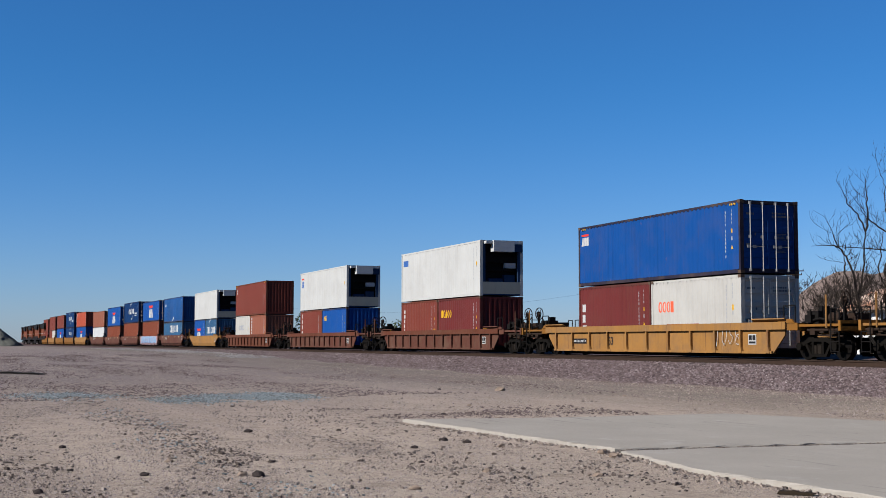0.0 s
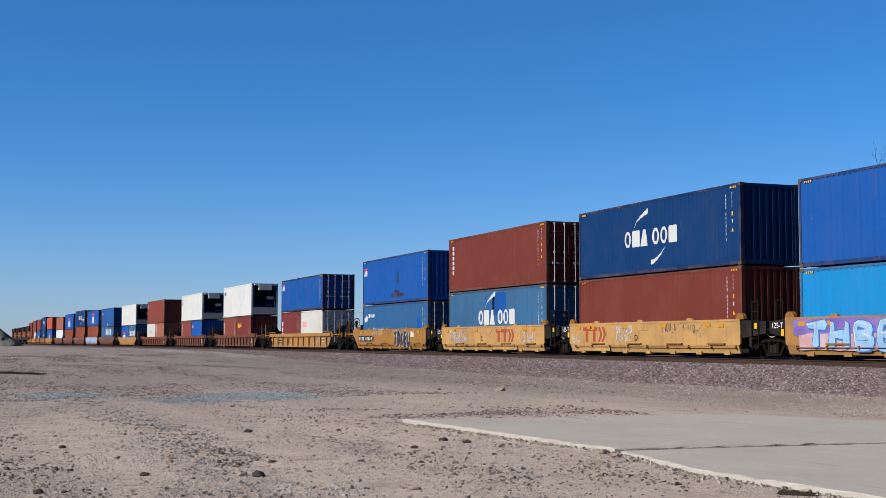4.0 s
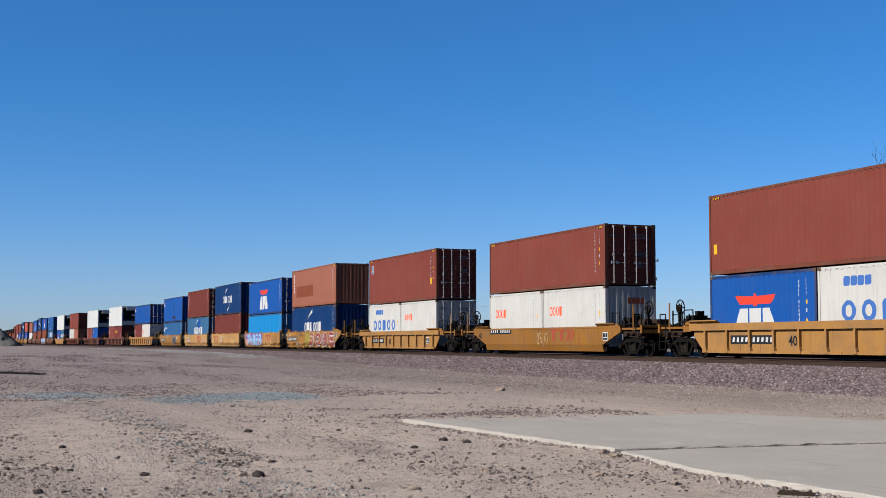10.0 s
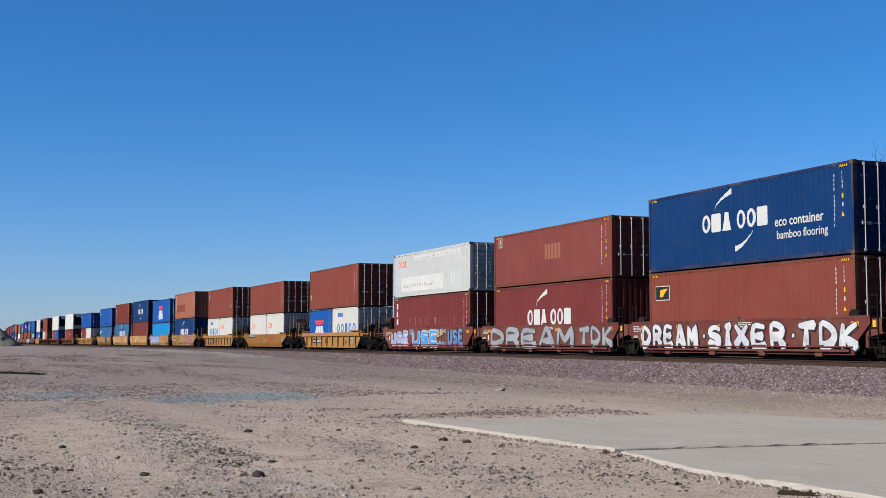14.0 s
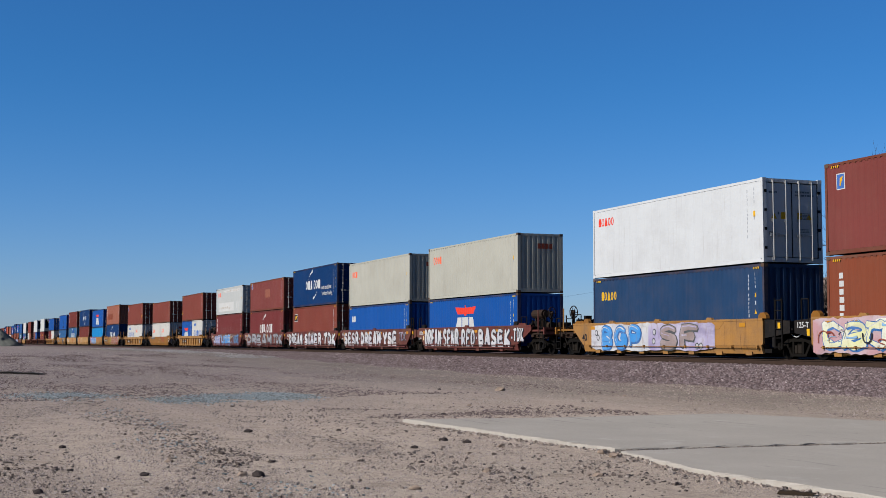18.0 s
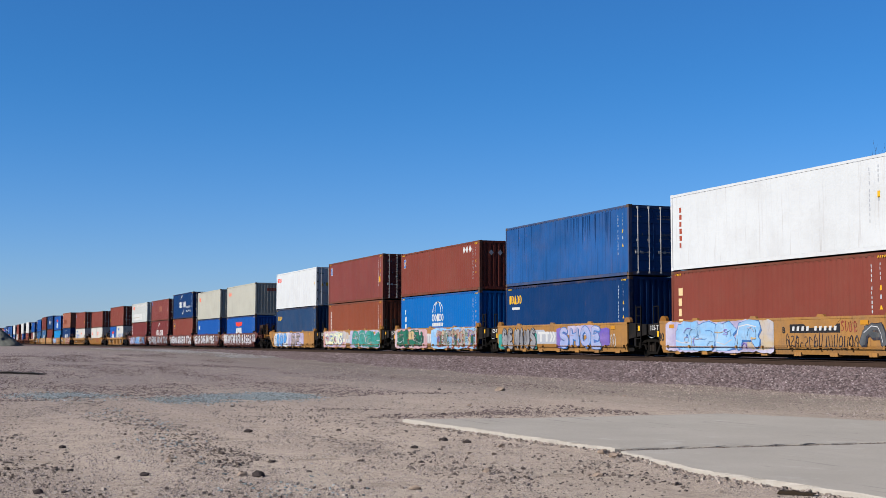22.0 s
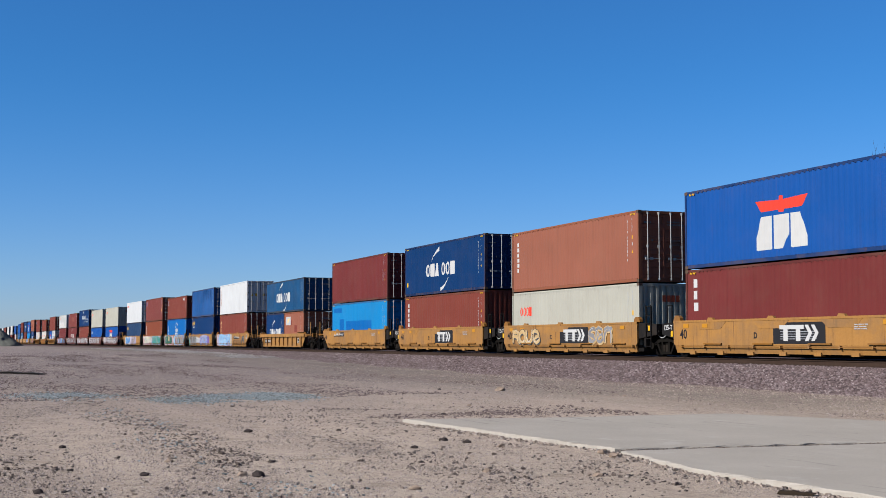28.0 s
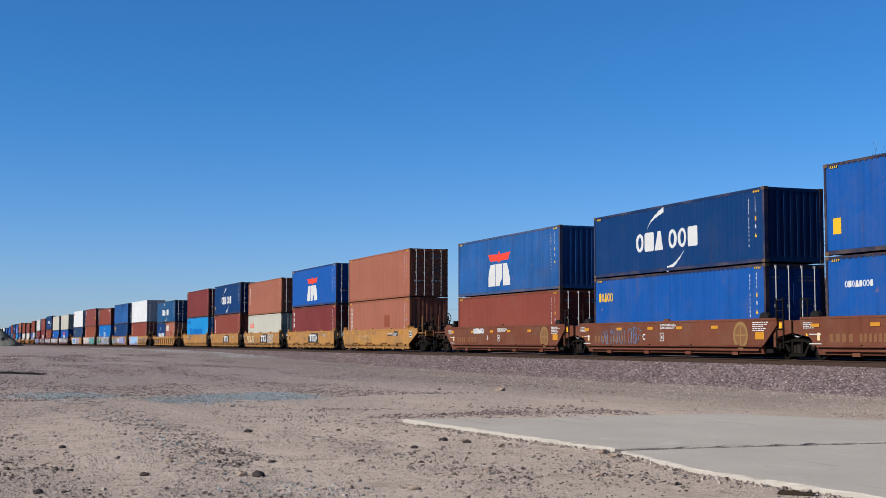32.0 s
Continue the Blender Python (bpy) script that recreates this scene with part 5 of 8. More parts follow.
def cloud(car, x, z, w, h, colour, seed, plane, limit=6.15):
    """An uneven sprayed ground of one colour behind the shapes."""
    rnd = random.Random(seed)
    h = min(h, ART_TOP - 0.005 - z)
    x, w = max(x, -6.55), min(x + w, limit) - max(x, -6.55)
    m = max(10, int(w * 5))
    bm = B()
    up, down = [], []
    pa, pb = rnd.uniform(0, 6), rnd.uniform(0, 6)
    for i in range(m + 1):
        u = x + w * i / m
        e = min(1.0, 0.80 + 0.3 * min(i, m - i) / 2)
        t = 0.965 + 0.025 * math.sin(i * 0.5 + pa) + rnd.uniform(-0.03, 0.03)
        up.append((u, z + h * min(1.0, t * (0.5 + 0.5 * e))))
        down.append((u, z + h * max(0.0, 0.03 + 0.03 * math.sin(i * 0.5 + pb) + rnd.uniform(-0.03, 0.03) + 0.3 * (1 - e))))
    for i in range(m):
        flat(bm, [down[i], down[i + 1], up[i + 1], up[i]], plane)
    bmesh.ops.remove_doubles(bm, verts=bm.verts[:], dist=0.0005)
    tagged(part("graffiti", bm, SPRAY[colour], car), kind="stuff")


def graffiti(car, x, z, w, h, n, fill, edge, seed, plane=SIDE - 0.014, back=None, fat=0.21, line=0.026):
    """Sprayed pieces: n tangles of fat curved bands, outlined and shaded, on a cloud of colour."""
    rnd = random.Random(seed)
    h = min(h, ART_TOP - 0.02 - z)
    cw = w / n
    bm_e, bm_f, bm_h = B(), B(), B()
    if back:
        cloud(car, x - 0.8, 0.18, w + 1.6, 1.32, back, seed + 5, plane + 0.003)
        for q in range(int(w * 0.9)):
            cloud(car, x + w * rnd.random() - 0.4, 0.24 + 0.7 * rnd.random(), rnd.uniform(0.5, 1.3), rnd.uniform(0.2, 0.5), rnd.choice((fill, fill, back)), seed + 9 + q, plane + 0.0025 - 0.0003 * q)
    k = 0
    lo, hi = z, z + h
    for i in range(n):
        lean = rnd.uniform(-0.22, 0.22)
        lines = []
        for curl in rnd.sample(CURLS[:4], 1) + rnd.sample(CURLS, rnd.choice((2, 2, 3))):
            fx, fz = rnd.random() < 0.35, rnd.random() < 0.35
            q = []
            for u, v in curl:
                u, v = (1 - u if fx else u), (1 - v if fz else v)
                u += lean * (v - 0.5) + rnd.uniform(-0.07, 0.07)
                v += rnd.uniform(-0.05, 0.05)
                q.append((x + (i - 0.04 + 1.08 * u) * cw, lo + h * (0.16 + 0.66 * v)))
            lines.append((bend(q) if rnd.random() < 0.35 else bend(q, 1), cw * fat * rnd.uniform(0.75, 1.1)))
        for pts, wd in lines:
            ribbon(bm_e, pts, wd, plane - 0.0022 * k, (0.05, -0.045), line, lo, hi)
            ribbon(bm_e, pts, wd, plane - 0.0022 * k - 0.0006, (0, 0), line, lo, hi)
        for r, (pts, wd) in enumerate(lines):
            ribbon(bm_f, pts, wd, plane - 0.0022 * k - 0.0011 - 0.0002 * r, (0, 0), 0, lo, hi)
            if r == 0:
                a = len(pts) // 4
                ribbon(bm_h, pts[a:a + 5], wd * 0.14, plane - 0.0022 * k - 0.0019, (-wd * 0.22, wd * 0.12), 0, lo, hi)
        k += 1
    if back:
        for c in rnd.sample(("white", "ink", "sky", "brick", "sand", "violet", "green", "pink"), 4):
            bm = B()
            for q in range(max(2, int(w * 0.9))):
                cx, cz, sc = x + w * rnd.random(), lo + h * rnd.uniform(0.05, 0.6), rnd.uniform(0.18, 0.5)
                curl = rnd.choice(CURLS)
                fx = rnd.choice((-1, 1))
                ribbon(bm, bend([(cx + fx * (u - 0.5) * sc * 1.4, cz + v * sc * 0.8) for u, v in curl], 2), rnd.choice((0.02, 0.035, 0.09)), plane - 0.026 - 0.0004 * q, (0, 0), 0, lo, hi)
            tagged(part("graffiti", bm, SPRAY[c], car), kind="stuff")
    for bm, c in ((bm_e, edge), (bm_f, fill), (bm_h, "white" if fill != "white" else "lilac")):
        tagged(part("graffiti", bm, SPRAY[c], car), kind="stuff")


# the strokes of hand-sprayed capitals, in a box one wide and one high
STROKES = {
    "A": (((0.05, 0), (0.42, 1), (0.58, 1), (0.95, 0)), ((0.25, 0.30), (0.75, 0.30))),
    "B": (((0.1, 0), (0.1, 1), (0.65, 0.97), (0.82, 0.78), (0.62, 0.54), (0.2, 0.52)), ((0.55, 0.52), (0.92, 0.30), (0.72, 0.03), (0.1, 0))),
    "D": (((0.1, 0), (0.1, 1), (0.55, 0.95), (0.92, 0.65), (0.90, 0.32), (0.55, 0.04), (0.1, 0)),),
    "E": (((0.92, 0.97), (0.12, 1), (0.1, 0), (0.95, 0.02)), ((0.12, 0.52), (0.75, 0.52))),
    "F": (((0.95, 0.97), (0.12, 1), (0.12, 0)), ((0.12, 0.52), (0.75, 0.52))),
    "G": (((0.92, 0.85), (0.6, 1), (0.25, 0.93), (0.05, 0.55), (0.2, 0.1), (0.6, 0), (0.92, 0.15), (0.92, 0.45), (0.6, 0.45)),),
    "H": (((0.1, 1), (0.1, 0)), ((0.9, 1), (0.9, 0)), ((0.1, 0.5), (0.9, 0.5))),
    "I": (((0.5, 1), (0.5, 0)), ((0.1, 1), (0.9, 1)), ((0.1, 0), (0.9, 0))),
    "J": (((0.2, 1), (0.75, 1), (0.75, 0.3), (0.5, 0), (0.1, 0.1)),),
    "K": (((0.1, 1), (0.1, 0)), ((0.9, 1), (0.2, 0.48), (0.95, 0))),
    "L": (((0.15, 1), (0.12, 0), (0.95, 0.03)),),
    "M": (((0.06, 0), (0.12, 1), (0.5, 0.35), (0.88, 1), (0.94, 0)),),
    "N": (((0.08, 0), (0.1, 1), (0.9, 0), (0.92, 1)),),
    "O": (((0.5, 0), (0.12, 0.2), (0.08, 0.7), (0.5, 1), (0.9, 0.75), (0.92, 0.25), (0.5, 0)),),
    "P": (((0.1, 0), (0.1, 1), (0.7, 0.97), (0.92, 0.75), (0.7, 0.47), (0.1, 0.45)),),
    "R": (((0.1, 0), (0.1, 1), (0.7, 0.97), (0.88, 0.75), (0.65, 0.50), (0.1, 0.48)), ((0.5, 0.48), (0.95, 0))),
    "S": (((0.9, 0.86), (0.55, 1), (0.15, 0.88), (0.15, 0.62), (0.8, 0.42), (0.88, 0.15), (0.5, 0), (0.08, 0.12)),),
    "T": (((0.0, 0.97), (1.0, 1)), ((0.5, 0.97), (0.48, 0))),
    "U": (((0.08, 1), (0.1, 0.25), (0.5, 0), (0.9, 0.25), (0.92, 1)),),
    "X": (((0.05, 1), (0.95, 0)), ((0.95, 1), (0.05, 0))),
    "Y": (((0.05, 1), (0.5, 0.48), (0.95, 1)), ((0.5, 0.48), (0.48, 0))),
}


def sprayed_word(car, x, z, w, h, body, fill, edge, fat=0.30, line=0.03, plane=SIDE - 0.0165, gloss=None, seed=1, stack=0.0):
    """A word hand-sprayed in fat capitals: an outline with a drop to one side, a filling, and strokes of a lighter tone in it."""
    rnd = random.Random(seed * 31 + len(body))
    h = min(h, ART_TOP - 0.06 - z)
    cw = w / sum(0.62 if q == "I" else 1.0 for q in body)
    wide = min(cw * fat, h * 0.27)
    m = wide / 2 + line
    drop, rim, inside, shine = B(), B(), B(), B()
    a, k = x, 0
    for q in body:
        lw = cw * (0.62 if q == "I" else 1.0)
        up, down, lean = rnd.uniform(-0.04, 0.02) * h, rnd.uniform(-0.02, 0.04) * h, rnd.uniform(-0.05, 0.05) * lw
        for stroke in STROKES[q]:
            pts = [(a + m * 0.8 + u * (lw - 1.6 * m) + lean * (v - 0.5), z + m + down + v * (h - 2 * m + up - down)) for u, v in stroke]
            pts = bend(pts, 3) if len(pts) > 3 else bend(pts, 2)
            ribbon(drop, pts, wide, plane - 0.0002 * k, (0.035, -0.03), line, z, z + h)
            ribbon(rim, pts, wide, plane - 0.004 - 0.0002 * k, (0, 0), line, z, z + h)
            ribbon(inside, pts, wide, plane - 0.008 - 0.0002 * k, (0, 0), 0.0, z, z + h)
            if gloss:
                n = len(pts) // 2 + 1
                ribbon(shine, pts[:n], wide * 0.16, plane - 0.012 - 0.0002 * k, (-wide * 0.2, wide * 0.16), 0.0, z, z + h)
            k += 1
        a += lw
        plane -= stack
    for bm, c in ((drop, edge), (rim, edge), (inside, fill), (shine, gloss)):
        if c:
            tagged(part("graffiti", bm, SPRAY[c], car), kind="stuff")
        else:
            bm.free()


def sprayed_dots(car, spots, fill, edge, r=0.10, plane=SIDE - 0.0165):
    """Round dots between sprayed words."""
    for c, k, q in ((edge, 1.45, 0.0), (fill, 1.0, 0.003)):
        bm = B()
        for x, z in spots:
            flat(bm, [(x + r * k * math.cos(i * 0.524), z + r * k * math.sin(i * 0.524)) for i in range(12)], plane - q)
        tagged(part("graffiti", bm, SPRAY[c], car), kind="stuff")


def scrawl(car, x, z, w, h, colour, seed, plane=SIDE - 0.006):
    """A thin hand-sprayed squiggle of loops and hooks."""
    rnd = random.Random(seed)
    bm = B()
    n = max(3, round(w / (h * 0.62)))
    cw = w / n
    for i in range(n):
        up = rnd.uniform(-0.12, 0.12) * h
        for curl in rnd.sample(CURLS, rnd.choice((1, 2))):
            fx, fz = rnd.random() < 0.5, rnd.random() < 0.4
            q = [(x + (i + 0.1 + 0.8 * (1 - u if fx else u) + 0.2 * v) * cw, z + up + h * (1 - v if fz else v) + rnd.uniform(-0.1, 0.1) * h) for u, v in curl]
            ribbon(bm, bend(q, 3), 0.026, plane - 0.0004 * i)
    tagged(part("spray_tag", bm, SPRAY[colour], car), kind="stuff")


def articulated_unit(xc, place, mat_name, style, label, ledges=True):
    """One well of a five-well articulated car. place: first, mid or last in it (the first leads)."""
    mat = PAINT[mat_name]
    car = car_base(xc, 6.55, label, mat)
    top = ART_TOP
    x0 = -7.6 if place == "first" else (-6.65 if style != "brown" else -7.15)
    x1 = 8.0 if place == "last" else (6.25 if style != "brown" else 6.95)
    cut0 = 0.9 if place == "first" else (0.06 if style != "brown" else 0.75)
    cut1 = 1.5 if place == "last" else (0.06 if style != "brown" else 0.75)
    me = mesh_of("side_%s_%s" % (style, place), smooth_side(x0, x1, cut0, cut1, top))
    part("car_side", me, mat, car)
    me2 = mesh_of("side2_%s_%s" % (style, place), smooth_side(-x1, -x0, cut1, cut0, top))
    part("car_side", me2, mat, car, at=pose(0, 0, 0, 0, 0, 180))
    guides(car, (-4.2, -0.6, 3.0) if style != "brown" else (0.0,), top, mat)
    big = mesh_of("corner_guide", lambda: slab_xz(B(), [(-0.24, 0), (0.24, 0), (0.21, 0.11), (0.10, 0.20), (-0.10, 0.20), (-0.21, 0.11)], -0.07, 0.07))
    for x in (-6.45, 6.2):
        part("corner_guide", big, PAINT["ochre"] if style != "brown" else PAINT["black"], car, at=pose(x, SIDE + 0.09, top))
    dark = PAINT["black"] if style != "brown" else mat
    if place == "first":
        coupler_end(car, -1, 6.7, 9.4, mat, wheel=True)
    else:
        connector_end(car, -1, dark, True)
    if place == "last":
        notice(car, 6.6, 0.86)
        coupler_end(car, 1, 6.7, 9.4, mat, wheel=True)
    else:
        connector_end(car, 1, dark, False, tall=True)
    if style == "brown":
        part("hand_pipe", mesh_of("hand_pipe", lambda: rod(B(), (-6.3, SIDE - 0.05, 0.42), (6.2, SIDE - 0.05, 0.42), 0.022, n=6)), mat, car)
        step = mesh_of("pipe_step", lambda: box(B(), -0.42, 0.42, SIDE - 0.075, SIDE, 0.445, 0.480))
        for x in (-4.6, -1.6, 1.4, 4.4):
            part("step_plate", step, mat, car, at=pose(x, 0, 0))
        part("sill", mesh_of("brown_sill", lambda: beam_yz(B(), [(SIDE - 0.035, 0.27), (SIDE + 0.10, 0.27), (SIDE + 0.10, 0.34), (SIDE - 0.035, 0.34)], -6.0, 6.0)), mat, car)
        fm = mesh_of("side_foot", lambda: box(B(), -0.18, 0.18, SIDE + 0.02, SIDE + 0.2, 0.22, 0.34))
        for x in (-4.5, -1.5, 1.5, 4.5):
            part("side_foot", fm, mat, car, at=pose(x, 0, 0))
    else:
        tr = mesh_of("side_stiffener", lambda: slab_xz(B(), [(-1.0, 0), (1.0, 0), (0.65, -0.26), (-0.65, -0.26)], SIDE - 0.008, SIDE))
        for x in (-4.2, -0.6, 3.0):
            part("side_stiffener", tr, mat, car, at=pose(x, 0, top - 0.08))
        rail_pipe = mesh_of("lower_pipe", lambda: rod(B(), (-6.1, SIDE - 0.07, 0.40), (6.1, SIDE - 0.07, 0.40), 0.013, n=6))
        part("lower_pipe", rail_pipe, PAINT["ochre"], car)
        clip = mesh_of("pipe_clip", lambda: box(B(), -0.03, 0.03, SIDE - 0.09, SIDE + 0.06, 0.35, 0.45))
        for x in (-6.0, -4.5, -3.0, -1.5, 0.0, 1.5, 3.0, 4.5, 6.0):
            part("pipe_clip", clip, mat, car, at=pose(x, 0, 0))
        lug = mesh_of("step_plate", lambda: box(B(), -0.55, 0.55, SIDE - 0.06, SIDE + 0.02, 0.48, 0.53))
        for x in (-4.0, -1.0, 2.0, 4.8) if ledges else ():
            part("step_plate", lug, PAINT["ochre"], car, at=pose(x, 0, 0))
        fm = mesh_of("side_foot", lambda: box(B(), -0.18, 0.18, SIDE + 0.02, SIDE + 0.2, 0.12, 0.24))
        for x in (-5.4, -3.6, -1.8, 0.0, 1.8, 3.6, 5.4):
            part("side_foot", fm, mat, car, at=pose(x, 0, 0))
        safety_marks(car, (-5.95, -4.7, 4.9), top - 0.27, "amber", 0.36, 0.14)
    return car


def ribbed_car(xc, well, mat_name, label, end_len=3.3, posts=9, chord=None, wheel_ends=(True, True), splays=True):
    """A single well car: a heavy top chord, and a recessed web between upright posts. well: half its length."""
    mat = PAINT[mat_name]
    car = car_base(xc, well, label, mat)
    cm = PAINT[chord] if chord else mat
    RIBBED.add(car.name)

    def chord_me():
        bm = B()
        beam_yz(bm, [(SIDE - 0.06, 0.98), (SIDE + 0.14, 0.98), (SIDE + 0.14, 1.23), (SIDE - 0.06, 1.23)], -well - 0.7, well + 0.7)
        return bm

    def web():
        bm = B()
        slab_xz(bm, [(-well + 0.1, 0.20), (well - 0.1, 0.20), (well + 0.55, 0.8), (well + 0.55, 0.98), (-well - 0.55, 0.98), (-well - 0.55, 0.8)], SIDE + 0.05, SIDE + 0.10)
        beam_yz(bm, [(SIDE - 0.03, 0.18), (SIDE + 0.16, 0.18), (SIDE + 0.16, 0.27), (SIDE - 0.03, 0.27)], -well + 0.1, well - 0.1)
        return bm

    post = mesh_of("rib_post", lambda: slab_xz(box(B(), -0.05, 0.05, SIDE - 0.05, SIDE + 0.05, 0.27, 0.98), [(-0.11, 0.20), (0.11, 0.20), (0.05, 0.4), (-0.05, 0.4)], SIDE - 0.055, SIDE + 0.04))
    for m in (Matrix.Identity(4), pose(0, 0, 0, 0, 0, 180)):
        part("top_chord", mesh_of("chord_%.1f" % well, chord_me), cm, car, at=m)
        part("side_web", mesh_of("web_%.1f" % well, web), mat, car, at=m)
        for i in range(posts + 1):
            part("side_post", post, mat, car, at=m @ pose(-well + 0.3 + (2 * well - 0.6) * i / posts, 0, 0))
    if splays:
        sp = mesh_of("splay_guide", lambda: beam_yz(B(), [(SIDE - 0.12, 0.085), (SIDE + 0.05, 0.0), (SIDE + 0.13, 0.0), (SIDE - 0.06, 0.125)], -0.9, 0.9))
        for x in (-well + 0.2, well - 0.2):
            part("load_guide", sp, mat, car, at=pose(x, 0, 1.23))
    x1 = well + end_len
    notice(car, well - 1.5, 0.48)
    coupler_end(car, -1, well + 0.35, x1, mat, wheel=wheel_ends[0], top=1.19)
    coupler_end(car, 1, well + 0.35, x1, mat, wheel=wheel_ends[1], top=1.19)
    return car


def fishbelly_car(xc, well, mat_name, label, end_len=3.3):
    """A single well car with deep plain sides and slanted ends."""
    mat = PAINT[mat_name]
    car = car_base(xc, well, label, mat)
    me = mesh_of("fish_%.1f" % well, smooth_side(-well - 1.4, well + 1.4, 1.5, 1.5, 1.22))
    part("car_side", me, mat, car)
    part("car_side", me, mat, car, at=pose(0, 0, 0, 0, 0, 180))
    sp = mesh_of("splay_box", lambda: beam_yz(B(), [(SIDE - 0.10, 0.10), (SIDE + 0.02, 0.0), (SIDE + 0.15, 0.0), (SIDE - 0.04, 0.13)], -0.8, 0.8))
    for x in (-well - 0.2, well + 0.2):
        part("load_guide", sp, mat, car, at=pose(x, 0, 1.22))
    notice(car, well - 0.1, 0.62)
    coupler_end(car, -1, well + 0.5, well + end_len, mat, top=1.19)
    coupler_end(car, 1, well + 0.5, well + end_len, mat, top=1.19)
    return car


# ======== the train: cars and their loads, from the locomotives back ========
FLOOR = 0.345
GAP = 0.03             # the locks between two stacked boxes


def cont(xc, z, length, high, colour, look_name, end="doors", smooth=False, trim=None):
    return container(xc, z, length, high, colour, end, smooth, look_name, trim=trim)


def red_big(x, z, high=HIGH, colour="red", end="doors", seed=1, words="rust-red corrugated steel forty-foot shipping container"):
    c = cont(x, z, LONG, high, colour, words, end)
    id_columns(c, LONG, high, "white", seed=seed)
    corner_stripes(c, LONG, high)
    return c


def blue_big(x, z, high, colour, end="doors", seed=1, words="blue corrugated steel forty-foot shipping container", stripes=True):
    c = cont(x, z, LONG, high, colour, words, end)
    id_columns(c, LONG, high, "white", seed=seed)
    if stripes:
        corner_stripes(c, LONG, high)
    return c


def pale_big(x, z, high, colour="grey", end="wall", seed=1, smooth=False, words="pale grey corrugated steel forty-foot shipping container"):
    c = cont(x, z, LONG, high, colour, words, end, smooth)
    id_columns(c, LONG, high, "grey", triangle=False, seed=seed)
    mark(c, rect(B(), LONG / 2 - 0.58, high - 1.3, 0.12, 0.2), "yellow", "warning_mark")
    return c


def twenty(x, z, colour, seed=1, end="wall", words="", pale=False):
    """x: the middle of the well; the box stands at its front or rear half."""
    c = cont(x, z, SHORT, STD, colour, words or "corrugated steel twenty-foot shipping container", end)
    id_columns(c, SHORT, STD, "grey" if pale else "white", triangle=not pale, seed=seed)
    if pale:
        mark(c, rect(B(), SHORT / 2 - 0.58, STD - 1.25, 0.12, 0.2), "yellow", "warning_mark")
    return c


F_, R_ = -3.06, 3.06      # middles of the two short boxes in a well


def locomotive(xc, first):
    """A wide-nosed diesel locomotive, seen from far off."""
    o = in_train(tagged(new("locomotive"), "orange and black diesel freight locomotive with a long hood", "locomotive", "locomotives of the train"), xc, 0.0)
    m, k = PAINT["loco"], PAINT["black"]
    part("underframe", mesh_of("lo_frame", lambda: box(box(B(), -11, 11, -1.45, 1.45, 1.1, 1.5), -3.2, 3.2, -1.3, 1.3, 0.35, 1.1)), k, o)
    part("hood", mesh_of("lo_hood", lambda: box(beam_yz(B(), [(-1.0, 1.5), (1.0, 1.5), (1.0, 4.0), (0.8, 4.3), (-0.8, 4.3), (-1.0, 4.0)], -6.2, 9.4), 5.6, 10.2, -1.5, 1.5, 3.3, 4.6)), m, o)
    part("cab", mesh_of("lo_cab", lambda: slab_xz(B(), [(-9.0, 1.5), (-6.2, 1.5), (-6.2, 4.55), (-8.6, 4.55), (-9.0, 3.9)], -1.5, 1.5)), m, o)
    part("nose", mesh_of("lo_nose", lambda: slab_xz(B(), [(-10.6, 1.5), (-9.0, 1.5), (-9.0, 3.3), (-10.3, 3.1)], -1.2, 1.2)), m, o)
    part("cab_window", mesh_of("lo_win", lambda: box(B(), -8.3, -6.8, -1.52, 1.52, 3.4, 4.1)), k, o)
    part("roof", mesh_of("lo_roof", lambda: slab_xz(slab_xz(B(), [(-6.1, 3.75), (10.5, 3.75), (10.5, 4.45), (10.2, 4.66), (-6.0, 4.66)], -1.28, 1.28), [(-9.05, 4.15), (-6.12, 4.15), (-6.3, 4.72), (-8.7, 4.72)], -1.56, 1.56)), k, o, "sooty black roof")
    part("radiator", mesh_of("lo_radiator", lambda: slab_xz(B(), [(5.6, 3.5), (10.3, 3.5), (10.55, 4.1), (10.3, 4.78), (5.9, 4.78)], -1.62, 1.62)), k, o, "black flared radiator section")
    part("end_stripe", mesh_of("lo_stripe", lambda: box(box(B(), -6.0, 10.56, -1.30, 1.30, 1.52, 1.95), 10.44, 10.58, -0.35, 0.35, 1.5, 3.5)), k, o)
    part("roof_fans", mesh_of("lo_fan", lambda: rod(rod(B(), (6.8, 0, 4.7), (6.8, 0, 4.92), 0.7, n=14), (8.8, 0, 4.7), (8.8, 0, 4.92), 0.7, n=14)), k, o)
    part("hand_rail", mesh_of("lo_rail", lambda: rod(rod(B(), (-6.2, -1.42, 2.5), (10.4, -1.42, 2.5), 0.03, n=6), (-6.2, 1.42, 2.5), (10.4, 1.42, 2.5), 0.03, n=6)), STEEL, o)
    for x in (-7.2, 7.2):
        t = part("truck", mesh_of("lo_truck", lambda: box(box(B(), -2.3, 2.3, -1.25, -1.05, 0.35, 0.85), -2.3, 2.3, 1.05, 1.25, 0.35, 0.85)), TRUCK, o, at=pose(x, 0, 0))
        for s in (-1.9, 0, 1.9):
            WHEELS.append(part("wheelset", mesh_of("wheelset", wheelset), WHEEL, t, at=pose(s, 0, 0.42)))


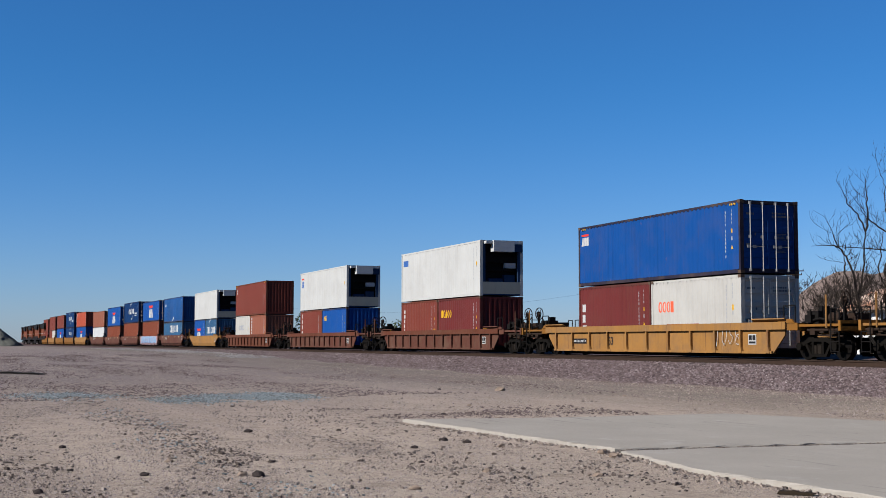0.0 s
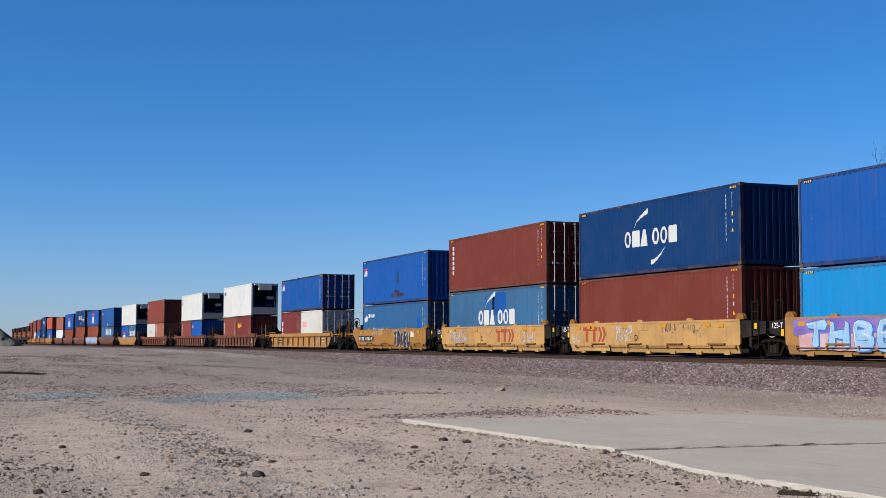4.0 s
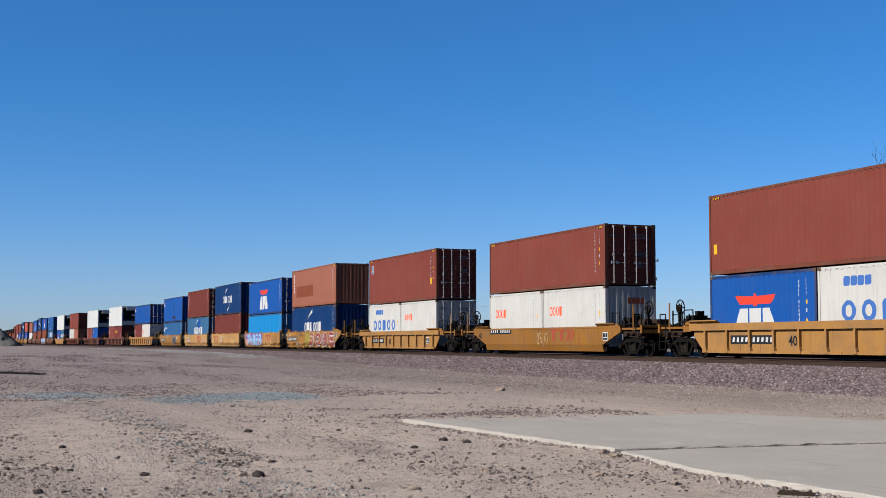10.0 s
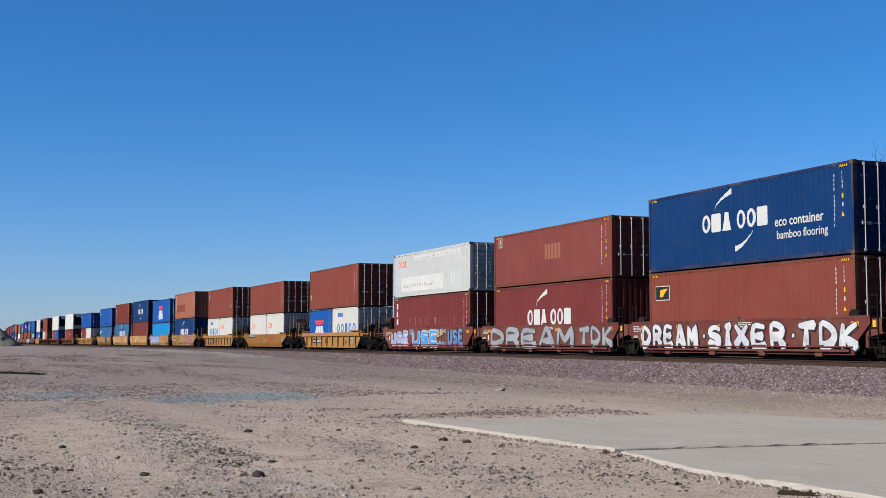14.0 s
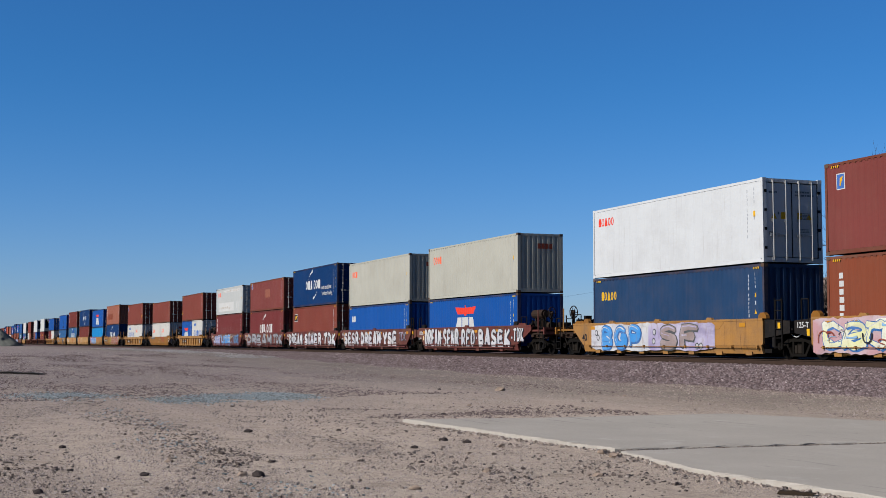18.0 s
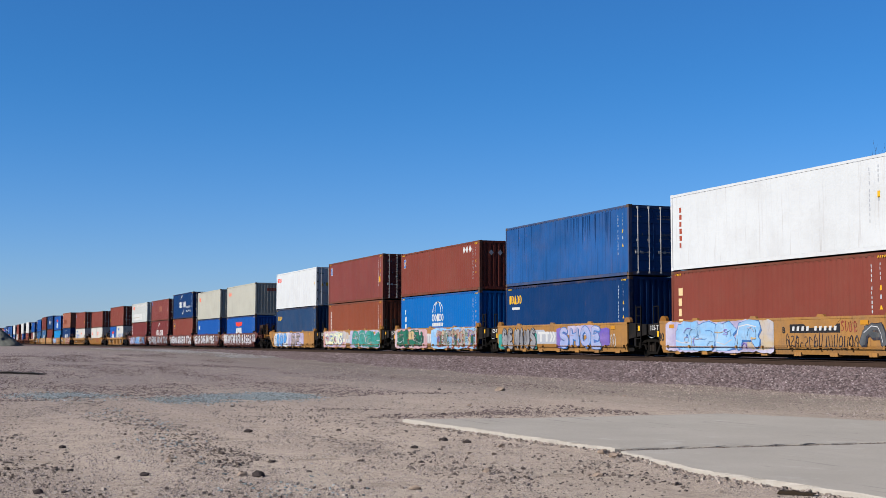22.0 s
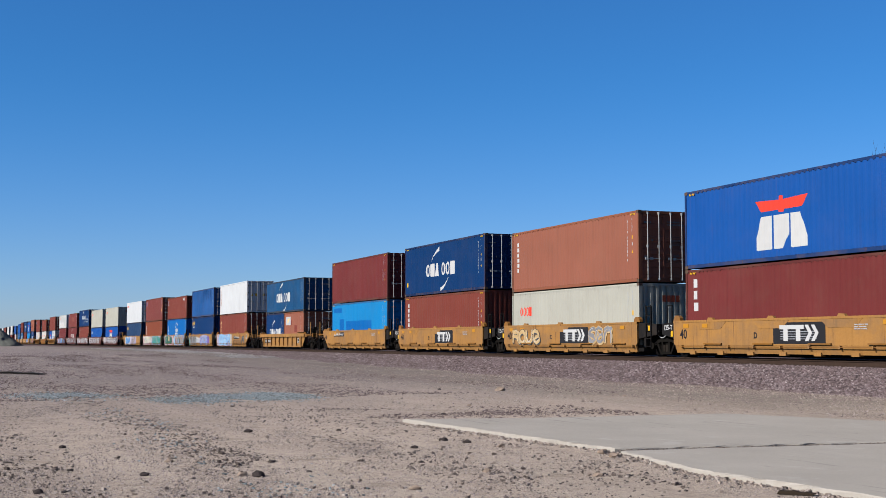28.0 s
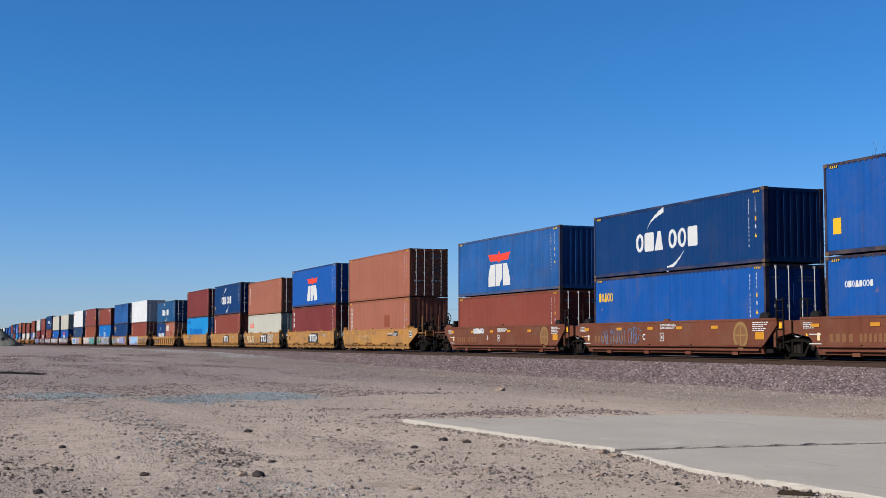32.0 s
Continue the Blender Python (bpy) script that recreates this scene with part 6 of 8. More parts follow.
def consist():
    h = LONG / 2
    for i in range(4):
        locomotive(-604.0 + 23.0 * i + 11.5, i == 0)

    # five brown and ochre wells behind the locomotives
    lead = [("red", STD, "red", STD), ("red", HIGH, None, 0), ("red", STD, "royal", HIGH), ("deep_navy", HIGH, "deep_navy", HIGH), ("coral", STD, "royal", HIGH)]
    for i, (up, uh, lo, lh) in enumerate(lead):
        x = -519.5 + 15.45 * i + h
        place = "first" if i == 0 else ("last" if i == 4 else "mid")
        articulated_unit(x, place, "ochre" if i in (0, 2, 3) else "yellow", "plated", "dirty ochre steel well of an articulated container car")
        if lo:
            c = cont(x, FLOOR, LONG, lh, lo, "corrugated steel forty-foot container low in a rail car", "wall")
            id_columns(c, LONG, lh, "white", seed=i)
            base = lh
            if lo == "deep_navy":
                logo_swooshes(c, 0.5, 1.5, 3.6, below=False)
            if lo == "royal":
                logo_wings(c, 0.4, 0.7, 2.8)
        else:
            twenty(x + F_, FLOOR, "red", 3, words="rust-red twenty-foot shipping container")
            twenty(x + R_, FLOOR, "chalk", 4, words="white twenty-foot shipping container", pale=True)
            base = STD
        c = cont(x, FLOOR + base + GAP, LONG, uh, up, "corrugated steel forty-foot container stacked on another", "doors" if i % 2 else "wall")
        id_columns(c, LONG, uh, "white", seed=i + 9)
        if up == "deep_navy":
            logo_swooshes(c, 0, 1.35, 4.2)
            fine_label(c, 2.7, 1.0)
        if up == "coral":
            sticker(c, -5.6, 1.7, 0.35, 0.5, "white", "red")

    # five brown wells
    brown5 = [("orange", STD, "white", STD), ("royal", HIGH, "brown", STD), ("deep_navy", HIGH, "brown", HIGH), ("royal", STD, "brown", HIGH), ("fblue", HIGH, "teal", STD)]
    for i, (up, uh, lo, lh) in enumerate(brown5):
        x = -437.2 + 15.5 * i + h
        place = "first" if i == 0 else ("last" if i == 4 else "mid")
        car = articulated_unit(x, place, "rail_brown", "brown", "dull brown steel well of an articulated container car")
        safety_marks(car, (-5.5, -1.5, 2.5, 5.0), 1.15, "sand", 0.35, 0.12)
        if i == 3:
            graffiti(car, -5.6, 0.40, 11.0, 1.0, 7, "sky", "lilac", 31, back="pink")
        else:
            fine_print(car, -4, 0.9, 1.4, 0.3, "white", i)
        c = cont(x, FLOOR, LONG, lh, lo, "corrugated forty-foot container low in a brown rail car", "wall")
        id_columns(c, LONG, lh, "white" if lo != "white" else "grey", seed=i + 20)
        if lo == "teal":
            logo_swooshes(c, 0.8, 1.35, 5.2, below=False)
        c = cont(x, FLOOR + lh + GAP, LONG, uh, up, "corrugated forty-foot container stacked on another", "doors" if i < 4 else "wall")
        id_columns(c, LONG, uh, "white", seed=i + 30)
        if up == "royal":
            logo_wings(c, 0.0, 0.45, 3.2)
        if up == "deep_navy":
            logo_swooshes(c, 0, 1.25, 4.4)
            fine_label(c, 2.7, 0.95)
        if up == "fblue":
            logo_small(c, -5.5, 1.9, 0.9, 0.3, "white", "wbi")

    # a plain-sided yellow car with a cooled box
    x = -355.7 + h
    car = fishbelly_car(x, 6.3, "yellow", "yellow single well car with plain slanted-end sides", 2.9)
    c = twenty(x + F_, FLOOR, "royal", 5, words="royal blue twenty-foot shipping container")
    logo_wings(c, -0.4, 0.45, 2.4)
    c = twenty(x + R_, FLOOR, "teal", 6, words="grey-blue twenty-foot shipping container")
    logo_swooshes(c, 0, 1.1, 4.2, below=False)
    c = pale_big(x, FLOOR + STD + GAP, HIGH, "off_white", "reefer", 7, True, "white refrigerated container with a clip-on generator")

    # three long brown ribbed cars
    x = -334.5 + h
    ribbed_car(x, 8.2, "rail_rust", "rusty brown long well car with ribbed sides", 3.2, 12, "rail_rust")
    c = twenty(x + F_, FLOOR, "chalk", 8, words="white twenty-foot shipping container with faint dark lettering", pale=True)
    logo_small(c, -1.6, 1.3, 2.2, 0.45, "grey", "ooboo")
    c = twenty(x + R_, FLOOR, "orange", 9, words="terracotta twenty-foot shipping container")
    logo_vertical(c, -2.5, 0.9, 1.5, "white", 6)
    c = red_big(x, FLOOR + STD + GAP, HIGH, "red", "wall", 10)
    logo_vertical(c, -5.5, 2.0, 0.5, "white", 2)

    x = -311.0 + h
    ribbed_car(x, 8.2, "rail_brown", "rusty brown long well car with ribbed sides", 3.3, 12, "rail_rust")
    c = twenty(x + F_, FLOOR, "red", 11, words="rust-red twenty-foot shipping container with white upright lettering")
    logo_vertical(c, -2.6, 0.7, 1.7, "white", 4, 5)
    c = twenty(x + R_, FLOOR, "royal", 12, words="blue twenty-foot shipping container with a small yellow mark")
    logo_small(c, -2.6, 1.75, 0.8, 0.35, "yellow", "bowo")
    c = pale_big(x, FLOOR + STD + GAP, HIGH, "off_white", "reefer", 13, True, "white refrigerated container with a clip-on generator")
    logo_small(c, -5.7, 1.75, 0.6, 0.5, "blue", "wbi")
    mark(c, rect(B(), -5.7, 2.35, 0.6, 0.12), "red", "emblem")

    x = -287.5 + h
    car = ribbed_car(x, 8.2, "rail_brown", "rusty brown long well car with ribbed sides", 3.3, 12, "rail_rust")
    safety_marks(car, (-7.6, -0.2, 7.0), 1.40)
    c = twenty(x + F_, FLOOR, "red", 14, words="rust-red twenty-foot shipping container with white upright lettering")
    logo_vertical(c, -2.6, 0.75, 1.4, "white", 5, 6)
    c = twenty(x + R_, FLOOR, "dkred", 15, words="dark red twenty-foot shipping container with a yellow wordmark")
    logo_small(c, -2.5, 1.55, 1.5, 0.42, "yellow", "bowoo")
    c = pale_big(x, FLOOR + STD + GAP, HIGH, "off_white", "reefer", 16, True, "white refrigerated container with a clip-on generator")
    mark(c, rect(B(), -5.75, 2.1, 0.85, 0.35), "blue", "sticker")

    # a long yellow ribbed car
    x = -264.3 + h
    car = ribbed_car(x, 8.2, "yellow", "yellow long well car with ribbed sides and rust", 3.4, 10, "yellow")
    number_panel(car, -6.4, 0.82, 1.3, 0.22)
    figure(car, -3.2, 0.78, "53", 0.45)
    scrawl(car, 4.7, 0.45, 1.6, 0.65, "white", 3)
    patch(car, 1.2, 0.95, 2.2, 0.3, MARK["brick"], "red repainted patch")
    c = twenty(x + F_, FLOOR, "dkred", 17, words="dark red twenty-foot shipping container with white upright lettering")
    logo_vertical(c, -2.7, 0.55, 1.35, "white", 3, 7, 0.4)
    c = twenty(x + R_, FLOOR, "chalk", 18, "doors", "off-white twenty-foot shipping container with an orange wordmark", True)
    logo_small(c, -2.5, 1.35, 1.1, 0.42, "orange", "oooi")
    c = blue_big(x, FLOOR + STD + GAP, STD, "royal_worn", "doors", 19, "royal blue forty-foot container with rust stains")
    logo_small(c, -5.8, 1.75, 0.62, 0.36, "white", "wbi")
    mark(c, rect(B(), -5.8, 2.16, 0.62, 0.09), "red", "emblem")

    # the yellow articulated car with much graffiti
    pitch = 15.44
    xs = [-242.48 + pitch * i + h for i in range(5)]
    cars = [articulated_unit(x, "first" if i == 0 else ("last" if i == 4 else "mid"), ("worn_yellow", "dusty", "dusty", "yellow", "worn_yellow")[i], "plated", "weathered yellow steel well of an articulated container car with graffiti") for i, x in enumerate(xs)]
    number_panel(cars[0], -6.3, 0.60, 2.9, 0.36)
    sprayed_word(cars[0], 0.75, 0.24, 3.1, 1.12, "TOKEL", "ink", "white", 0.50, 0.03, stack=0.006)
    cloud(cars[0], 3.75, 0.85, 0.55, 0.36, "white", 141, SIDE - 0.0127)
    figure(cars[0], -3.25, 0.66, "B", 0.34)
    scrawl(cars[0], -3.6, 1.05, 2.4, 0.4, "white", 42)
    scrawl(cars[1], -5.6, 0.85, 2.4, 0.32, "white", 43)
    scrawl(cars[1], -5.2, 0.55, 2.2, 0.25, "white", 143)
    figure(cars[1], -1.15, 0.62, "C", 0.34)
    big_logo(cars[1], 0.75, 0.58, 2.2, 0.62, "fresh", "brick")
    scrawl(cars[1], 3.9, 0.55, 1.5, 0.5, "white", 144)
    big_logo(cars[2], -5.35, 0.58, 2.0, 0.62, "fresh", "brick")
    figure(cars[2], -1.0, 0.62, "D", 0.34)
    scrawl(cars[2], -6.4, 0.55, 0.7, 0.3, "white", 244)
    scrawl(cars[2], -2.5, 0.95, 1.3, 0.3, "white", 245)
    scrawl(cars[2], -2.5, 0.62, 1.2, 0.25, "white", 246)
    scrawl(cars[2], 1.0, 0.95, 2.6, 0.3, "smoke", 44)
    scrawl(cars[2], 3.6, 0.6, 1.0, 0.6, "sand", 247)
    cloud(cars[3], -6.2, 0.75, 6.4, 0.58, "violet", 45, SIDE - 0.0121)
    cloud(cars[3], -5.9, 0.30, 6.2, 0.55, "pink", 145, SIDE - 0.0127)
    sprayed_word(cars[3], -5.6, 0.26, 5.6, 1.06, "THBER", "sky", "blue", 0.36, 0.03, gloss="white")
    big_logo(cars[3], 1.2, 0.62, 1.9, 0.56, "fresh", "brick")
    scrawl(cars[3], 4.2, 0.6, 1.0, 0.6, "smoke", 345)
    number_panel(cars[4], -6.35, 0.62, 2.7, 0.36)
    figure(cars[4], -3.5, 0.66, "A", 0.34)
    cloud(cars[4], -1.3, 0.25, 1.4, 1.05, "olive", 346, SIDE - 0.0118)
    sprayed_word(cars[4], -0.3, 0.24, 7.0, 1.08, "JOBE", "brick", "white", 0.34, 0.04)
    sprayed_dots(cars[4], ((2.05, 0.78), (3.75, 0.98), (3.8, 0.55)), "ink", "white", 0.12, SIDE - 0.033)
    scrawl(cars[4], -2.9, 1.0, 1.2, 0.28, "ink", 47)
    scrawl(cars[4], -6.2, 1.02, 0.7, 0.2, "white", 147)
    scrawl(cars[4], -3.9, 0.32, 1.2, 0.2, "white", 148)
    for c_ in cars:
        safety_marks(c_, (-5.0, -2.0, 1.0, 4.0), 1.36)
    c = blue_big(xs[0], FLOOR, STD, "steel_blue", "doors", 50, "steel blue forty-foot container with a small white emblem", False)
    logo_small(c, -5.0, 1.8, 1.3, 0.22, "white", "oboowb")
    mark(c, flat(B(), [(-5.7, 1.5), (-5.2, 1.55), (-5.0, 1.75), (-5.25, 1.95), (-5.5, 1.8), (-5.75, 1.75)]), "white", "emblem")
    patch(c, 4.2, 0.9, 0.7, 0.8, PAINT["royal"])
    c = blue_big(xs[0], FLOOR + STD + GAP, HIGH, "royal", "wall", 51, "royal blue forty-foot container with a rusty scar")
    patch(c, 0.6, 1.2, 0.4, 0.7, PAINT["navy"])
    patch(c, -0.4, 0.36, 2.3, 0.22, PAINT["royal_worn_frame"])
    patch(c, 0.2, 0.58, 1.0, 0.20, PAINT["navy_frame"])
    mark(c, rect(B(), -5.8, 2.30, 0.62, 0.10), "red", "emblem")
    logo_small(c, -5.8, 1.9, 0.6, 0.35, "white", "wbi")
    c = blue_big(xs[1], FLOOR, HIGH, "teal", "doors", 52, "faded grey-blue forty-foot container with a large white wordmark")
    patch(c, -1.2, 1.35, 1.3, 1.25, PAINT["steel_blue"])
    patch(c, -0.2, 1.55, 1.7, 1.15, PAINT["royal_worn"])
    logo_swooshes(c, 0.3, 1.10, 4.5, below=False)
    c = red_big(xs[1], FLOOR + HIGH + GAP, HIGH, "deep_oxide", "doors", 53, "rust-red forty-foot container with white upright lettering")
    logo_vertical(c, -5.55, 0.9, 1.6, "white", 6)
    c = red_big(xs[2], FLOOR, HIGH, "deep_oxide", "wall", 54)
    c = blue_big(xs[2], FLOOR + HIGH + GAP, HIGH, "deep_navy", "wall", 55, "navy forty-foot container with a white wordmark and two brush strokes")
    logo_swooshes(c, -0.1, 1.1, 4.0)
    c = blue_big(xs[3], FLOOR, STD, "ltblue", "doors", 56, "sky blue forty-foot container with dark stains")
    c = blue_big(xs[3], FLOOR + STD + GAP, HIGH, "royal", "doors", 57, "royal blue forty-foot container with a red winged emblem")
    logo_wings(c, -0.3, 0.42, 3.3)
    c = blue_big(xs[4], FLOOR, HIGH, "deep_navy", "wall", 58, "navy forty-foot container with a large white wordmark")
    logo_swooshes(c, 0.0, 0.98, 4.5, below=False)
    c = red_big(xs[4], FLOOR + HIGH + GAP, HIGH, "orange", "wall", 59, "faded terracotta forty-foot container with white upright lettering")
    logo_vertical(c, -5.5, 1.1, 1.5, "white", 6)
    patch(c, -4.8, 0.75, 4.9, 0.85, PAINT["brown"])

    # a yellow ribbed car, a plain-sided one and another ribbed one
    x = -160.95 + h
    car = ribbed_car(x, 6.4, "yellow", "yellow short well car with ribbed sides", 3.0, 9)
    number_panel(car, -5.0, 0.82, 2.4, 0.30)
    figure(car, -1.7, 0.78, "40", 0.45)
    scrawl(car, -5.6, 0.85, 1.0, 0.3, "brick", 61)
    c = twenty(x + F_, FLOOR, "chalk", 62, words="pale twenty-foot container with large blue block letters", pale=True)
    logo_small(c, -2.1, 0.95, 4.2, 0.66, "blue", "ooboo", 0.38)
    logo_small(c, -1.6, 1.95, 1.4, 0.3, "blue", "bbbb")
    c = twenty(x + R_, FLOOR, "chalk", 63, "doors", "white twenty-foot container with a red-orange wordmark", True)
    logo_small(c, -2.2, 1.5, 1.2, 0.40, "orange", "oooi")
    c = red_big(x, FLOOR + STD + GAP, HIGH, "red", "doors", 64, "rust-red forty-foot container with a small blue and yellow sticker")
    sticker(c, -5.55, 2.0, 0.32, 0.45)
    mark(c, rect(B(), 5.1, 0.9, 0.25, 0.35), "yellow", "warning_mark")

    x = -141.23 + h
    car = fishbelly_car(x, 6.3, "ochre", "dirty ochre single well car with deep plain sides", 3.1)
    number_panel(car, -5.6, 0.95, 2.6, 0.28)
    big_logo(car, 1.2, 0.62, 2.4, 0.6, None, "brick")
    scrawl(car, -0.2, 0.5, 1.2, 0.5, "sand", 66)
    figure(car, -7.0, 0.75, "40", 0.42)
    for k, s in ((F_, 67), (R_, 68)):
        c = twenty(x + k, FLOOR, "chalk", s, words="white twenty-foot container with an orange wordmark", pale=True)
        logo_small(c, -2.3, 1.4, 1.25, 0.42, "orange", "oooi")
        end_logo(c, SHORT, STD, "brick")
    c = red_big(x, FLOOR + STD + GAP, STD, "red", "doors", 69)

    x = -121.2 + h
    car = ribbed_car(x, 6.4, "yellow", "yellow short well car with ribbed sides", 3.0, 9)
    number_panel(car, -4.6, 0.80, 2.6, 0.30)
    figure(car, -1.3, 0.78, "40", 0.45)
    figure(car, 3.7, 0.80, "40", 0.30)
    c = twenty(x + F_, FLOOR, "royal", 71, words="royal blue twenty-foot container with a red winged emblem")
    logo_wings(c, -0.3, 0.45, 2.7)
    c = twenty(x + R_, FLOOR, "chalk", 72, "doors", "pale twenty-foot container with large blue block letters", True)
    logo_small(c, -1.9, 0.85, 4.3, 0.66, "blue", "ooboo", 0.38)
    logo_small(c, -1.8, 1.95, 1.3, 0.3, "blue", "bbbb")
    c = red_big(x, FLOOR + STD + GAP, HIGH, "red", "doors", 73)
    mark(c, rect(B(), -5.8, 0.75, 0.2, 0.35), "yellow", "warning_mark")

    # the maroon articulated car with white lettering sprayed on
    xs = [v + h for v in (-101.74, -86.38, -71.2, -56.2, -40.8)]
    cars = [articulated_unit(x, "first" if i == 0 else ("last" if i == 4 else "mid"), "maroon", "brown", "maroon steel well of an articulated container car with graffiti") for i, x in enumerate(xs)]
    for c_ in cars:
        safety_marks(c_, (-6.4, -3.8, -1.3, 1.2, 3.8, 6.1), 1.05, "amber", 0.38, 0.14)
        fine_print(c_, 0.2, 1.3, 0.9, 0.2, "white", 7)
        fine_print(c_, -7.0, 0.98, 0.62, 0.24, "white", 8)
        fine_print(c_, -7.0, 0.74, 0.40, 0.10, "white", 9)
        part("marker_plate", rect(B(), -6.42, 0.66, 0.13, 0.26, SIDE - 0.006), MARK["sand"], c_)
    sprayed_word(cars[0], -6.1, 0.26, 3.3, 1.06, "USE", "haze", "white", 0.34, 0.05, gloss="blue", seed=4)
    sprayed_word(cars[0], -2.3, 0.24, 4.3, 1.08, "USE", "azure", "white", 0.34, 0.045, gloss="sky")
    sprayed_word(cars[0], 1.75, 0.82, 1.15, 0.36, "SF", "sand", "smoke", 0.34, 0.015, plane=SIDE - 0.034)
    scrawl(cars[0], 1.6, 1.05, 1.5, 0.22, "white", 182)
    scrawl(cars[0], 1.9, 0.35, 1.2, 0.25, "sky", 183)
    scrawl(cars[0], -2.9, 1.0, 0.8, 0.3, "sky", 184)
    sprayed_word(cars[0], 3.4, 0.28, 2.3, 1.06, "USE", "denim", "ink", 0.42, 0.03, gloss="sky")
    sprayed_word(cars[1], -6.2, 0.24, 9.3, 1.10, "DREAM", "ash", "smoke", 0.36, 0.03)
    sprayed_word(cars[1], 3.45, 0.32, 3.1, 0.96, "TDK", "ash", "smoke", 0.32, 0.025)
    for k, spots in ((2, ((-6.4, 4.1, "DREAM"), (-1.75, 4.7, "SIXER"), (3.45, 3.1, "TDK"))), (3, ((-6.4, 3.3, "SESR"), (-2.75, 4.2, "DREAM"), (1.8, 2.7, "YSE"))), (4, ((-6.1, 2.6, "DREAM"), (-3.25, 2.35, "SENR"), (-0.6, 1.9, "REO"), (1.65, 4.1, "BASEK")))):
        for x, w, body in spots:
            sprayed_word(cars[k], x, 0.26, w, 1.06, body, "white", "ink", 0.33, 0.03, seed=k)
        sprayed_dots(cars[k], [(x - 0.17, 0.78) for x, w, body in spots[1:]], "white", "ink", 0.07)
    sprayed_word(cars[3], 4.85, 0.62, 1.3, 0.55, "TDK", "lilac", "smoke", 0.12, 0.015)
    sprayed_word(cars[4], 6.0, 0.55, 1.25, 0.72, "TDK", "white", "ink", 0.30, 0.025)
    sprayed_dots(cars[4], ((5.87, 0.78),), "white", "ink", 0.06)
    c = red_big(xs[0], FLOOR, HIGH, "dkred", "doors", 88, "dark red forty-foot container with white upright lettering")
    logo_vertical(c, -5.6, 1.2, 1.4, "white", 3, 7, 0.3)
    drips(c, -4.2, 4.0, 1.62, 18, SPRAY["taupe"], 63, 0.40, "pale vertical scrape")
    c = pale_big(xs[0], FLOOR + HIGH + GAP, STD, "dull_white", "doors", 89, False, "off-white corrugated forty-foot container with a pink-red wordmark")
    logo_small(c, -5.3, 1.75, 1.3, 0.42, "orange", "oooi")
    patch(c, -4.75, 0.30, 6.9, 0.85, PAINT["off_white"])
    patch(c, -2.6, 2.10, 7.2, 0.24, PAINT["off_white"])
    rr = random.Random(90)
    bm = B()
    for i in range(30):                     # torn scraps of old stickers, browned with rust
        rect(bm, -4.5 + i * 0.17 + rr.uniform(0, 0.05), 0.52 + rr.uniform(0, 0.10), rr.uniform(0.03, 0.09), rr.uniform(0.06, 0.20), FACE - 0.006)
    for i in range(34):
        rect(bm, -2.4 + i * 0.20 + rr.uniform(0, 0.06), 2.12 + rr.uniform(0, 0.05), rr.uniform(0.02, 0.07), rr.uniform(0.05, 0.16), FACE - 0.006)
    tagged(part("sticker_scraps", lay_on(c, bm), MARK["flake"], c, "rusty scraps of torn stickers"), kind="stuff")
    for k in range(4):
        patch(c, 3.4 + 0.42 * k, 0.45 + 0.1 * (k % 2), 0.10, 0.70, PAINT["off_white"], "streak of fresh white paint")
    c = red_big(xs[1], FLOOR, HIGH, "dkred", "wall", 90, "dark red forty-foot container with a large white wordmark")
    logo_swooshes(c, 0.05, 1.00, 4.5, below=False)
    c = red_big(xs[1], FLOOR + HIGH + GAP, STD, "rose_red", "doors", 91, "dull rose-red forty-foot container with a small blue and yellow sticker")
    sticker(c, -5.5, 2.0, 0.32, 0.45)
    for k in range(5):
        patch(c, -0.3 + 0.33 * k, 1.10, 0.26, 0.70, PAINT["orange"], "paler strip where a mark was scrubbed off")
    c = red_big(xs[2], FLOOR, HIGH, "red", "doors", 92, "rust-red forty-foot container with a black and yellow sticker")
    sticker(c, -5.6, 1.85, 0.95, 0.50, "black", "yellow")
    c = blue_big(xs[2], FLOOR + HIGH + GAP, HIGH, "deep_navy", "doors", 93, "navy forty-foot container with white wordmarks")
    logo_swooshes(c, -0.3, 1.25, 4.0)
    for x, z, size, bold, line in ((2.1, 1.15, 0.46, 0.006, ("eco", "container")), (2.2, 0.72, 0.40, 0.003, ("bamboo", "flooring"))):
        for body in line:
            me = mesh_text("word_" + body, body, size, bold)
            part("lettering", me, MARK["white"], c, at=pose(x, FACE - 0.006, z))
            x += max(v.co.x for v in me.vertices) + size * 0.28
    c = blue_big(xs[3], FLOOR, STD, "royal", "wall", 94, "royal blue forty-foot container with a white block mark")
    logo_small(c, -5.4, 1.55, 0.8, 0.4, "white", "wbi")
    c = pale_big(xs[3], FLOOR + STD + GAP, HIGH, "grey", "wall", 95)
    end_logo(c, LONG, HIGH, "brick")
    logo_small(c, -5.4, 1.9, 1.1, 0.4, "orange", "oooi")
    c = blue_big(xs[4], FLOOR, STD, "royal", "wall", 96, "royal blue forty-foot container with a red winged emblem")
    logo_wings(c, -0.6, 0.40, 3.3)
    c = pale_big(xs[4], FLOOR + STD + GAP, HIGH, "grey", "wall", 97)
    end_logo(c, LONG, HIGH, "brick")
    logo_small(c, -5.3, 1.95, 1.2, 0.42, "orange", "oooi")

    # the yellow articulated car painted over from end to end
    xs = [v + h for v in (-20.9, -5.42, 10.2, 25.7, 41.1)]
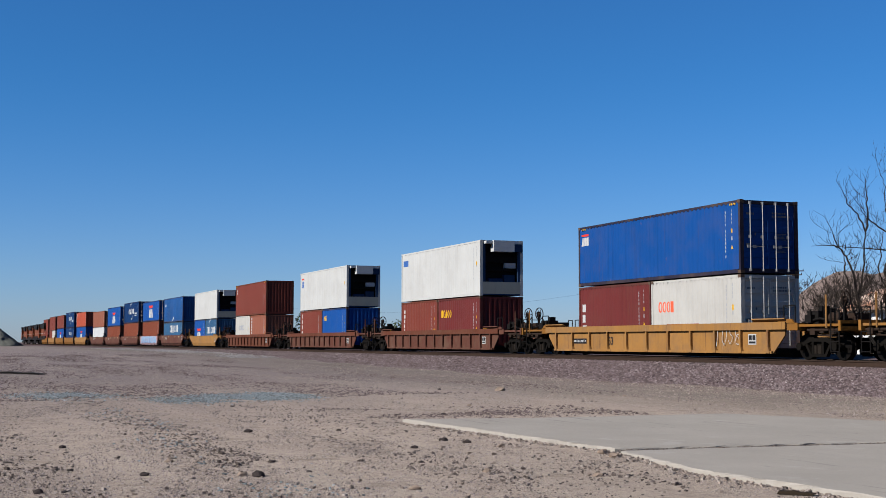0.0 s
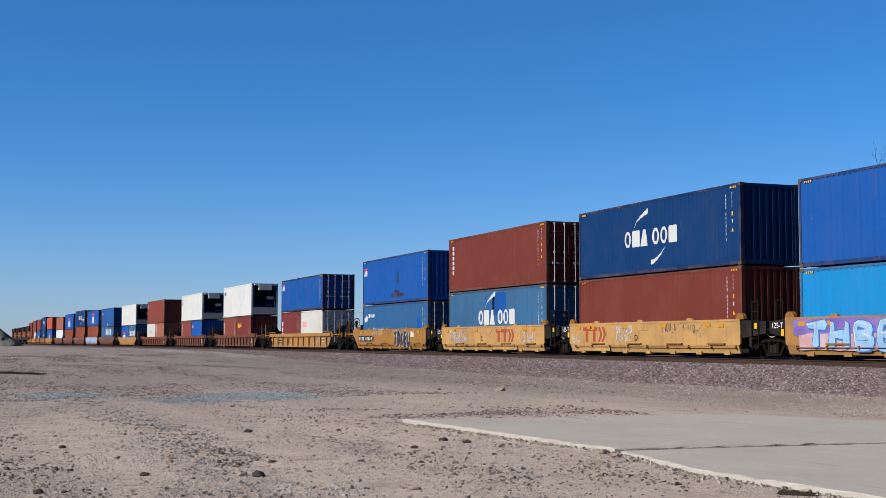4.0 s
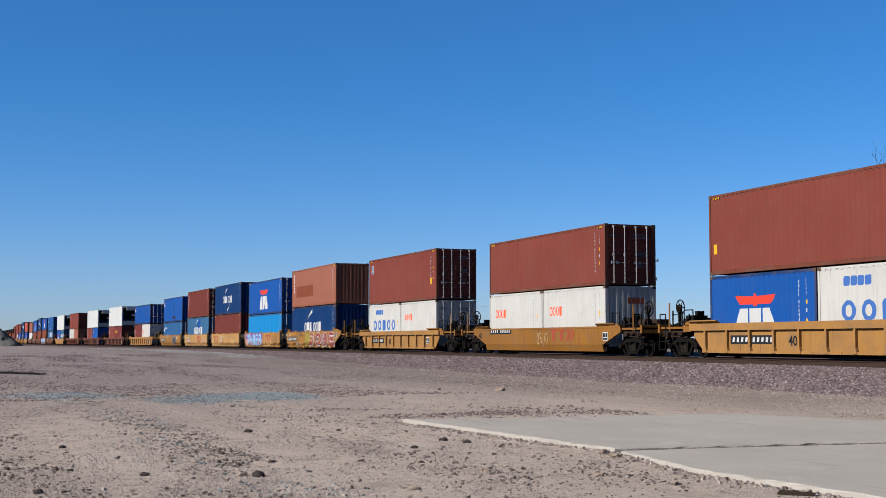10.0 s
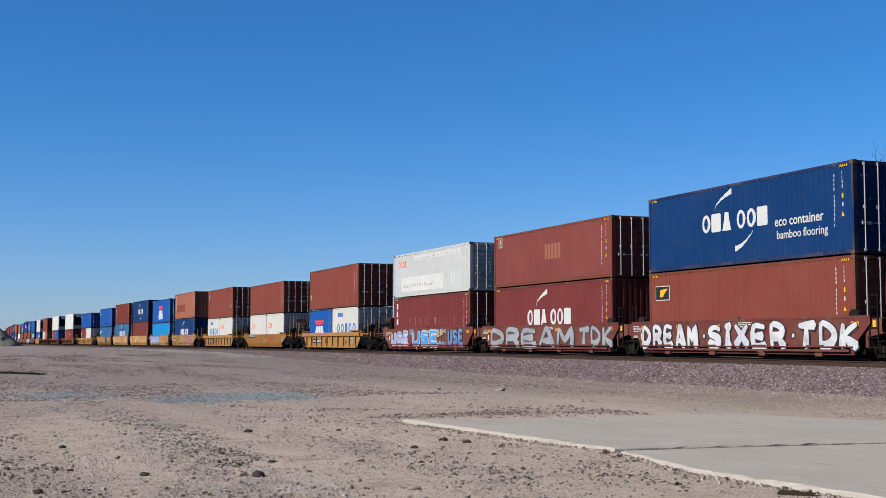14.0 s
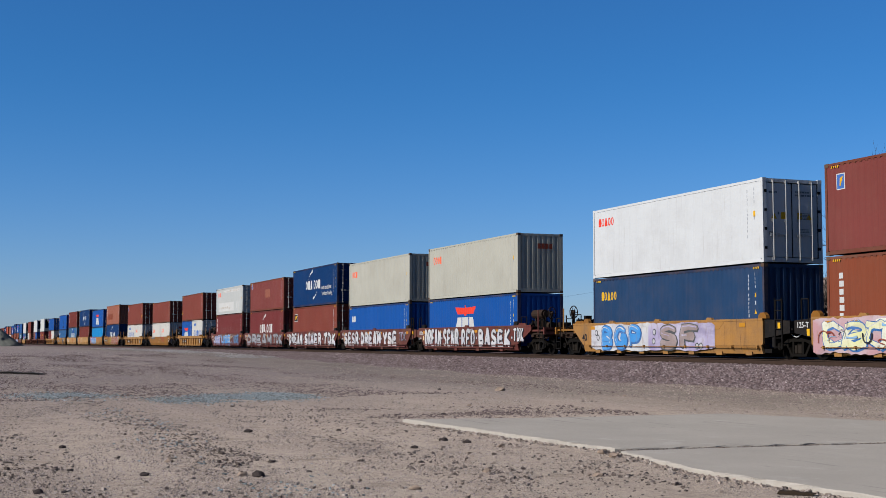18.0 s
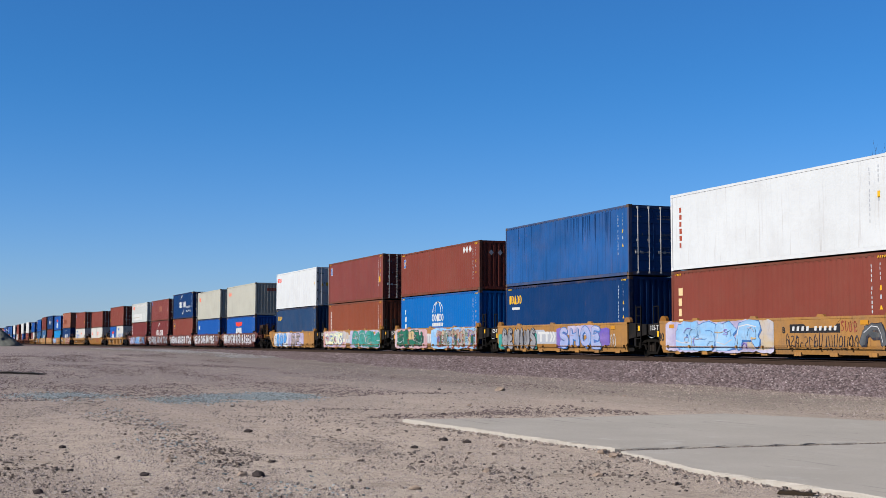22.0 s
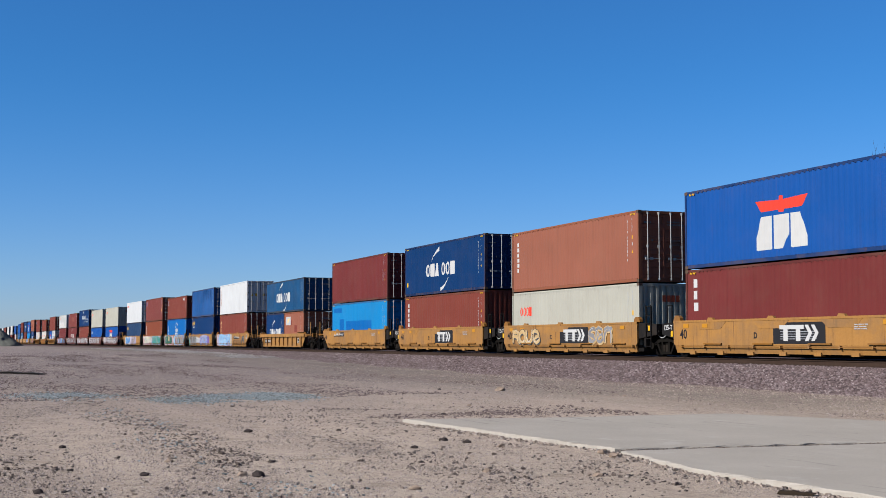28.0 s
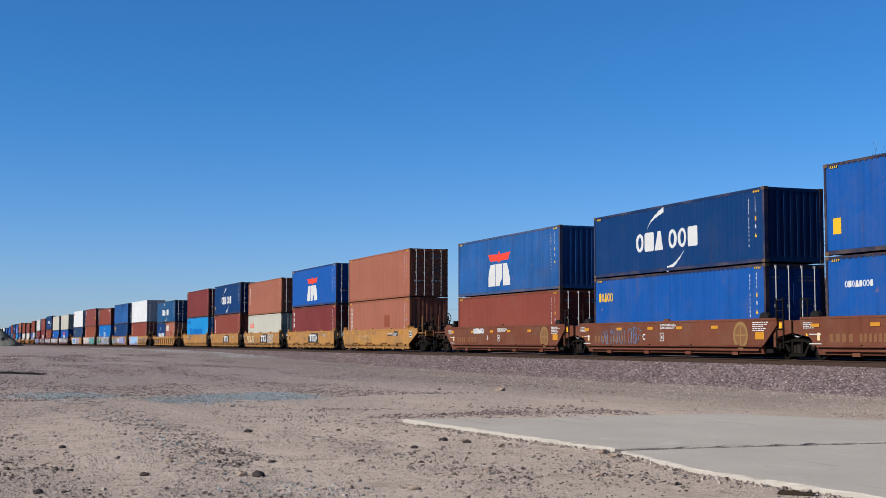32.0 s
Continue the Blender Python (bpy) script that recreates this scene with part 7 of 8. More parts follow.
    cars = [articulated_unit(x, "first" if i == 0 else ("last" if i == 4 else "mid"), "yellow", "plated", "yellow steel well of an articulated container car covered in graffiti", False) for i, x in enumerate(xs)]
    cloud(cars[0], -5.9, 0.20, 5.2, 1.14, "white", 101, SIDE - 0.0118)
    cloud(cars[0], -1.2, 0.24, 4.6, 1.08, "lilac", 102, SIDE - 0.0124)
    sprayed_word(cars[0], -5.1, 0.22, 3.4, 1.06, "BGP", "azure", "blue", 0.36, 0.04, gloss="white")
    sprayed_word(cars[0], -0.45, 0.24, 2.9, 1.06, "SF", "taupe", "smoke", 0.34, 0.04, gloss="lilac")
    sprayed_dots(cars[0], ((-5.45, 0.95), (-5.3, 0.75), (-0.75, 0.95), (-0.8, 0.60), (2.25, 0.42), (2.5, 0.42)), "white", "smoke", 0.09)
    figure(cars[0], -6.75, 0.62, "40", 0.42)
    graffiti(cars[1], -6.1, 0.26, 4.2, 1.2, 4, "lime", "blue", 103, back="pink")
    cloud(cars[1], -2.5, 0.75, 2.0, 0.5, "cream", 203, SIDE - 0.0118)
    big_logo(cars[1], -1.75, 0.58, 1.7, 0.46, "grey", "white")
    graffiti(cars[1], 0.6, 0.24, 5.4, 1.2, 4, "teal", "green", 104, back="lilac", fat=0.30)
    graffiti(cars[2], -6.1, 0.26, 4.3, 1.2, 4, "green", "ink", 105, back="pink", fat=0.28)
    cloud(cars[2], -4.1, 0.70, 0.9, 0.5, "sand", 205, SIDE - 0.024)
    big_logo(cars[2], -1.55, 0.58, 1.4, 0.46, "grey", "white")
    graffiti(cars[2], 0.4, 0.22, 5.8, 1.24, 8, "cream", "brick", 106, back="sky", fat=0.24)
    for q in range(8):
        cloud(cars[2], 0.2 + 0.75 * q, 0.28 + 0.1 * (q % 3), 0.35, 0.6, ("sky", "green", "taupe")[q % 3], 420 + q, SIDE - 0.034)
    for q in range(6):
        scrawl(cars[2], 0.4 + 0.95 * q, 0.4, 0.9, 0.8, ("brick", "green", "ink")[q % 3], 430 + q, SIDE - 0.036)
    cloud(cars[3], -6.5, 0.22, 0.9, 0.75, "teal", 206, SIDE - 0.0118)
    cloud(cars[3], -2.7, 0.22, 0.55, 0.8, "teal", 208, SIDE - 0.0118)
    sprayed_word(cars[3], -6.1, 0.24, 3.9, 1.10, "GENIUS", "silver", "ink", 0.42, 0.04, gloss="smoke", seed=107)
    big_logo(cars[3], -2.0, 0.58, 1.8, 0.46, "grey", "white")
    cloud(cars[3], -0.1, 0.30, 1.0, 0.95, "violet", 207, SIDE - 0.0118)
    cloud(cars[3], 1.0, 0.85, 2.6, 0.45, "lilac", 209, SIDE - 0.0124)
    cloud(cars[3], 3.3, 0.35, 1.5, 0.85, "violet", 210, SIDE - 0.0118)
    sprayed_word(cars[3], 0.15, 0.26, 4.0, 1.08, "SHOE", "haze", "blue", 0.40, 0.035, gloss="lilac", seed=108)
    scrawl(cars[3], 4.5, 0.4, 0.8, 0.5, "white", 188)
    graffiti(cars[4], -5.4, 0.26, 5.2, 1.18, 4, "sky", "blue", 109, back="lilac", fat=0.34)
    cloud(cars[4], -0.9, 0.3, 1.5, 1.15, "cream", 199, SIDE - 0.0121)
    number_panel(cars[4], 1.45, 0.86, 2.5, 0.28)
    figure(cars[4], 1.05, 0.86, "B", 0.28)
    scrawl(cars[4], 3.95, 0.92, 0.8, 0.3, "brick", 189)
    scrawl(cars[4], 1.2, 0.38, 3.6, 0.4, "ink", 110)
    graffiti(cars[4], 5.0, 0.40, 1.0, 0.8, 1, "smoke", "ink", 111)
    figure(cars[4], -6.75, 0.62, "40", 0.42)
    c = blue_big(xs[0], FLOOR, HIGH, "navy", "wall", 112, "dull navy forty-foot container with a small yellow wordmark")
    logo_small(c, -5.4, 1.95, 1.3, 0.36, "yellow", "bowoo")
    c = pale_big(xs[0], FLOOR + HIGH + GAP, HIGH, "white", "doors", 113, True, "white smooth-sided refrigerated container with a red wordmark")
    logo_small(c, -5.6, 2.15, 1.3, 0.34, "red", "bowoo")
    c = red_big(xs[1], FLOOR, HIGH, "brown", "wall", 114, "red-brown forty-foot container with white upright lettering")
    logo_vertical(c, -5.5, 0.9, 1.5, "white", 6)
    c = red_big(xs[1], FLOOR + HIGH + GAP, HIGH, "rose_red", "doors", 115, "dull rose-red forty-foot container with a small blue and yellow sticker")
    sticker(c, -5.5, 2.05, 0.32, 0.45)
    mark(c, rect(B(), 5.22, 1.12, 0.27, 0.34), "yellow", "warning_mark")
    c = blue_big(xs[2], FLOOR, HIGH, "azure", "wall", 116, "bright blue forty-foot container with a white globe emblem")
    bm = shape_row(shape_row(B(), -0.85, 1.38, 1.8, 0.42, "ooboo", 0.08), -0.78, 1.10, 1.68, 0.20, "bbinnib", 0.14)
    for i in range(12):
        a, b_ = math.pi * i / 12, math.pi * (i + 1) / 12
        for r0 in (0.75, 0.40):
            flat(bm, [(0.05 + r0 * math.cos(a), 1.88 + 0.55 * math.sin(a)), (0.05 + (r0 + 0.07) * math.cos(a), 1.88 + 0.62 * math.sin(a)), (0.05 + (r0 + 0.07) * math.cos(b_), 1.88 + 0.62 * math.sin(b_)), (0.05 + r0 * math.cos(b_), 1.88 + 0.55 * math.sin(b_))])
    mark(c, bm, "white", "emblem", "white globe emblem over a block wordmark")
    logo_vertical(c, -5.4, 0.5, 1.7, "white", 4, 21, 0.3)
    c = red_big(xs[2], FLOOR + HIGH + GAP, STD, "red", "wall", 117, "faded rust-red forty-foot container with white warning diamonds")
    sticker(c, -5.6, 1.75, 0.35, 0.45)
    bm = B()
    for k in range(3):
        u = 3.75 + 0.42 * k
        flat(bm, [(u, 2.2), (u + 0.19, 2.0), (u + 0.38, 2.2), (u + 0.19, 2.4)])
    mark(c, bm, "white", "warning_diamond")
    bm = B()
    for k in range(3):
        y = -0.55 + 0.5 * k
        bm.faces.new([bm.verts.new((LONG / 2 - 0.008, y + u, 1.95 + v)) for u, v in ((-0.14, 0), (0, -0.15), (0.14, 0), (0, 0.15))])
    mark(c, bm, "silver", "warning_diamond")
    c = blue_big(xs[3], FLOOR, HIGH, "deep_navy", "wall", 118, "navy forty-foot container with a yellow wordmark")
    logo_small(c, -5.7, 2.05, 1.4, 0.42, "yellow", "bowoo")
    mark(c, rect(B(), -5.4, 1.78, 0.9, 0.12), "white", "fine_print")
    c = blue_big(xs[3], FLOOR + HIGH + GAP, HIGH, "fblue", "doors", 119, "sun-faded blue forty-foot container with dark streaks", False)
    drips(c, 0.8, 4.6, HIGH - 0.16, 24, PAINT["deep_navy"], 61)
    drips(c, -5.4, 0.8, HIGH - 0.16, 6, PAINT["deep_navy"], 62)
    c = red_big(xs[4], FLOOR, HIGH, "red", "doors", 120, "rust-red forty-foot container with pale upright lettering")
    logo_vertical(c, -5.6, 0.75, 1.55, "sand", 4, 22, 0.3)
    c = pale_big(xs[4], FLOOR + HIGH + GAP, HIGH, "white", "doors", 121, True, "clean white smooth-sided refrigerated container with upright lettering")
    logo_vertical(c, -5.5, 0.8, 1.6, "brick", 6, 3, 0.2)

    # a yellow ribbed car
    x = 60.8 + h
    car = ribbed_car(x, 6.4, "yellow", "yellow short well car with ribbed sides", 3.0, 9)
    number_panel(car, -5.9, 0.80, 2.6, 0.30)
    figure(car, -1.2, 0.70, "40", 0.5)
    c = twenty(x + F_, FLOOR, "deep_navy", 131, words="navy twenty-foot container with a white wordmark")
    logo_swooshes(c, 0.1, 0.72, 3.7, below=False)
    c = twenty(x + R_, FLOOR, "orange", 132, "doors", "faded rust-red twenty-foot container with a pale sticker")
    patch(c, 0.2, 1.0, 0.9, 0.55, PAINT["red"])
    patch(c, -0.9, 1.55, 0.4, 0.4, PAINT["red"])
    sticker(c, -2.4, 1.6, 1.4, 0.6, "silver", "sand")
    c = blue_big(x, FLOOR + STD + GAP, STD, "storm", "doors", 133, "faded grey-blue forty-foot container with a white wordmark", False)
    logo_swooshes(c, -0.4, 0.85, 4.4)

    # the clean yellow articulated car
    xs = [v + h for v in (80.65, 96.1, 111.67, 127.3, 142.6)]
    cars = [articulated_unit(x, "first" if i == 0 else ("last" if i == 4 else "mid"), "yellow", "plated", "yellow steel well of an articulated container car") for i, x in enumerate(xs)]
    number_panel(cars[0], -4.9, 0.95, 2.4, 0.28)
    figure(cars[0], -7.0, 0.75, "40", 0.42)
    for k in (1, 2, 3):
        big_logo(cars[k], -0.2 if k < 3 else -0.1, 0.60, 2.0, 0.52, "black")
        figure(cars[k], -1.55, 0.70, "BCD"[k - 1], 0.28)
        figure(cars[k], -6.2, 0.70, "40", 0.48)
    graffiti(cars[2], -5.6, 0.40, 3.0, 0.85, 4, "sand", "smoke", 141)
    graffiti(cars[2], 2.2, 0.42, 2.0, 0.9, 3, "silver", "sand", 142)
    number_panel(cars[4], 2.6, 0.95, 2.0, 0.26)
    scrawl(cars[4], -3.6, 0.6, 3.0, 0.4, "sand", 143)
    for c_ in cars:
        fine_print(c_, 3.6, 0.95, 0.8, 0.2, "grey", 3)
    c = blue_big(xs[0], FLOOR, HIGH, "ltblue", "doors", 151, "sky blue forty-foot container with darker repainted patches")
    patch(c, -5.6, 2.25, 1.9, 0.32, PAINT["azure"])
    patch(c, -4.2, 0.8, 1.0, 1.0, PAINT["azure"])
    patch(c, -2.7, 0.7, 5.6, 0.95, PAINT["azure"])
    c = red_big(xs[0], FLOOR + HIGH + GAP, HIGH, "dkred", "doors", 152, "dark red forty-foot container with pale scratches", )
    c = red_big(xs[1], FLOOR, HIGH, "red", "wall", 153, "rust-red forty-foot container with white upright lettering")
    logo_vertical(c, -5.5, 0.8, 1.7, "white", 6)
    c = blue_big(xs[1], FLOOR + HIGH + GAP, HIGH, "deep_navy", "doors", 154, "navy forty-foot container with a white wordmark and two brush strokes")
    logo_swooshes(c, -0.3, 1.0, 4.4)
    mark(c, rect(B(), -5.75, 0.55, 0.25, 0.25), "yellow", "warning_mark")
    c = pale_big(xs[2], FLOOR, STD, "grey", "wall", 155)
    end_logo(c, LONG, STD, "brick")
    logo_small(c, -5.2, 1.45, 1.25, 0.42, "red", "oooi")
    c = red_big(xs[2], FLOOR + STD + GAP, HIGH, "orange", "doors", 156, "terracotta forty-foot container with white upright lettering")
    logo_vertical(c, -5.5, 0.9, 1.5, "white", 6)
    c = red_big(xs[3], FLOOR, HIGH, "dkred", "doors", 157, "dark red forty-foot container with white upright lettering")
    logo_vertical(c, -5.55, 1.3, 1.3, "white", 3, 7, 0.34)
    c = blue_big(xs[3], FLOOR + HIGH + GAP, HIGH, "royal", "doors", 158, "royal blue forty-foot container with a red winged emblem")
    logo_wings(c, -0.2, 0.40, 3.3)
    c = red_big(xs[4], FLOOR, HIGH, "orange", "wall", 159, "terracotta forty-foot container with white upright lettering")
    logo_vertical(c, -5.5, 0.9, 1.6, "white", 6)
    patch(c, 1.4, 1.15, 1.0, 0.75, PAINT["brown"])
    c = red_big(xs[4], FLOOR + HIGH + GAP, HIGH, "orange", "doors", 160, "faded terracotta forty-foot container with plain sides")

    # the red-brown articulated car at the rear
    xs = [v + h for v in (162.5, 177.95, 193.3)]
    for i, x in enumerate(xs):
        car = articulated_unit(x, "first" if i == 0 else "mid", "rail_rust", "brown", "red-brown steel well of an articulated container car with yellow marks")
        safety_marks(car, (-6.6, -3.8, -1.35, 0.75, 3.1), 1.04, "amber", 0.42, 0.11)
        part("marker_plate", rect(B(), 5.75, 0.66, 0.50, 0.25, SIDE - 0.007), MARK["amber"], car)
        part("notice_frame", rect(rect(rect(rect(rect(B(), -0.42, 0.60, 0.28, 0.025, SIDE - 0.008), -0.42, 0.895, 0.28, 0.025, SIDE - 0.008), -0.42, 0.625, 0.025, 0.27, SIDE - 0.008), -0.165, 0.625, 0.025, 0.27, SIDE - 0.008), -0.33, 0.70, 0.09, 0.11, SIDE - 0.008), MARK["white"], car)
        bm = B()
        n = 20
        for j in range(n):
            a, b_ = 2 * math.pi * j / n, 2 * math.pi * (j + 1) / n
            flat(bm, [(4.9 + 0.33 * math.cos(a), 0.80 + 0.36 * math.sin(a)), (4.9 + 0.44 * math.cos(a), 0.80 + 0.48 * math.sin(a)), (4.9 + 0.44 * math.cos(b_), 0.80 + 0.48 * math.sin(b_)), (4.9 + 0.33 * math.cos(b_), 0.80 + 0.36 * math.sin(b_))], SIDE - 0.01)
        disc = flat(B(), [(4.9 + 0.42 * math.cos(2 * math.pi * j / n), 0.80 + 0.46 * math.sin(2 * math.pi * j / n)) for j in range(n)], SIDE - 0.007)
        part("emblem_ground", disc, MARK["worn"], car)
        rect(bm, 4.87, 0.46, 0.06, 0.68, SIDE - 0.011)
        rect(bm, 4.59, 0.77, 0.62, 0.06, SIDE - 0.012)
        part("round_emblem", bm, MARK["dull"], car, "faded yellow round emblem")
        fine_print(car, -0.4, 1.32, 1.2, 0.22, "white", i)
        fine_print(car, 5.6, 0.96, 0.8, 0.34, "white", i + 5)
        figure(car, -1.75, 0.66, "BCD"[i], 0.32, "white")
        part("notice_frame", rect(rect(B(), -6.7, 0.5, 0.6, 0.03, SIDE - 0.008), -6.7, 0.8, 0.6, 0.03, SIDE - 0.008), MARK["white"], car)
        fine_print(car, -7.0, 1.0, 0.60, 0.22, "white", i + 8)
        part("marker_plate", rect(B(), -6.30, 0.62, 0.13, 0.24, SIDE - 0.006), MARK["sand"], car)
        tagged(part("number_marks", shape_row(shape_row(B(), -5.7, 0.56, 1.1, 0.26, "iiii", 0.5, SIDE - 0.004), -4.3, 0.56, 1.2, 0.26, "iiiiii", 0.5, SIDE - 0.004), MARK["worn"], car), kind="stuff")
        if i == 0:
            graffiti(car, -3.5, 1.0, 1.35, 0.30, 5, "white", "white", 161, fat=0.13, line=0.008)
        elif i == 1:
            scrawl(car, -5.2, 0.50, 3.4, 0.62, "denim", 162, SIDE - 0.009)
    c = red_big(xs[0], FLOOR, STD, "red", "doors", 171)
    c = blue_big(xs[0], FLOOR + STD + GAP, HIGH, "fblue", "wall", 172, "royal blue forty-foot container with a red winged emblem")
    logo_wings(c, -0.7, 0.40, 3.2)
    c = blue_big(xs[1], FLOOR, HIGH, "royal_worn", "doors", 173, "blue forty-foot container with a small yellow wordmark")
    logo_small(c, -5.7, 1.9, 1.2, 0.36, "yellow", "bowoo")
    c = blue_big(xs[1], FLOOR + HIGH + GAP, STD, "deep_navy", "wall", 174, "navy forty-foot container with a white wordmark and two brush strokes")
    logo_swooshes(c, -0.3, 0.86, 4.5)
    c = blue_big(xs[2], FLOOR, HIGH, "royal_worn", "wall", 175, "blue forty-foot container with a small white emblem")
    logo_small(c, -5.2, 1.9, 1.3, 0.2, "white", "obowboob")
    c = blue_big(xs[2], FLOOR + HIGH + GAP, HIGH, "royal_worn", "wall", 176, "blue forty-foot container with a yellow notice")
    mark(c, rect(B(), -5.7, 0.65, 0.4, 0.5), "yellow", "warning_mark")


def fine_label(c, x, z):
    mark(c, rect(rect(B(), x, z + 0.25, 1.7, 0.18), x, z, 1.6, 0.14), "white", "fine_print")


# ======== loose stones on the dirt ========
rnd = random.Random(5)
spots = []


def on_slab(x, y):
    return -22.1 < x < -6 and 7.7 < y < 16.5


crumbs = []
while len(crumbs) < 215000:
    k = len(crumbs)
    if k < 140000:
        d = 9.5 / (1 - rnd.random() * 0.86)          # thins out with the distance
    else:
        d = 9.5 + 65 * rnd.random() ** 1.3
    a = radians(rnd.uniform(-20.5, 20.5))
    x, y = -d * math.sin(YAW - a) / math.cos(a), d * math.cos(YAW - a) / math.cos(a)
    if y > 23.4 or on_slab(x, y):
        continue
    dens = noise.noise(Vector((x * 0.16, y * 0.55, 7))) + 0.22 * math.cos((y - 3.2) * 2.6)
    if dens + rnd.uniform(-0.62, 0.52) < 0:
        continue
    r = 0.0042 + 0.007 * rnd.random() ** 3 + 0.00015 * d
    if rnd.random() < 0.024:
        r += 0.020 * rnd.random() ** 3
        spots.append((x, y, ground_z(x, y) + r * 0.2, r))
    else:
        crumbs.append((x, y, ground_z(x, y), r))
far_crumbs = []
while len(far_crumbs) < 34000:
    x, y = -36 - 95 * rnd.random(), rnd.uniform(-2.0, 23.2)
    if y > 0.02 * -x:
        r = rnd.uniform(0.016, 0.034) * (0.6 - x / 170)
        far_crumbs.append((x, y, ground_z(x, y), r))
far_lumps = []
while len(far_lumps) < 9000:                # coarser stones in drifts
    x, y = -33 - 80 * rnd.random() ** 1.4, rnd.uniform(-2.0, 22.6)
    if y > 0.02 * -x and noise.noise(Vector((x * 0.09, y * 0.42, 21))) + rnd.uniform(-0.35, 0.25) - 0.028 * max(0.0, y - 8) > 0:
        r = rnd.uniform(0.016, 0.040) * (0.6 - x / 140)
        far_lumps.append((x, y, ground_z(x, y), r))
stones("coarse_stones", far_lumps, REDSTONE, "dark reddish stones drifted over the far dirt", 31)
pale_bits = []
while len(pale_bits) < 5200:                # pale stone tipped along the foot of the far ballast
    x = -92 - 88 * rnd.random()
    y = TRACK_Y - swing(x)[0] - 3.3 - 4.2 * rnd.random() ** 1.7
    if noise.noise(Vector((x * 0.07, y * 0.5, 33))) + rnd.uniform(-0.2, 0.3) > 0:
        pale_bits.append((x, y, ground_z(x, y) + 0.02, rnd.uniform(0.03, 0.065)))
stones("pale_gravel", pale_bits, PALESTONE, "pale grey stone tipped along the foot of the ballast", 32)
scuffed = []
for _ in range(5200):                       # dark churned soil behind the tip of the slab
    x, y = -23.4 - 2.6 * rnd.random() ** 1.3 + rnd.gauss(0, 0.7), rnd.uniform(7.2, 13.5)
    if not on_slab(x, y) and noise.noise(Vector((x * 0.5, y * 0.35, 41))) + rnd.uniform(-0.3, 0.3) > 0.0:
        scuffed.append((x, y, ground_z(x, y), 0.008 + 0.026 * rnd.random() ** 3))
stones("churned_stones", scuffed, REDSTONE, "dark reddish crumbs of churned soil behind the slab", 33)
chips("old_ballast", far_crumbs, OLDSTONE, "old purple-grey ballast strewn over the far dirt", 19)
for _ in range(2600):
    u = rnd.random()
    x = -21.9 + 12.2 * u
    front = 7.82 + 0.46 * (x + 21.95) / 6.87 if x < -15.08 else (8.28 - 0.48 * (x + 15.08) / 2.68 if x < -12.4 else 7.80 + 0.15 * (x + 12.4) / 2.7)
    r = 0.006 + 0.022 * rnd.random() ** 4
    y = front - abs(rnd.gauss(0, 0.13)) - 0.01
    spots.append((x, y, ground_z(x, y) + r * 0.3, r))
stones("gravel", spots, GRAVEL, "scattered small brown and grey stones on the dirt", 6)
verge_chips = []
while len(verge_chips) < 34000:             # coarse crumbs along the foot of the ballast and the back of the slab
    x, y = -8 - 46 * rnd.random(), 16.6 + 6.6 * rnd.random()
    back = 15.6 + 0.9 * min(1.0, max(0.0, (x + 22) / 8)) if x > -22 else 99
    near = math.exp(-max(0.0, y - back - 0.2) * 1.1) if y > back else 0.0
    if rnd.random() < 0.10 + 0.5 * max(0.0, (y - 20.6) / 2.6) + 0.7 * near:
        r = rnd.uniform(0.010, 0.026) + 0.026 * rnd.random() ** 6
        verge_chips.append((x, y, ground_z(x, y), r))
chips("verge_gravel", verge_chips, VERGESTONE, "pinkish grey crumbs of stone along the foot of the ballast", 23)
joint = []
for _ in range(520):
    u = rnd.random()
    x, y = -14.79 + 0.36 * u + rnd.gauss(0, 0.035), 8.25 + 6.2 * u
    joint.append((x, y, 0.045, rnd.uniform(0.008, 0.020)))
loose = []
while len(loose) < 25000:                   # stones strewn thinly over the whole lot
    d = 10.0 + 32.0 * rnd.random() ** 1.5
    a = radians(rnd.uniform(-20.5, 4.0))
    x, y = -d * math.sin(YAW - a) / math.cos(a), d * math.cos(YAW - a) / math.cos(a)
    if on_slab(x, y) or rnd.random() > 0.35 + 0.65 * min(1.0, max(0.0, -a / 0.25)):
        continue
    loose.append((x, y, ground_z(x, y), 0.005 + 0.010 * rnd.random() ** 2 + 0.00030 * d))
chips("strewn_stones", loose, OLDSTONE, "small purple-grey stones strewn over the dirt", 25)
chips("joint_grit", joint, CLODS, "dark grit caught in the joint of the slab", 24)
chips("grit", crumbs, GRAVEL, "fine brown and grey grit strewn over the dirt", 9)
spots = []
for _ in range(15000):
    q = rnd.random()
    u = rnd.random()
    if q < 0.20:
        x, y = rnd.gauss(-35.7, 1.1), rnd.gauss(3.1, 0.75)
    elif q < 0.92:
        u = u ** 0.62
        x, y = -31.9 - 2.6 * u + rnd.gauss(0, 1.0), 4.9 + 4.2 * u + rnd.gauss(0, 0.25)
    else:
        x, y = rnd.uniform(-31, -11.5), rnd.gauss(3.3, 0.32)
    if noise.noise(Vector((x * 0.45, y * 0.9, 2))) + rnd.uniform(-0.25, 0.5) > (0.0 if q < 0.92 else 0.32):
        spots.append((x, y, ground_z(x, y) + 0.004, rnd.uniform(0.010, 0.025) if q < 0.92 else rnd.uniform(0.006, 0.022)))
stones("blue_gravel", spots, BLUEGREY, "spilled blue-grey gravel in thin patches", 8)
spots = []
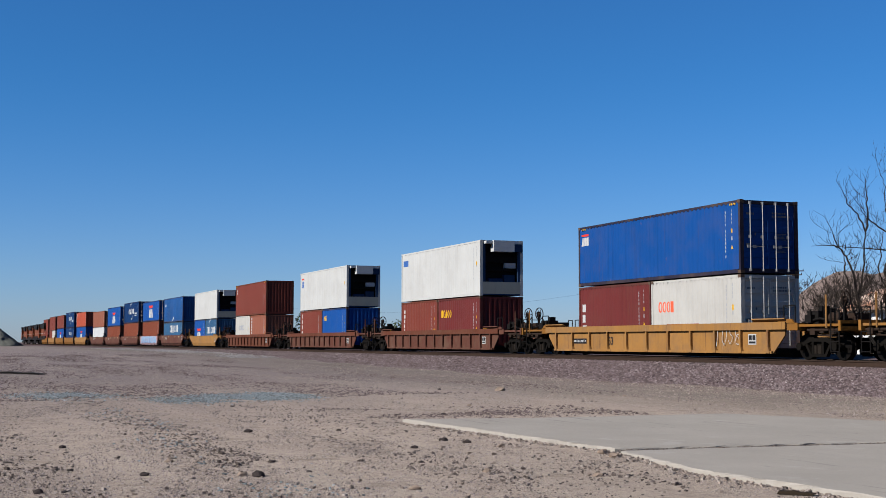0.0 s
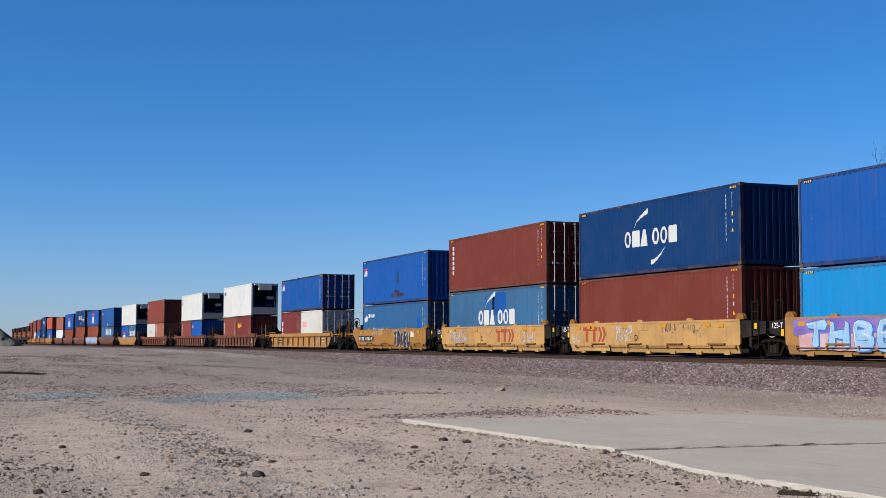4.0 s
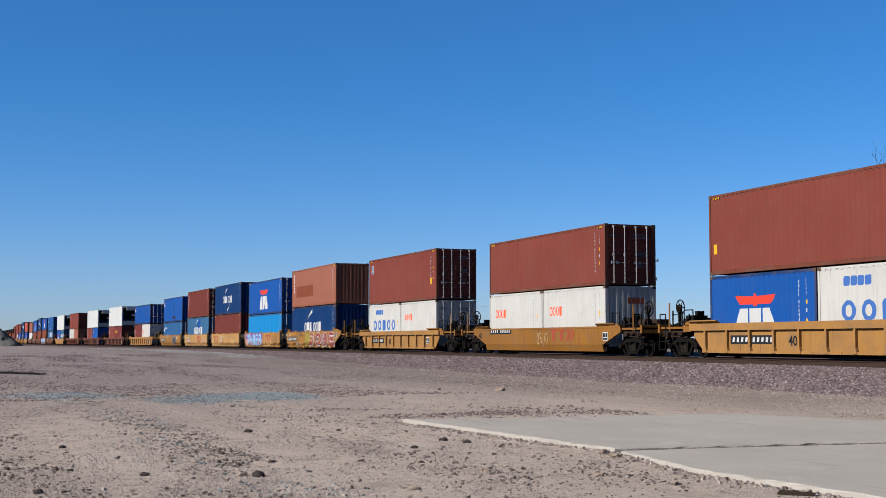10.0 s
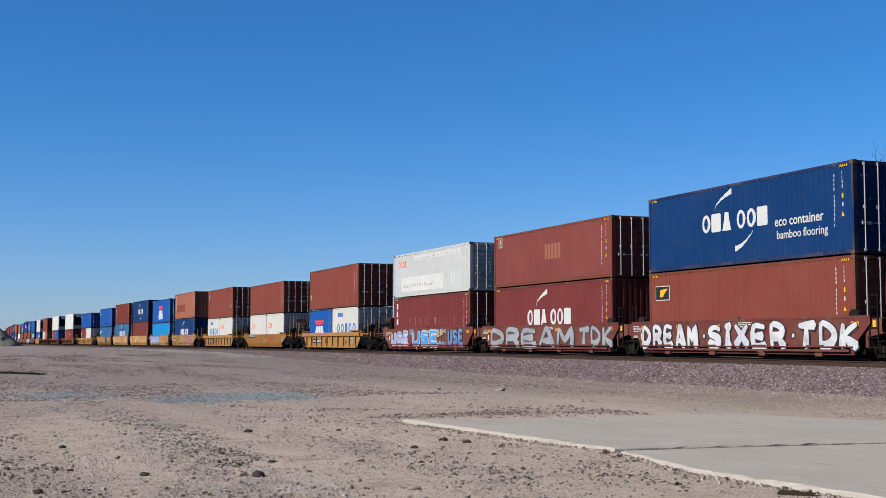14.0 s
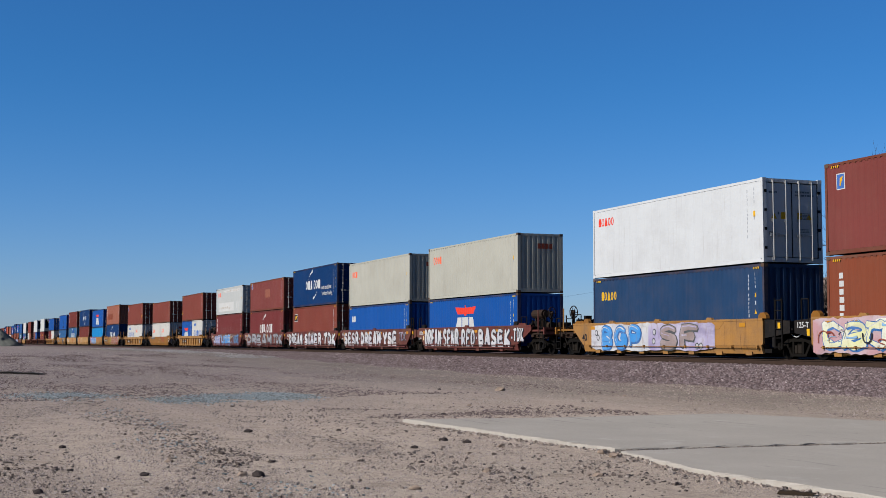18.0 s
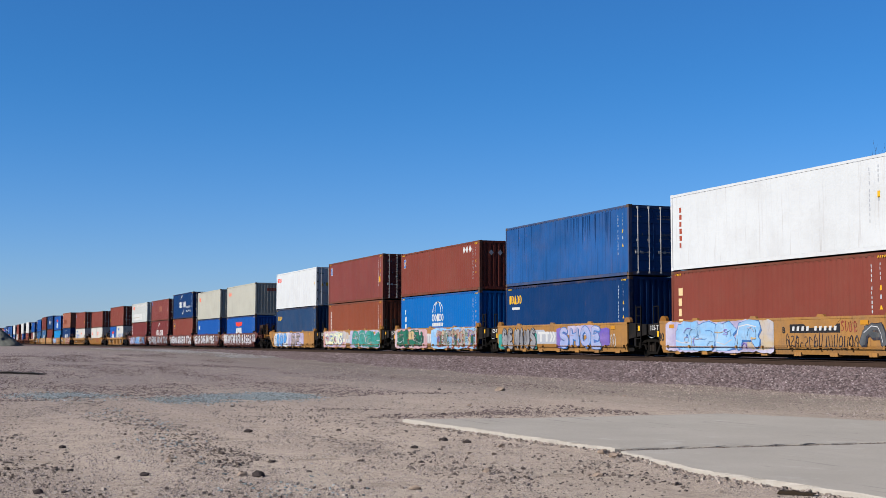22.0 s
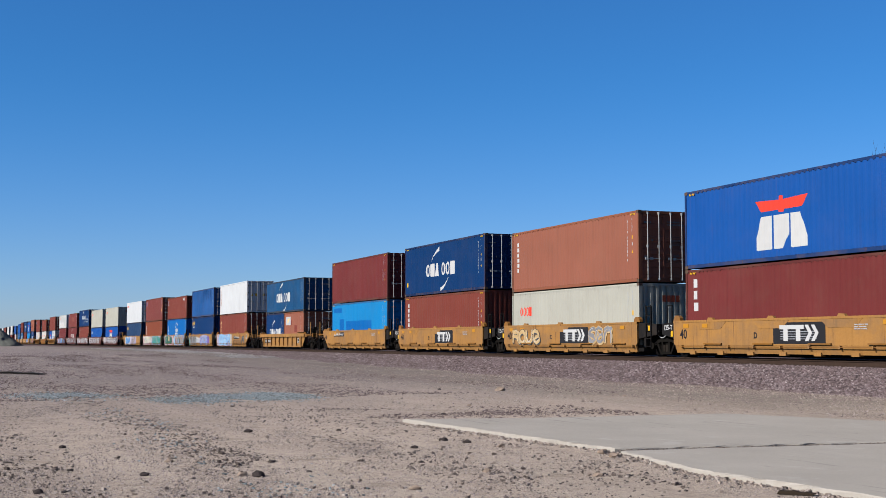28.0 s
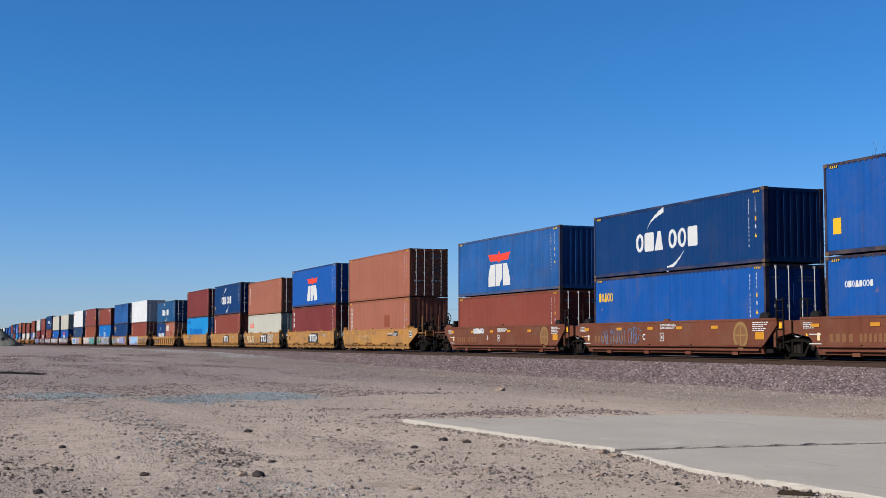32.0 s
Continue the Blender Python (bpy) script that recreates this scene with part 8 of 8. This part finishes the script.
for _ in range(7500):                     # windrows between the wheel tracks
    d = 10.5 / (1 - rnd.random() * 0.76)
    row = rnd.choice((0.9, 3.3, 3.3, 5.6, 6.9))
    x, y = -d, rnd.gauss(row, 0.38)
    if on_slab(x, y) or noise.noise(Vector((x * 0.35, y * 0.7, 11))) + rnd.uniform(-0.5, 0.3) < 0:
        continue
    r = 0.006 + 0.012 * rnd.random() ** 2 + (0.022 * rnd.random() ** 2 if rnd.random() < 0.10 else 0) + 0.00022 * d
    spots.append((x, y, ground_z(x, y) + r * 0.2, r))
stones("dark_gravel", spots, CLODS, "dark brown and slate stones in loose rows on the dirt", 14)


def rock(x, y, r, mat, seed):
    rr = random.Random(seed)
    bm = B()
    bmesh.ops.create_icosphere(bm, subdivisions=2, radius=1.0)
    off = Vector((seed * 3.1, 0, 0))
    for vtx in bm.verts:
        k = 1 + 0.45 * noise.noise(vtx.co * 1.3 + off) + 0.18 * noise.noise(vtx.co * 3.1 + off)
        vtx.co = Vector((vtx.co.x * r * 1.2 * k, vtx.co.y * r * k, vtx.co.z * r * 0.62 * k))
    ob = part("rock", bm, mat)
    ob.matrix_basis = pose(x, y, ground_z(x, y) + r * 0.22, 0, 0, rr.uniform(0, 360))
    tagged(ob, "rough dark stone lying on the dirt" if mat is STONE["dark"] else "dusty brown stone lying on the dirt", "rock", "loose rocks")


for i, (x, y, r, m) in enumerate([(-35.2, 15.6, 0.14, "dirt"), (-36.6, 14.2, 0.05, "dark"), (-13.8, 3.25, 0.072, "dark"), (-13.95, 3.1, 0.05, "dirt"), (-17.6, 6.9, 0.06, "dark"),
        (-17.2, 7.1, 0.05, "dark"), (-16.2, 7.2, 0.055, "dirt"), (-14.8, 8.02, 0.07, "dirt"), (-14.3, 7.9, 0.06, "dirt"), (-16.4, 6.0, 0.05, "dark"), (-14.3, 2.1, 0.05, "dark"),
        (-12.9, 0.9, 0.05, "dark"), (-15.7, 2.6, 0.05, "dirt"), (-20.3, 4.6, 0.06, "dark"), (-24.0, 9.4, 0.045, "dark"), (-27.0, 11.2, 0.05, "dirt"), (-13.0, 5.6, 0.045, "dirt"), (-12.5, 6.7, 0.05, "dirt"), (-30.2, 17.0, 0.05, "dirt"), (-12.0, 4.4, 0.05, "dirt"), (-18.6, 1.6, 0.05, "dark")]):
    rock(x, y, r, STONE[m], i)
for i, (x, y, r) in enumerate([(-17.5, 13.0, 0.03), (-17.9, 13.3, 0.03), (-16.9, 12.5, 0.045), (-16.6, 13.6, 0.04), (-18.6, 10.2, 0.04), (-16.3, 10.0, 0.03), (-14.2, 9.3, 0.025), (-11.6, 8.6, 0.02), (-19.0, 14.0, 0.03), (-17.2, 14.6, 0.035), (-13.2, 11.2, 0.03), (-12.6, 11.6, 0.025), (-13.0, 12.1, 0.045), (-12.0, 12.4, 0.03), (-11.4, 11.0, 0.025), (-14.1, 12.6, 0.03), (-15.8, 11.5, 0.025), (-10.6, 10.4, 0.03), (-13.9, 13.8, 0.035), (-12.2, 9.2, 0.02)]):
    rock(x, y, r * 1.25, STONE["dirt"], 50 + i)

# a low black bar stands in for a thin shadow across the far dirt
beam = tagged(part("timber_beam", slab_xz(B(), [(-2.6, 0.0), (2.2, 0.0), (2.1, 0.05), (1.3, 0.09), (0.6, 0.07), (-0.2, 0.11), (-1.1, 0.08), (-1.9, 0.12), (-2.6, 0.10)], -0.13, 0.13), GRIME), "black strip standing in for a shadow on the far dirt", "timber")
beam.matrix_basis = pose(-60.4, 3.0, ground_z(-60.4, 3.0) - 0.01, 0, 0, 32)

# ======== what stands behind the line ========
WOOD = plain("grey_pole_wood", (0.0451, 0.0328, 0.0246), 0.9, 0, 0.5, 5.0)
BARK = plain("dry_bark", (0.02624, 0.02132, 0.01804), 0.95, 0, 0.5, 9.0)
TIN = Nodes("rusty_tin_roof", 0.6, 0.2)
_r = TIN.noise(TIN.scaled(2.2, 0.25, 0.25), 1.0, 6, 0.7, 0.40, 0.60)
TIN.colour(TIN.mix(_r, (0.46, 0.36, 0.29), (0.20, 0.075, 0.032)))
TIN = TIN.mat
PLASTER = plain("white_plaster", (0.4854, 0.4789, 0.4592), 0.8, 0, 0.2, 1.5, 0.85)
GLASS_DARK = plain("dark_window", (0.01968, 0.02296, 0.02624), 0.15)
HILL = Nodes("bare_rocky_hill", 0.95)
_p = HILL.noise(HILL.scaled(0.00984, 0.00984, 0.0246), 1.0, 8, 0.65)
_q = HILL.noise(HILL.scaled(0.0656, 0.0656, 0.0656), 1.0, 6, 0.7)
HILL.colour(HILL.mix(HILL.mul(_q, 0.35), HILL.mix(_p, (0.1025, 0.07544, 0.0656), (0.1353, 0.105, 0.09184)), (0.0656, 0.05412, 0.04756)))
HILL.bump(_q, 0.5, 2.0)
HILL = HILL.mat


def bearing(px_deg):
    """The level direction that lies so many degrees to the right of the camera's heading."""
    a = YAW - radians(px_deg)
    return Vector((-math.sin(a), math.cos(a), 0))


def utility_pole(x, y, high, arms, label, transformer=False):
    p = tagged(new("utility_pole"), label, "utility pole", "utility poles")
    p.matrix_basis = pose(x, y, ground_z(x, y), 0, 0, 55)
    part("pole", rod(B(), (0, 0, -0.3), (0, 0, high), 0.16, 0.11, 10), WOOD, p)
    ins = mesh_of("insulator", lambda: rod(B(), (0, 0, 0), (0, 0, 0.22), 0.06, 0.04, 6))
    for z, w in arms:
        arm = part("crossarm", box(rod(rod(B(), (-w * 0.55, 0.12, z), (0, 0.08, z - 0.6), 0.025), (w * 0.55, 0.12, z), (0, 0.08, z - 0.6), 0.025), -w, w, 0.08, 0.20, z - 0.06, z + 0.06), WOOD, p)
        for u in (-0.92, -0.45, 0.45, 0.92):
            part("insulator", ins, GRIME, arm, at=pose(u * w, 0.14, z + 0.06))
    if transformer:
        part("transformer", rod(rod(B(), (0.42, 0.1, high - 3.8), (0.42, 0.1, high - 2.9), 0.26, n=12), (0.42, 0.1, high - 2.9), (0.42, 0.1, high - 2.7), 0.08), STEEL, p, "grey drum transformer")
    return p


utility_pole(-120.6, 71.1, 10.5, ((9.75, 1.05), (7.7, 0.9)), "tall wooden utility pole with two crossarms and a transformer", True)
utility_pole(-136.2, 101.7, 10.4, ((10.1, 1.2), (9.6, 0.95)), "wooden utility pole with a double crossarm")
utility_pole(-640.0, 22.0, 9.5, ((9.2, 1.2),), "distant wooden utility pole")


def wire(a, b, sag):
    a, b = Vector(a), Vector(b)
    bm = B()
    last = a
    for i in range(1, 13):
        u = i / 12
        q = a.lerp(b, u) - Vector((0, 0, sag * 4 * u * (1 - u)))
        rod(bm, last, q, 0.007, n=4)
        last = q
    tagged(part("power_line", bm, GRIME), "thin dark overhead power line", "power line", "power lines")


wire((-120.6, 71.1, 7.9), (-230, 60, 7.7), 1.8)


def bare_tree(x, y, high, seed, label, spread=0.55, trunks=1, levels=5, thick=0.16):
    """A leafless tree: forking limbs down to fine twigs."""
    rr = random.Random(seed)
    t = tagged(new("bare_tree"), label, "tree", "bare trees")
    t.matrix_basis = pose(x, y, ground_z(x, y))
    trunk, limbs = B(), B()

    def grow(bm, p, d, length, r, level):
        n = 3
        for i in range(n):
            q = p + d * (length / n)
            r2 = r * 0.86
            rod(bm, p, q, r, r2, 6 if level < 2 else 4)
            p, r = q, r2
            d = (d + Vector((rr.uniform(-0.2, 0.2), rr.uniform(-0.2, 0.2), rr.uniform(-0.05, 0.16)))).normalized()
        if level >= levels:
            return
        for k in range(rr.choice((2, 2, 3))):
            side = Vector((rr.uniform(-1, 1), rr.uniform(-1, 1), rr.uniform(-0.15, 0.7))).normalized()
            nd = (d * (1 - spread) + side * spread).normalized()
            grow(limbs, p, nd, length * rr.uniform(0.62, 0.88), max(0.008, r * 0.68), level + 1)

    for k in range(trunks):
        d = Vector((rr.uniform(-0.25, 0.25), rr.uniform(-0.25, 0.25), 1)).normalized() if trunks > 1 else Vector((rr.uniform(-0.1, 0.1), rr.uniform(-0.1, 0.1), 1)).normalized()
        grow(trunk, Vector((rr.uniform(-0.15, 0.15) * trunks, rr.uniform(-0.15, 0.15) * trunks, -0.1)), d, high * 0.26, thick, 0)
        part("trunk", trunk, BARK, t)
        trunk = B()
    part("crown", limbs, BARK, t)


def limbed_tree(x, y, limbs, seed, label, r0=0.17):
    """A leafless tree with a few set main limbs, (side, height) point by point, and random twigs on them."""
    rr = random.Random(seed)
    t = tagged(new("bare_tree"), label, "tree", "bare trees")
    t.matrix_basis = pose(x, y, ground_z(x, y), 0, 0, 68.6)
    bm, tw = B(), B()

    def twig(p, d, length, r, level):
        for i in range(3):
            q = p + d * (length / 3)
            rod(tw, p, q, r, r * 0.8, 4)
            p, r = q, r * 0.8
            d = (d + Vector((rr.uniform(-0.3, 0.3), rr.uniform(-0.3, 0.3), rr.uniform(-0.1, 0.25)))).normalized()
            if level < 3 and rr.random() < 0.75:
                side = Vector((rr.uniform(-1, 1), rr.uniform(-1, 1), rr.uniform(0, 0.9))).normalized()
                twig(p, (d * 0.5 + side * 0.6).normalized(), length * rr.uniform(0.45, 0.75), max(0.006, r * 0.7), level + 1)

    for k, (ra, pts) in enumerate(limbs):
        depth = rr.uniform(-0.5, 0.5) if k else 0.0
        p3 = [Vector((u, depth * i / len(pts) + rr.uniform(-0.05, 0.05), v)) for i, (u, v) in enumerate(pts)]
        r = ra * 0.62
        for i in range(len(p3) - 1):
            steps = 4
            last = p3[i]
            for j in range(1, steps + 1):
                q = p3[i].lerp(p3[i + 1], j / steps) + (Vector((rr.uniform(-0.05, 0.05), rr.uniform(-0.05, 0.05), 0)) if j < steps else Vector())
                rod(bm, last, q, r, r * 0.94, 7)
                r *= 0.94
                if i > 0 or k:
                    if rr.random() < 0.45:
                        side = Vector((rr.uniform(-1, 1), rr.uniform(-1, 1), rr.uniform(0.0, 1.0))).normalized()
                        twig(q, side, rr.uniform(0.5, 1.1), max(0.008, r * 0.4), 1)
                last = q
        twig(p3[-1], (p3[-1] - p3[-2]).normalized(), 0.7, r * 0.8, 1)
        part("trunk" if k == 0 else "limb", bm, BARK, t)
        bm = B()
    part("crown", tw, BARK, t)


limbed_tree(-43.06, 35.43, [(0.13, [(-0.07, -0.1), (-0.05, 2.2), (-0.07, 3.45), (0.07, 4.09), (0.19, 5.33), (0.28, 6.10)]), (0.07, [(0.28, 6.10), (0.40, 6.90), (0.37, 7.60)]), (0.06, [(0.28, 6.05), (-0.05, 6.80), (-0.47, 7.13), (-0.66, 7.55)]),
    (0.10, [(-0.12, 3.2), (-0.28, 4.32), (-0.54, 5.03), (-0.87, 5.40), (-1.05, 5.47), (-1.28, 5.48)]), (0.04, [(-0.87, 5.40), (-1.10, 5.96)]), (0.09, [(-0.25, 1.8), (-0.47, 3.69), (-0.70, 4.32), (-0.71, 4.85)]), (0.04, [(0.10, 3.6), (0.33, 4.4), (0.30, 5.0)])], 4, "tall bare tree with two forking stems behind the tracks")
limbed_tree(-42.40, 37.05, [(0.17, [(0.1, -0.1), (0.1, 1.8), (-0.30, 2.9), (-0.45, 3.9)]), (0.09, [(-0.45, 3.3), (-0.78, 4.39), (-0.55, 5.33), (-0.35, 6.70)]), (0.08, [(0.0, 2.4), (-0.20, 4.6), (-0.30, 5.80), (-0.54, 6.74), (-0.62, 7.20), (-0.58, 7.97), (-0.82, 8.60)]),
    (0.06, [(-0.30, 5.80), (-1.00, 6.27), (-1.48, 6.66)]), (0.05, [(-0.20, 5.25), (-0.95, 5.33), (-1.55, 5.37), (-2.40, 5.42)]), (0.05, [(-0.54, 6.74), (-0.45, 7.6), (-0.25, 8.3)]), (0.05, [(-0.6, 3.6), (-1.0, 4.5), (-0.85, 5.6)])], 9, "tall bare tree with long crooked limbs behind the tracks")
for k, (x, y, hh) in enumerate([(-43.95, 34.7, 4.0), (-43.8, 35.1, 4.8), (-44.0, 35.6, 5.0), (-43.4, 35.2, 5.0), (-43.7, 35.7, 4.8)]):
    bare_tree(x, y, hh, 30 + k, "low bare thicket tree with a tangle of thin twigs", 0.46, 3, 6, 0.034)


def leafy_bush(x, y, w, high, seed, colour):
    rr = random.Random(seed)
    t = tagged(new("bush"), "distant dusty green bush", "bush", "distant bushes")
    t.matrix_basis = pose(x, y, ground_z(x, y))
    part("stem", rod(rod(B(), (0, 0, -0.1), (0.1, 0, high * 0.5), 0.12, 0.06), (0, 0, high * 0.2), (-0.5, 0.2, high * 0.6), 0.08, 0.03), BARK, t)
    bm = B()
    for _ in range(420):
        a, b, k = rr.uniform(0, 6.28), rr.uniform(-0.2, 1), rr.random() ** 0.4
        lump = 1 + 0.3 * math.sin(3 * a + seed)
        p = Vector((math.cos(a) * w * k * lump * math.sqrt(max(0.05, 1 - b * b)), math.sin(a) * w * k * math.sqrt(max(0.05, 1 - b * b)), high * (0.5 + 0.5 * b * k)))
        s = rr.uniform(0.12, 0.3) * w * 0.35
        u, vv = Vector((rr.uniform(-1, 1), rr.uniform(-1, 1), rr.uniform(-1, 1))).normalized() * s, Vector((rr.uniform(-1, 1), rr.uniform(-1, 1), rr.uniform(-1, 1))).normalized() * s
        bm.faces.new([bm.verts.new(p + q) for q in (u, vv, -u, -vv)])
    part("crown", bm, colour, t)


LEAF = plain("dusty_green_leaves", (0.06, 0.076, 0.036), 0.8, 0, 0.6, 3.0)
for i, (x, y, w, hh) in enumerate([(-190, 52, 2.0, 6.2), (-150, 53, 1.6, 3.9), (-142, 54, 1.4, 3.2), (-118, 68, 1.3, 3.0), (-121, 73, 1.5, 3.4), (-126, 72, 1.2, 2.8)]):
    leafy_bush(x, y, w, hh, i, LEAF)

# the low white house with a rusty roof
house = tagged(new("house"), "low white house with a hipped rusty tin roof", "house")
house.matrix_basis = pose(-48.60, 40.58, ground_z(-49, 40), 0, 0, 68.6)
part("wall", box(B(), 0.45, 14, 0.45, 5.6, -0.2, 3.05), PLASTER, house)
bm = B()
q = [bm.verts.new(c) for c in ((0, 0, 3.10), (14.5, 0, 3.10), (14.5, 6, 3.10), (0, 6, 3.10), (1.15, 2.4, 4.05), (12.9, 2.4, 4.05), (0, 0, 3.0), (14.5, 0, 3.0), (14.5, 6, 3.0), (0, 6, 3.0))]
for fc in ((0, 1, 5, 4), (1, 2, 5), (2, 3, 4, 5), (3, 0, 4), (0, 6, 7, 1), (1, 7, 8, 2), (2, 8, 9, 3), (3, 9, 6, 0), (9, 8, 7, 6)):
    bm.faces.new([q[i] for i in fc])
roof = part("roof", bm, TIN, house, "rust-stained pale tin roof")
seam = mesh_of("roof_seam", lambda: beam_yz(B(), [(0.0, 3.10), (2.2, 3.97), (2.2, 4.0), (0.0, 3.135)], -0.02, 0.02))
for i in range(18):
    part("roof_seam", seam, TIN, roof, at=pose(2.0 + i * 0.62, 0, 0))
for xx in (1.3, 3.6, 6.4):
    w = part("window", box(B(), xx, xx + 0.9, 0.41, 0.47, 1.5, 2.6), GLASS_DARK, house)
    for z in (1.43, 2.61):
        part("window_frame", box(B(), xx - 0.06, xx + 0.96, 0.39, 0.44, z, z + 0.06), PLASTER, w)
part("stove_pipe", rod(B(), (4.0, 2.2, 3.6), (4.0, 2.2, 4.8), 0.05), GRIME, house)
rail_post = mesh_of("fence_post", lambda: rod(B(), (0, 0, -0.2), (0, 0, 2.0), 0.06, n=6))
fence = tagged(new("fence"), "line of thin dark posts behind the tracks", "fence")
for i in range(16):
    x = -70 + 2.4 * i
    y = 38.6 - 0.02 * i
    part("post", rail_post, WOOD, fence, at=pose(x, y, ground_z(x, y) - 0.05))
for z in (0.7, 1.3):
    part("rail", rod(B(), (-70.0, 38.6, z + rise(-70)), (-34.0, 38.3, z), 0.02, n=5), GRIME, fence)


def hills(name, centre, peaks, nx, ny, lx, ly, label):
    """A ridge: a grid raised by a few broad peaks and noise."""
    cx, cy = centre

    def height(x, y):
        h = 0.0
        for px, py, ph, pr in peaks:
            d2 = ((x - px) ** 2 + (y - py) ** 2) / (pr * pr)
            h = max(h, ph * math.exp(-d2))
        n = noise.fractal(Vector((x * 0.012, y * 0.012, 0)), 1.0, 2.0, 6)
        e = min(1.0, max(0.0, 1.15 - max(abs(x - cx) / lx, abs(y - cy) / ly) * 1.15) * 4)
        return -1.5 + e * h * (1 + 0.10 * n)

    v, f = sheet([cx - lx + 2 * lx * i / nx for i in range(nx + 1)], [cy - ly + 2 * ly * i / ny for i in range(ny + 1)], height)
    return tagged(raw(name, v, f, HILL), label, "hill", kind="structure")


def abeam(ahead, right):
    """The spot so far ahead of the camera's heading and so far to its right."""
    return bearing(0) * ahead + bearing(90) * right


pk = [(*abeam(d, u).xy, h, r) for d, u, h, r in ((640, 205, 41.5, 41), (635, 166, 17, 36), (650, 240, 43, 64), (690, 300, 50, 92), (720, 390, 58, 120))]
hills("hill", abeam(680, 280).xy, pk, 110, 110, 420, 420, "bare brown rocky desert hill")

# the spoil heap beside the line
bm = B()
rr = random.Random(77)
rows = []
for j in range(37):
    row = []
    for i in range(96):
        a = 2 * math.pi * i / 96
        u = j / 36
        r = (1 - u) * (1 + 0.12 * noise.noise(Vector((math.cos(a) * 2, math.sin(a) * 2, j * 0.1))))
        row.append(bm.verts.new((math.cos(a) * r * 19, math.sin(a) * r * 6.6, 4.9 * u ** 1.05 - 0.5 + 0.10 * noise.noise(Vector((math.cos(a) * 7, math.sin(a) * 7, j * 0.3))))))
    rows.append(row)
for j in range(36):
    for i in range(96):
        bm.faces.new((rows[j][i], rows[j][(i + 1) % 96], rows[j + 1][(i + 1) % 96], rows[j + 1][i]))
heap = tagged(part("dirt_mound", bm, DARKGREY), "dark grey-green heap of gravel beside the line", "gravel heap")
for p in heap.data.polygons:
    p.use_smooth = True
heap.matrix_basis = pose(-322, 12.6, ground_z(-322, 9), 0, 0, -4)


# ======== the train runs ========
def motions():
    times = [2.0 * i for i in range(17)]
    for ob, xc, z in TRAIN:
        walk(ob, [(t, on_track(xc - run(t), z)) for t in times])
    # the wheels roll; wheels at the same place on their trucks share one set of keys
    turning = {}
    for w in WHEELS:
        at = w.matrix_basis.translation.copy()
        key = round(at.x, 2)
        if key not in turning:
            walk(w, [(i / FPS, Matrix.Translation(at) @ Matrix.Rotation(-run(i / FPS) / 0.42, 4, "Y")) for i in range(32 * FPS + 1)])
            turning[key] = w.animation_data
        else:
            w.rotation_mode = "QUATERNION"
            keys = w.animation_data_create()
            keys.action = turning[key].action
            keys.action_slot = turning[key].action_slot


consist()
motions()
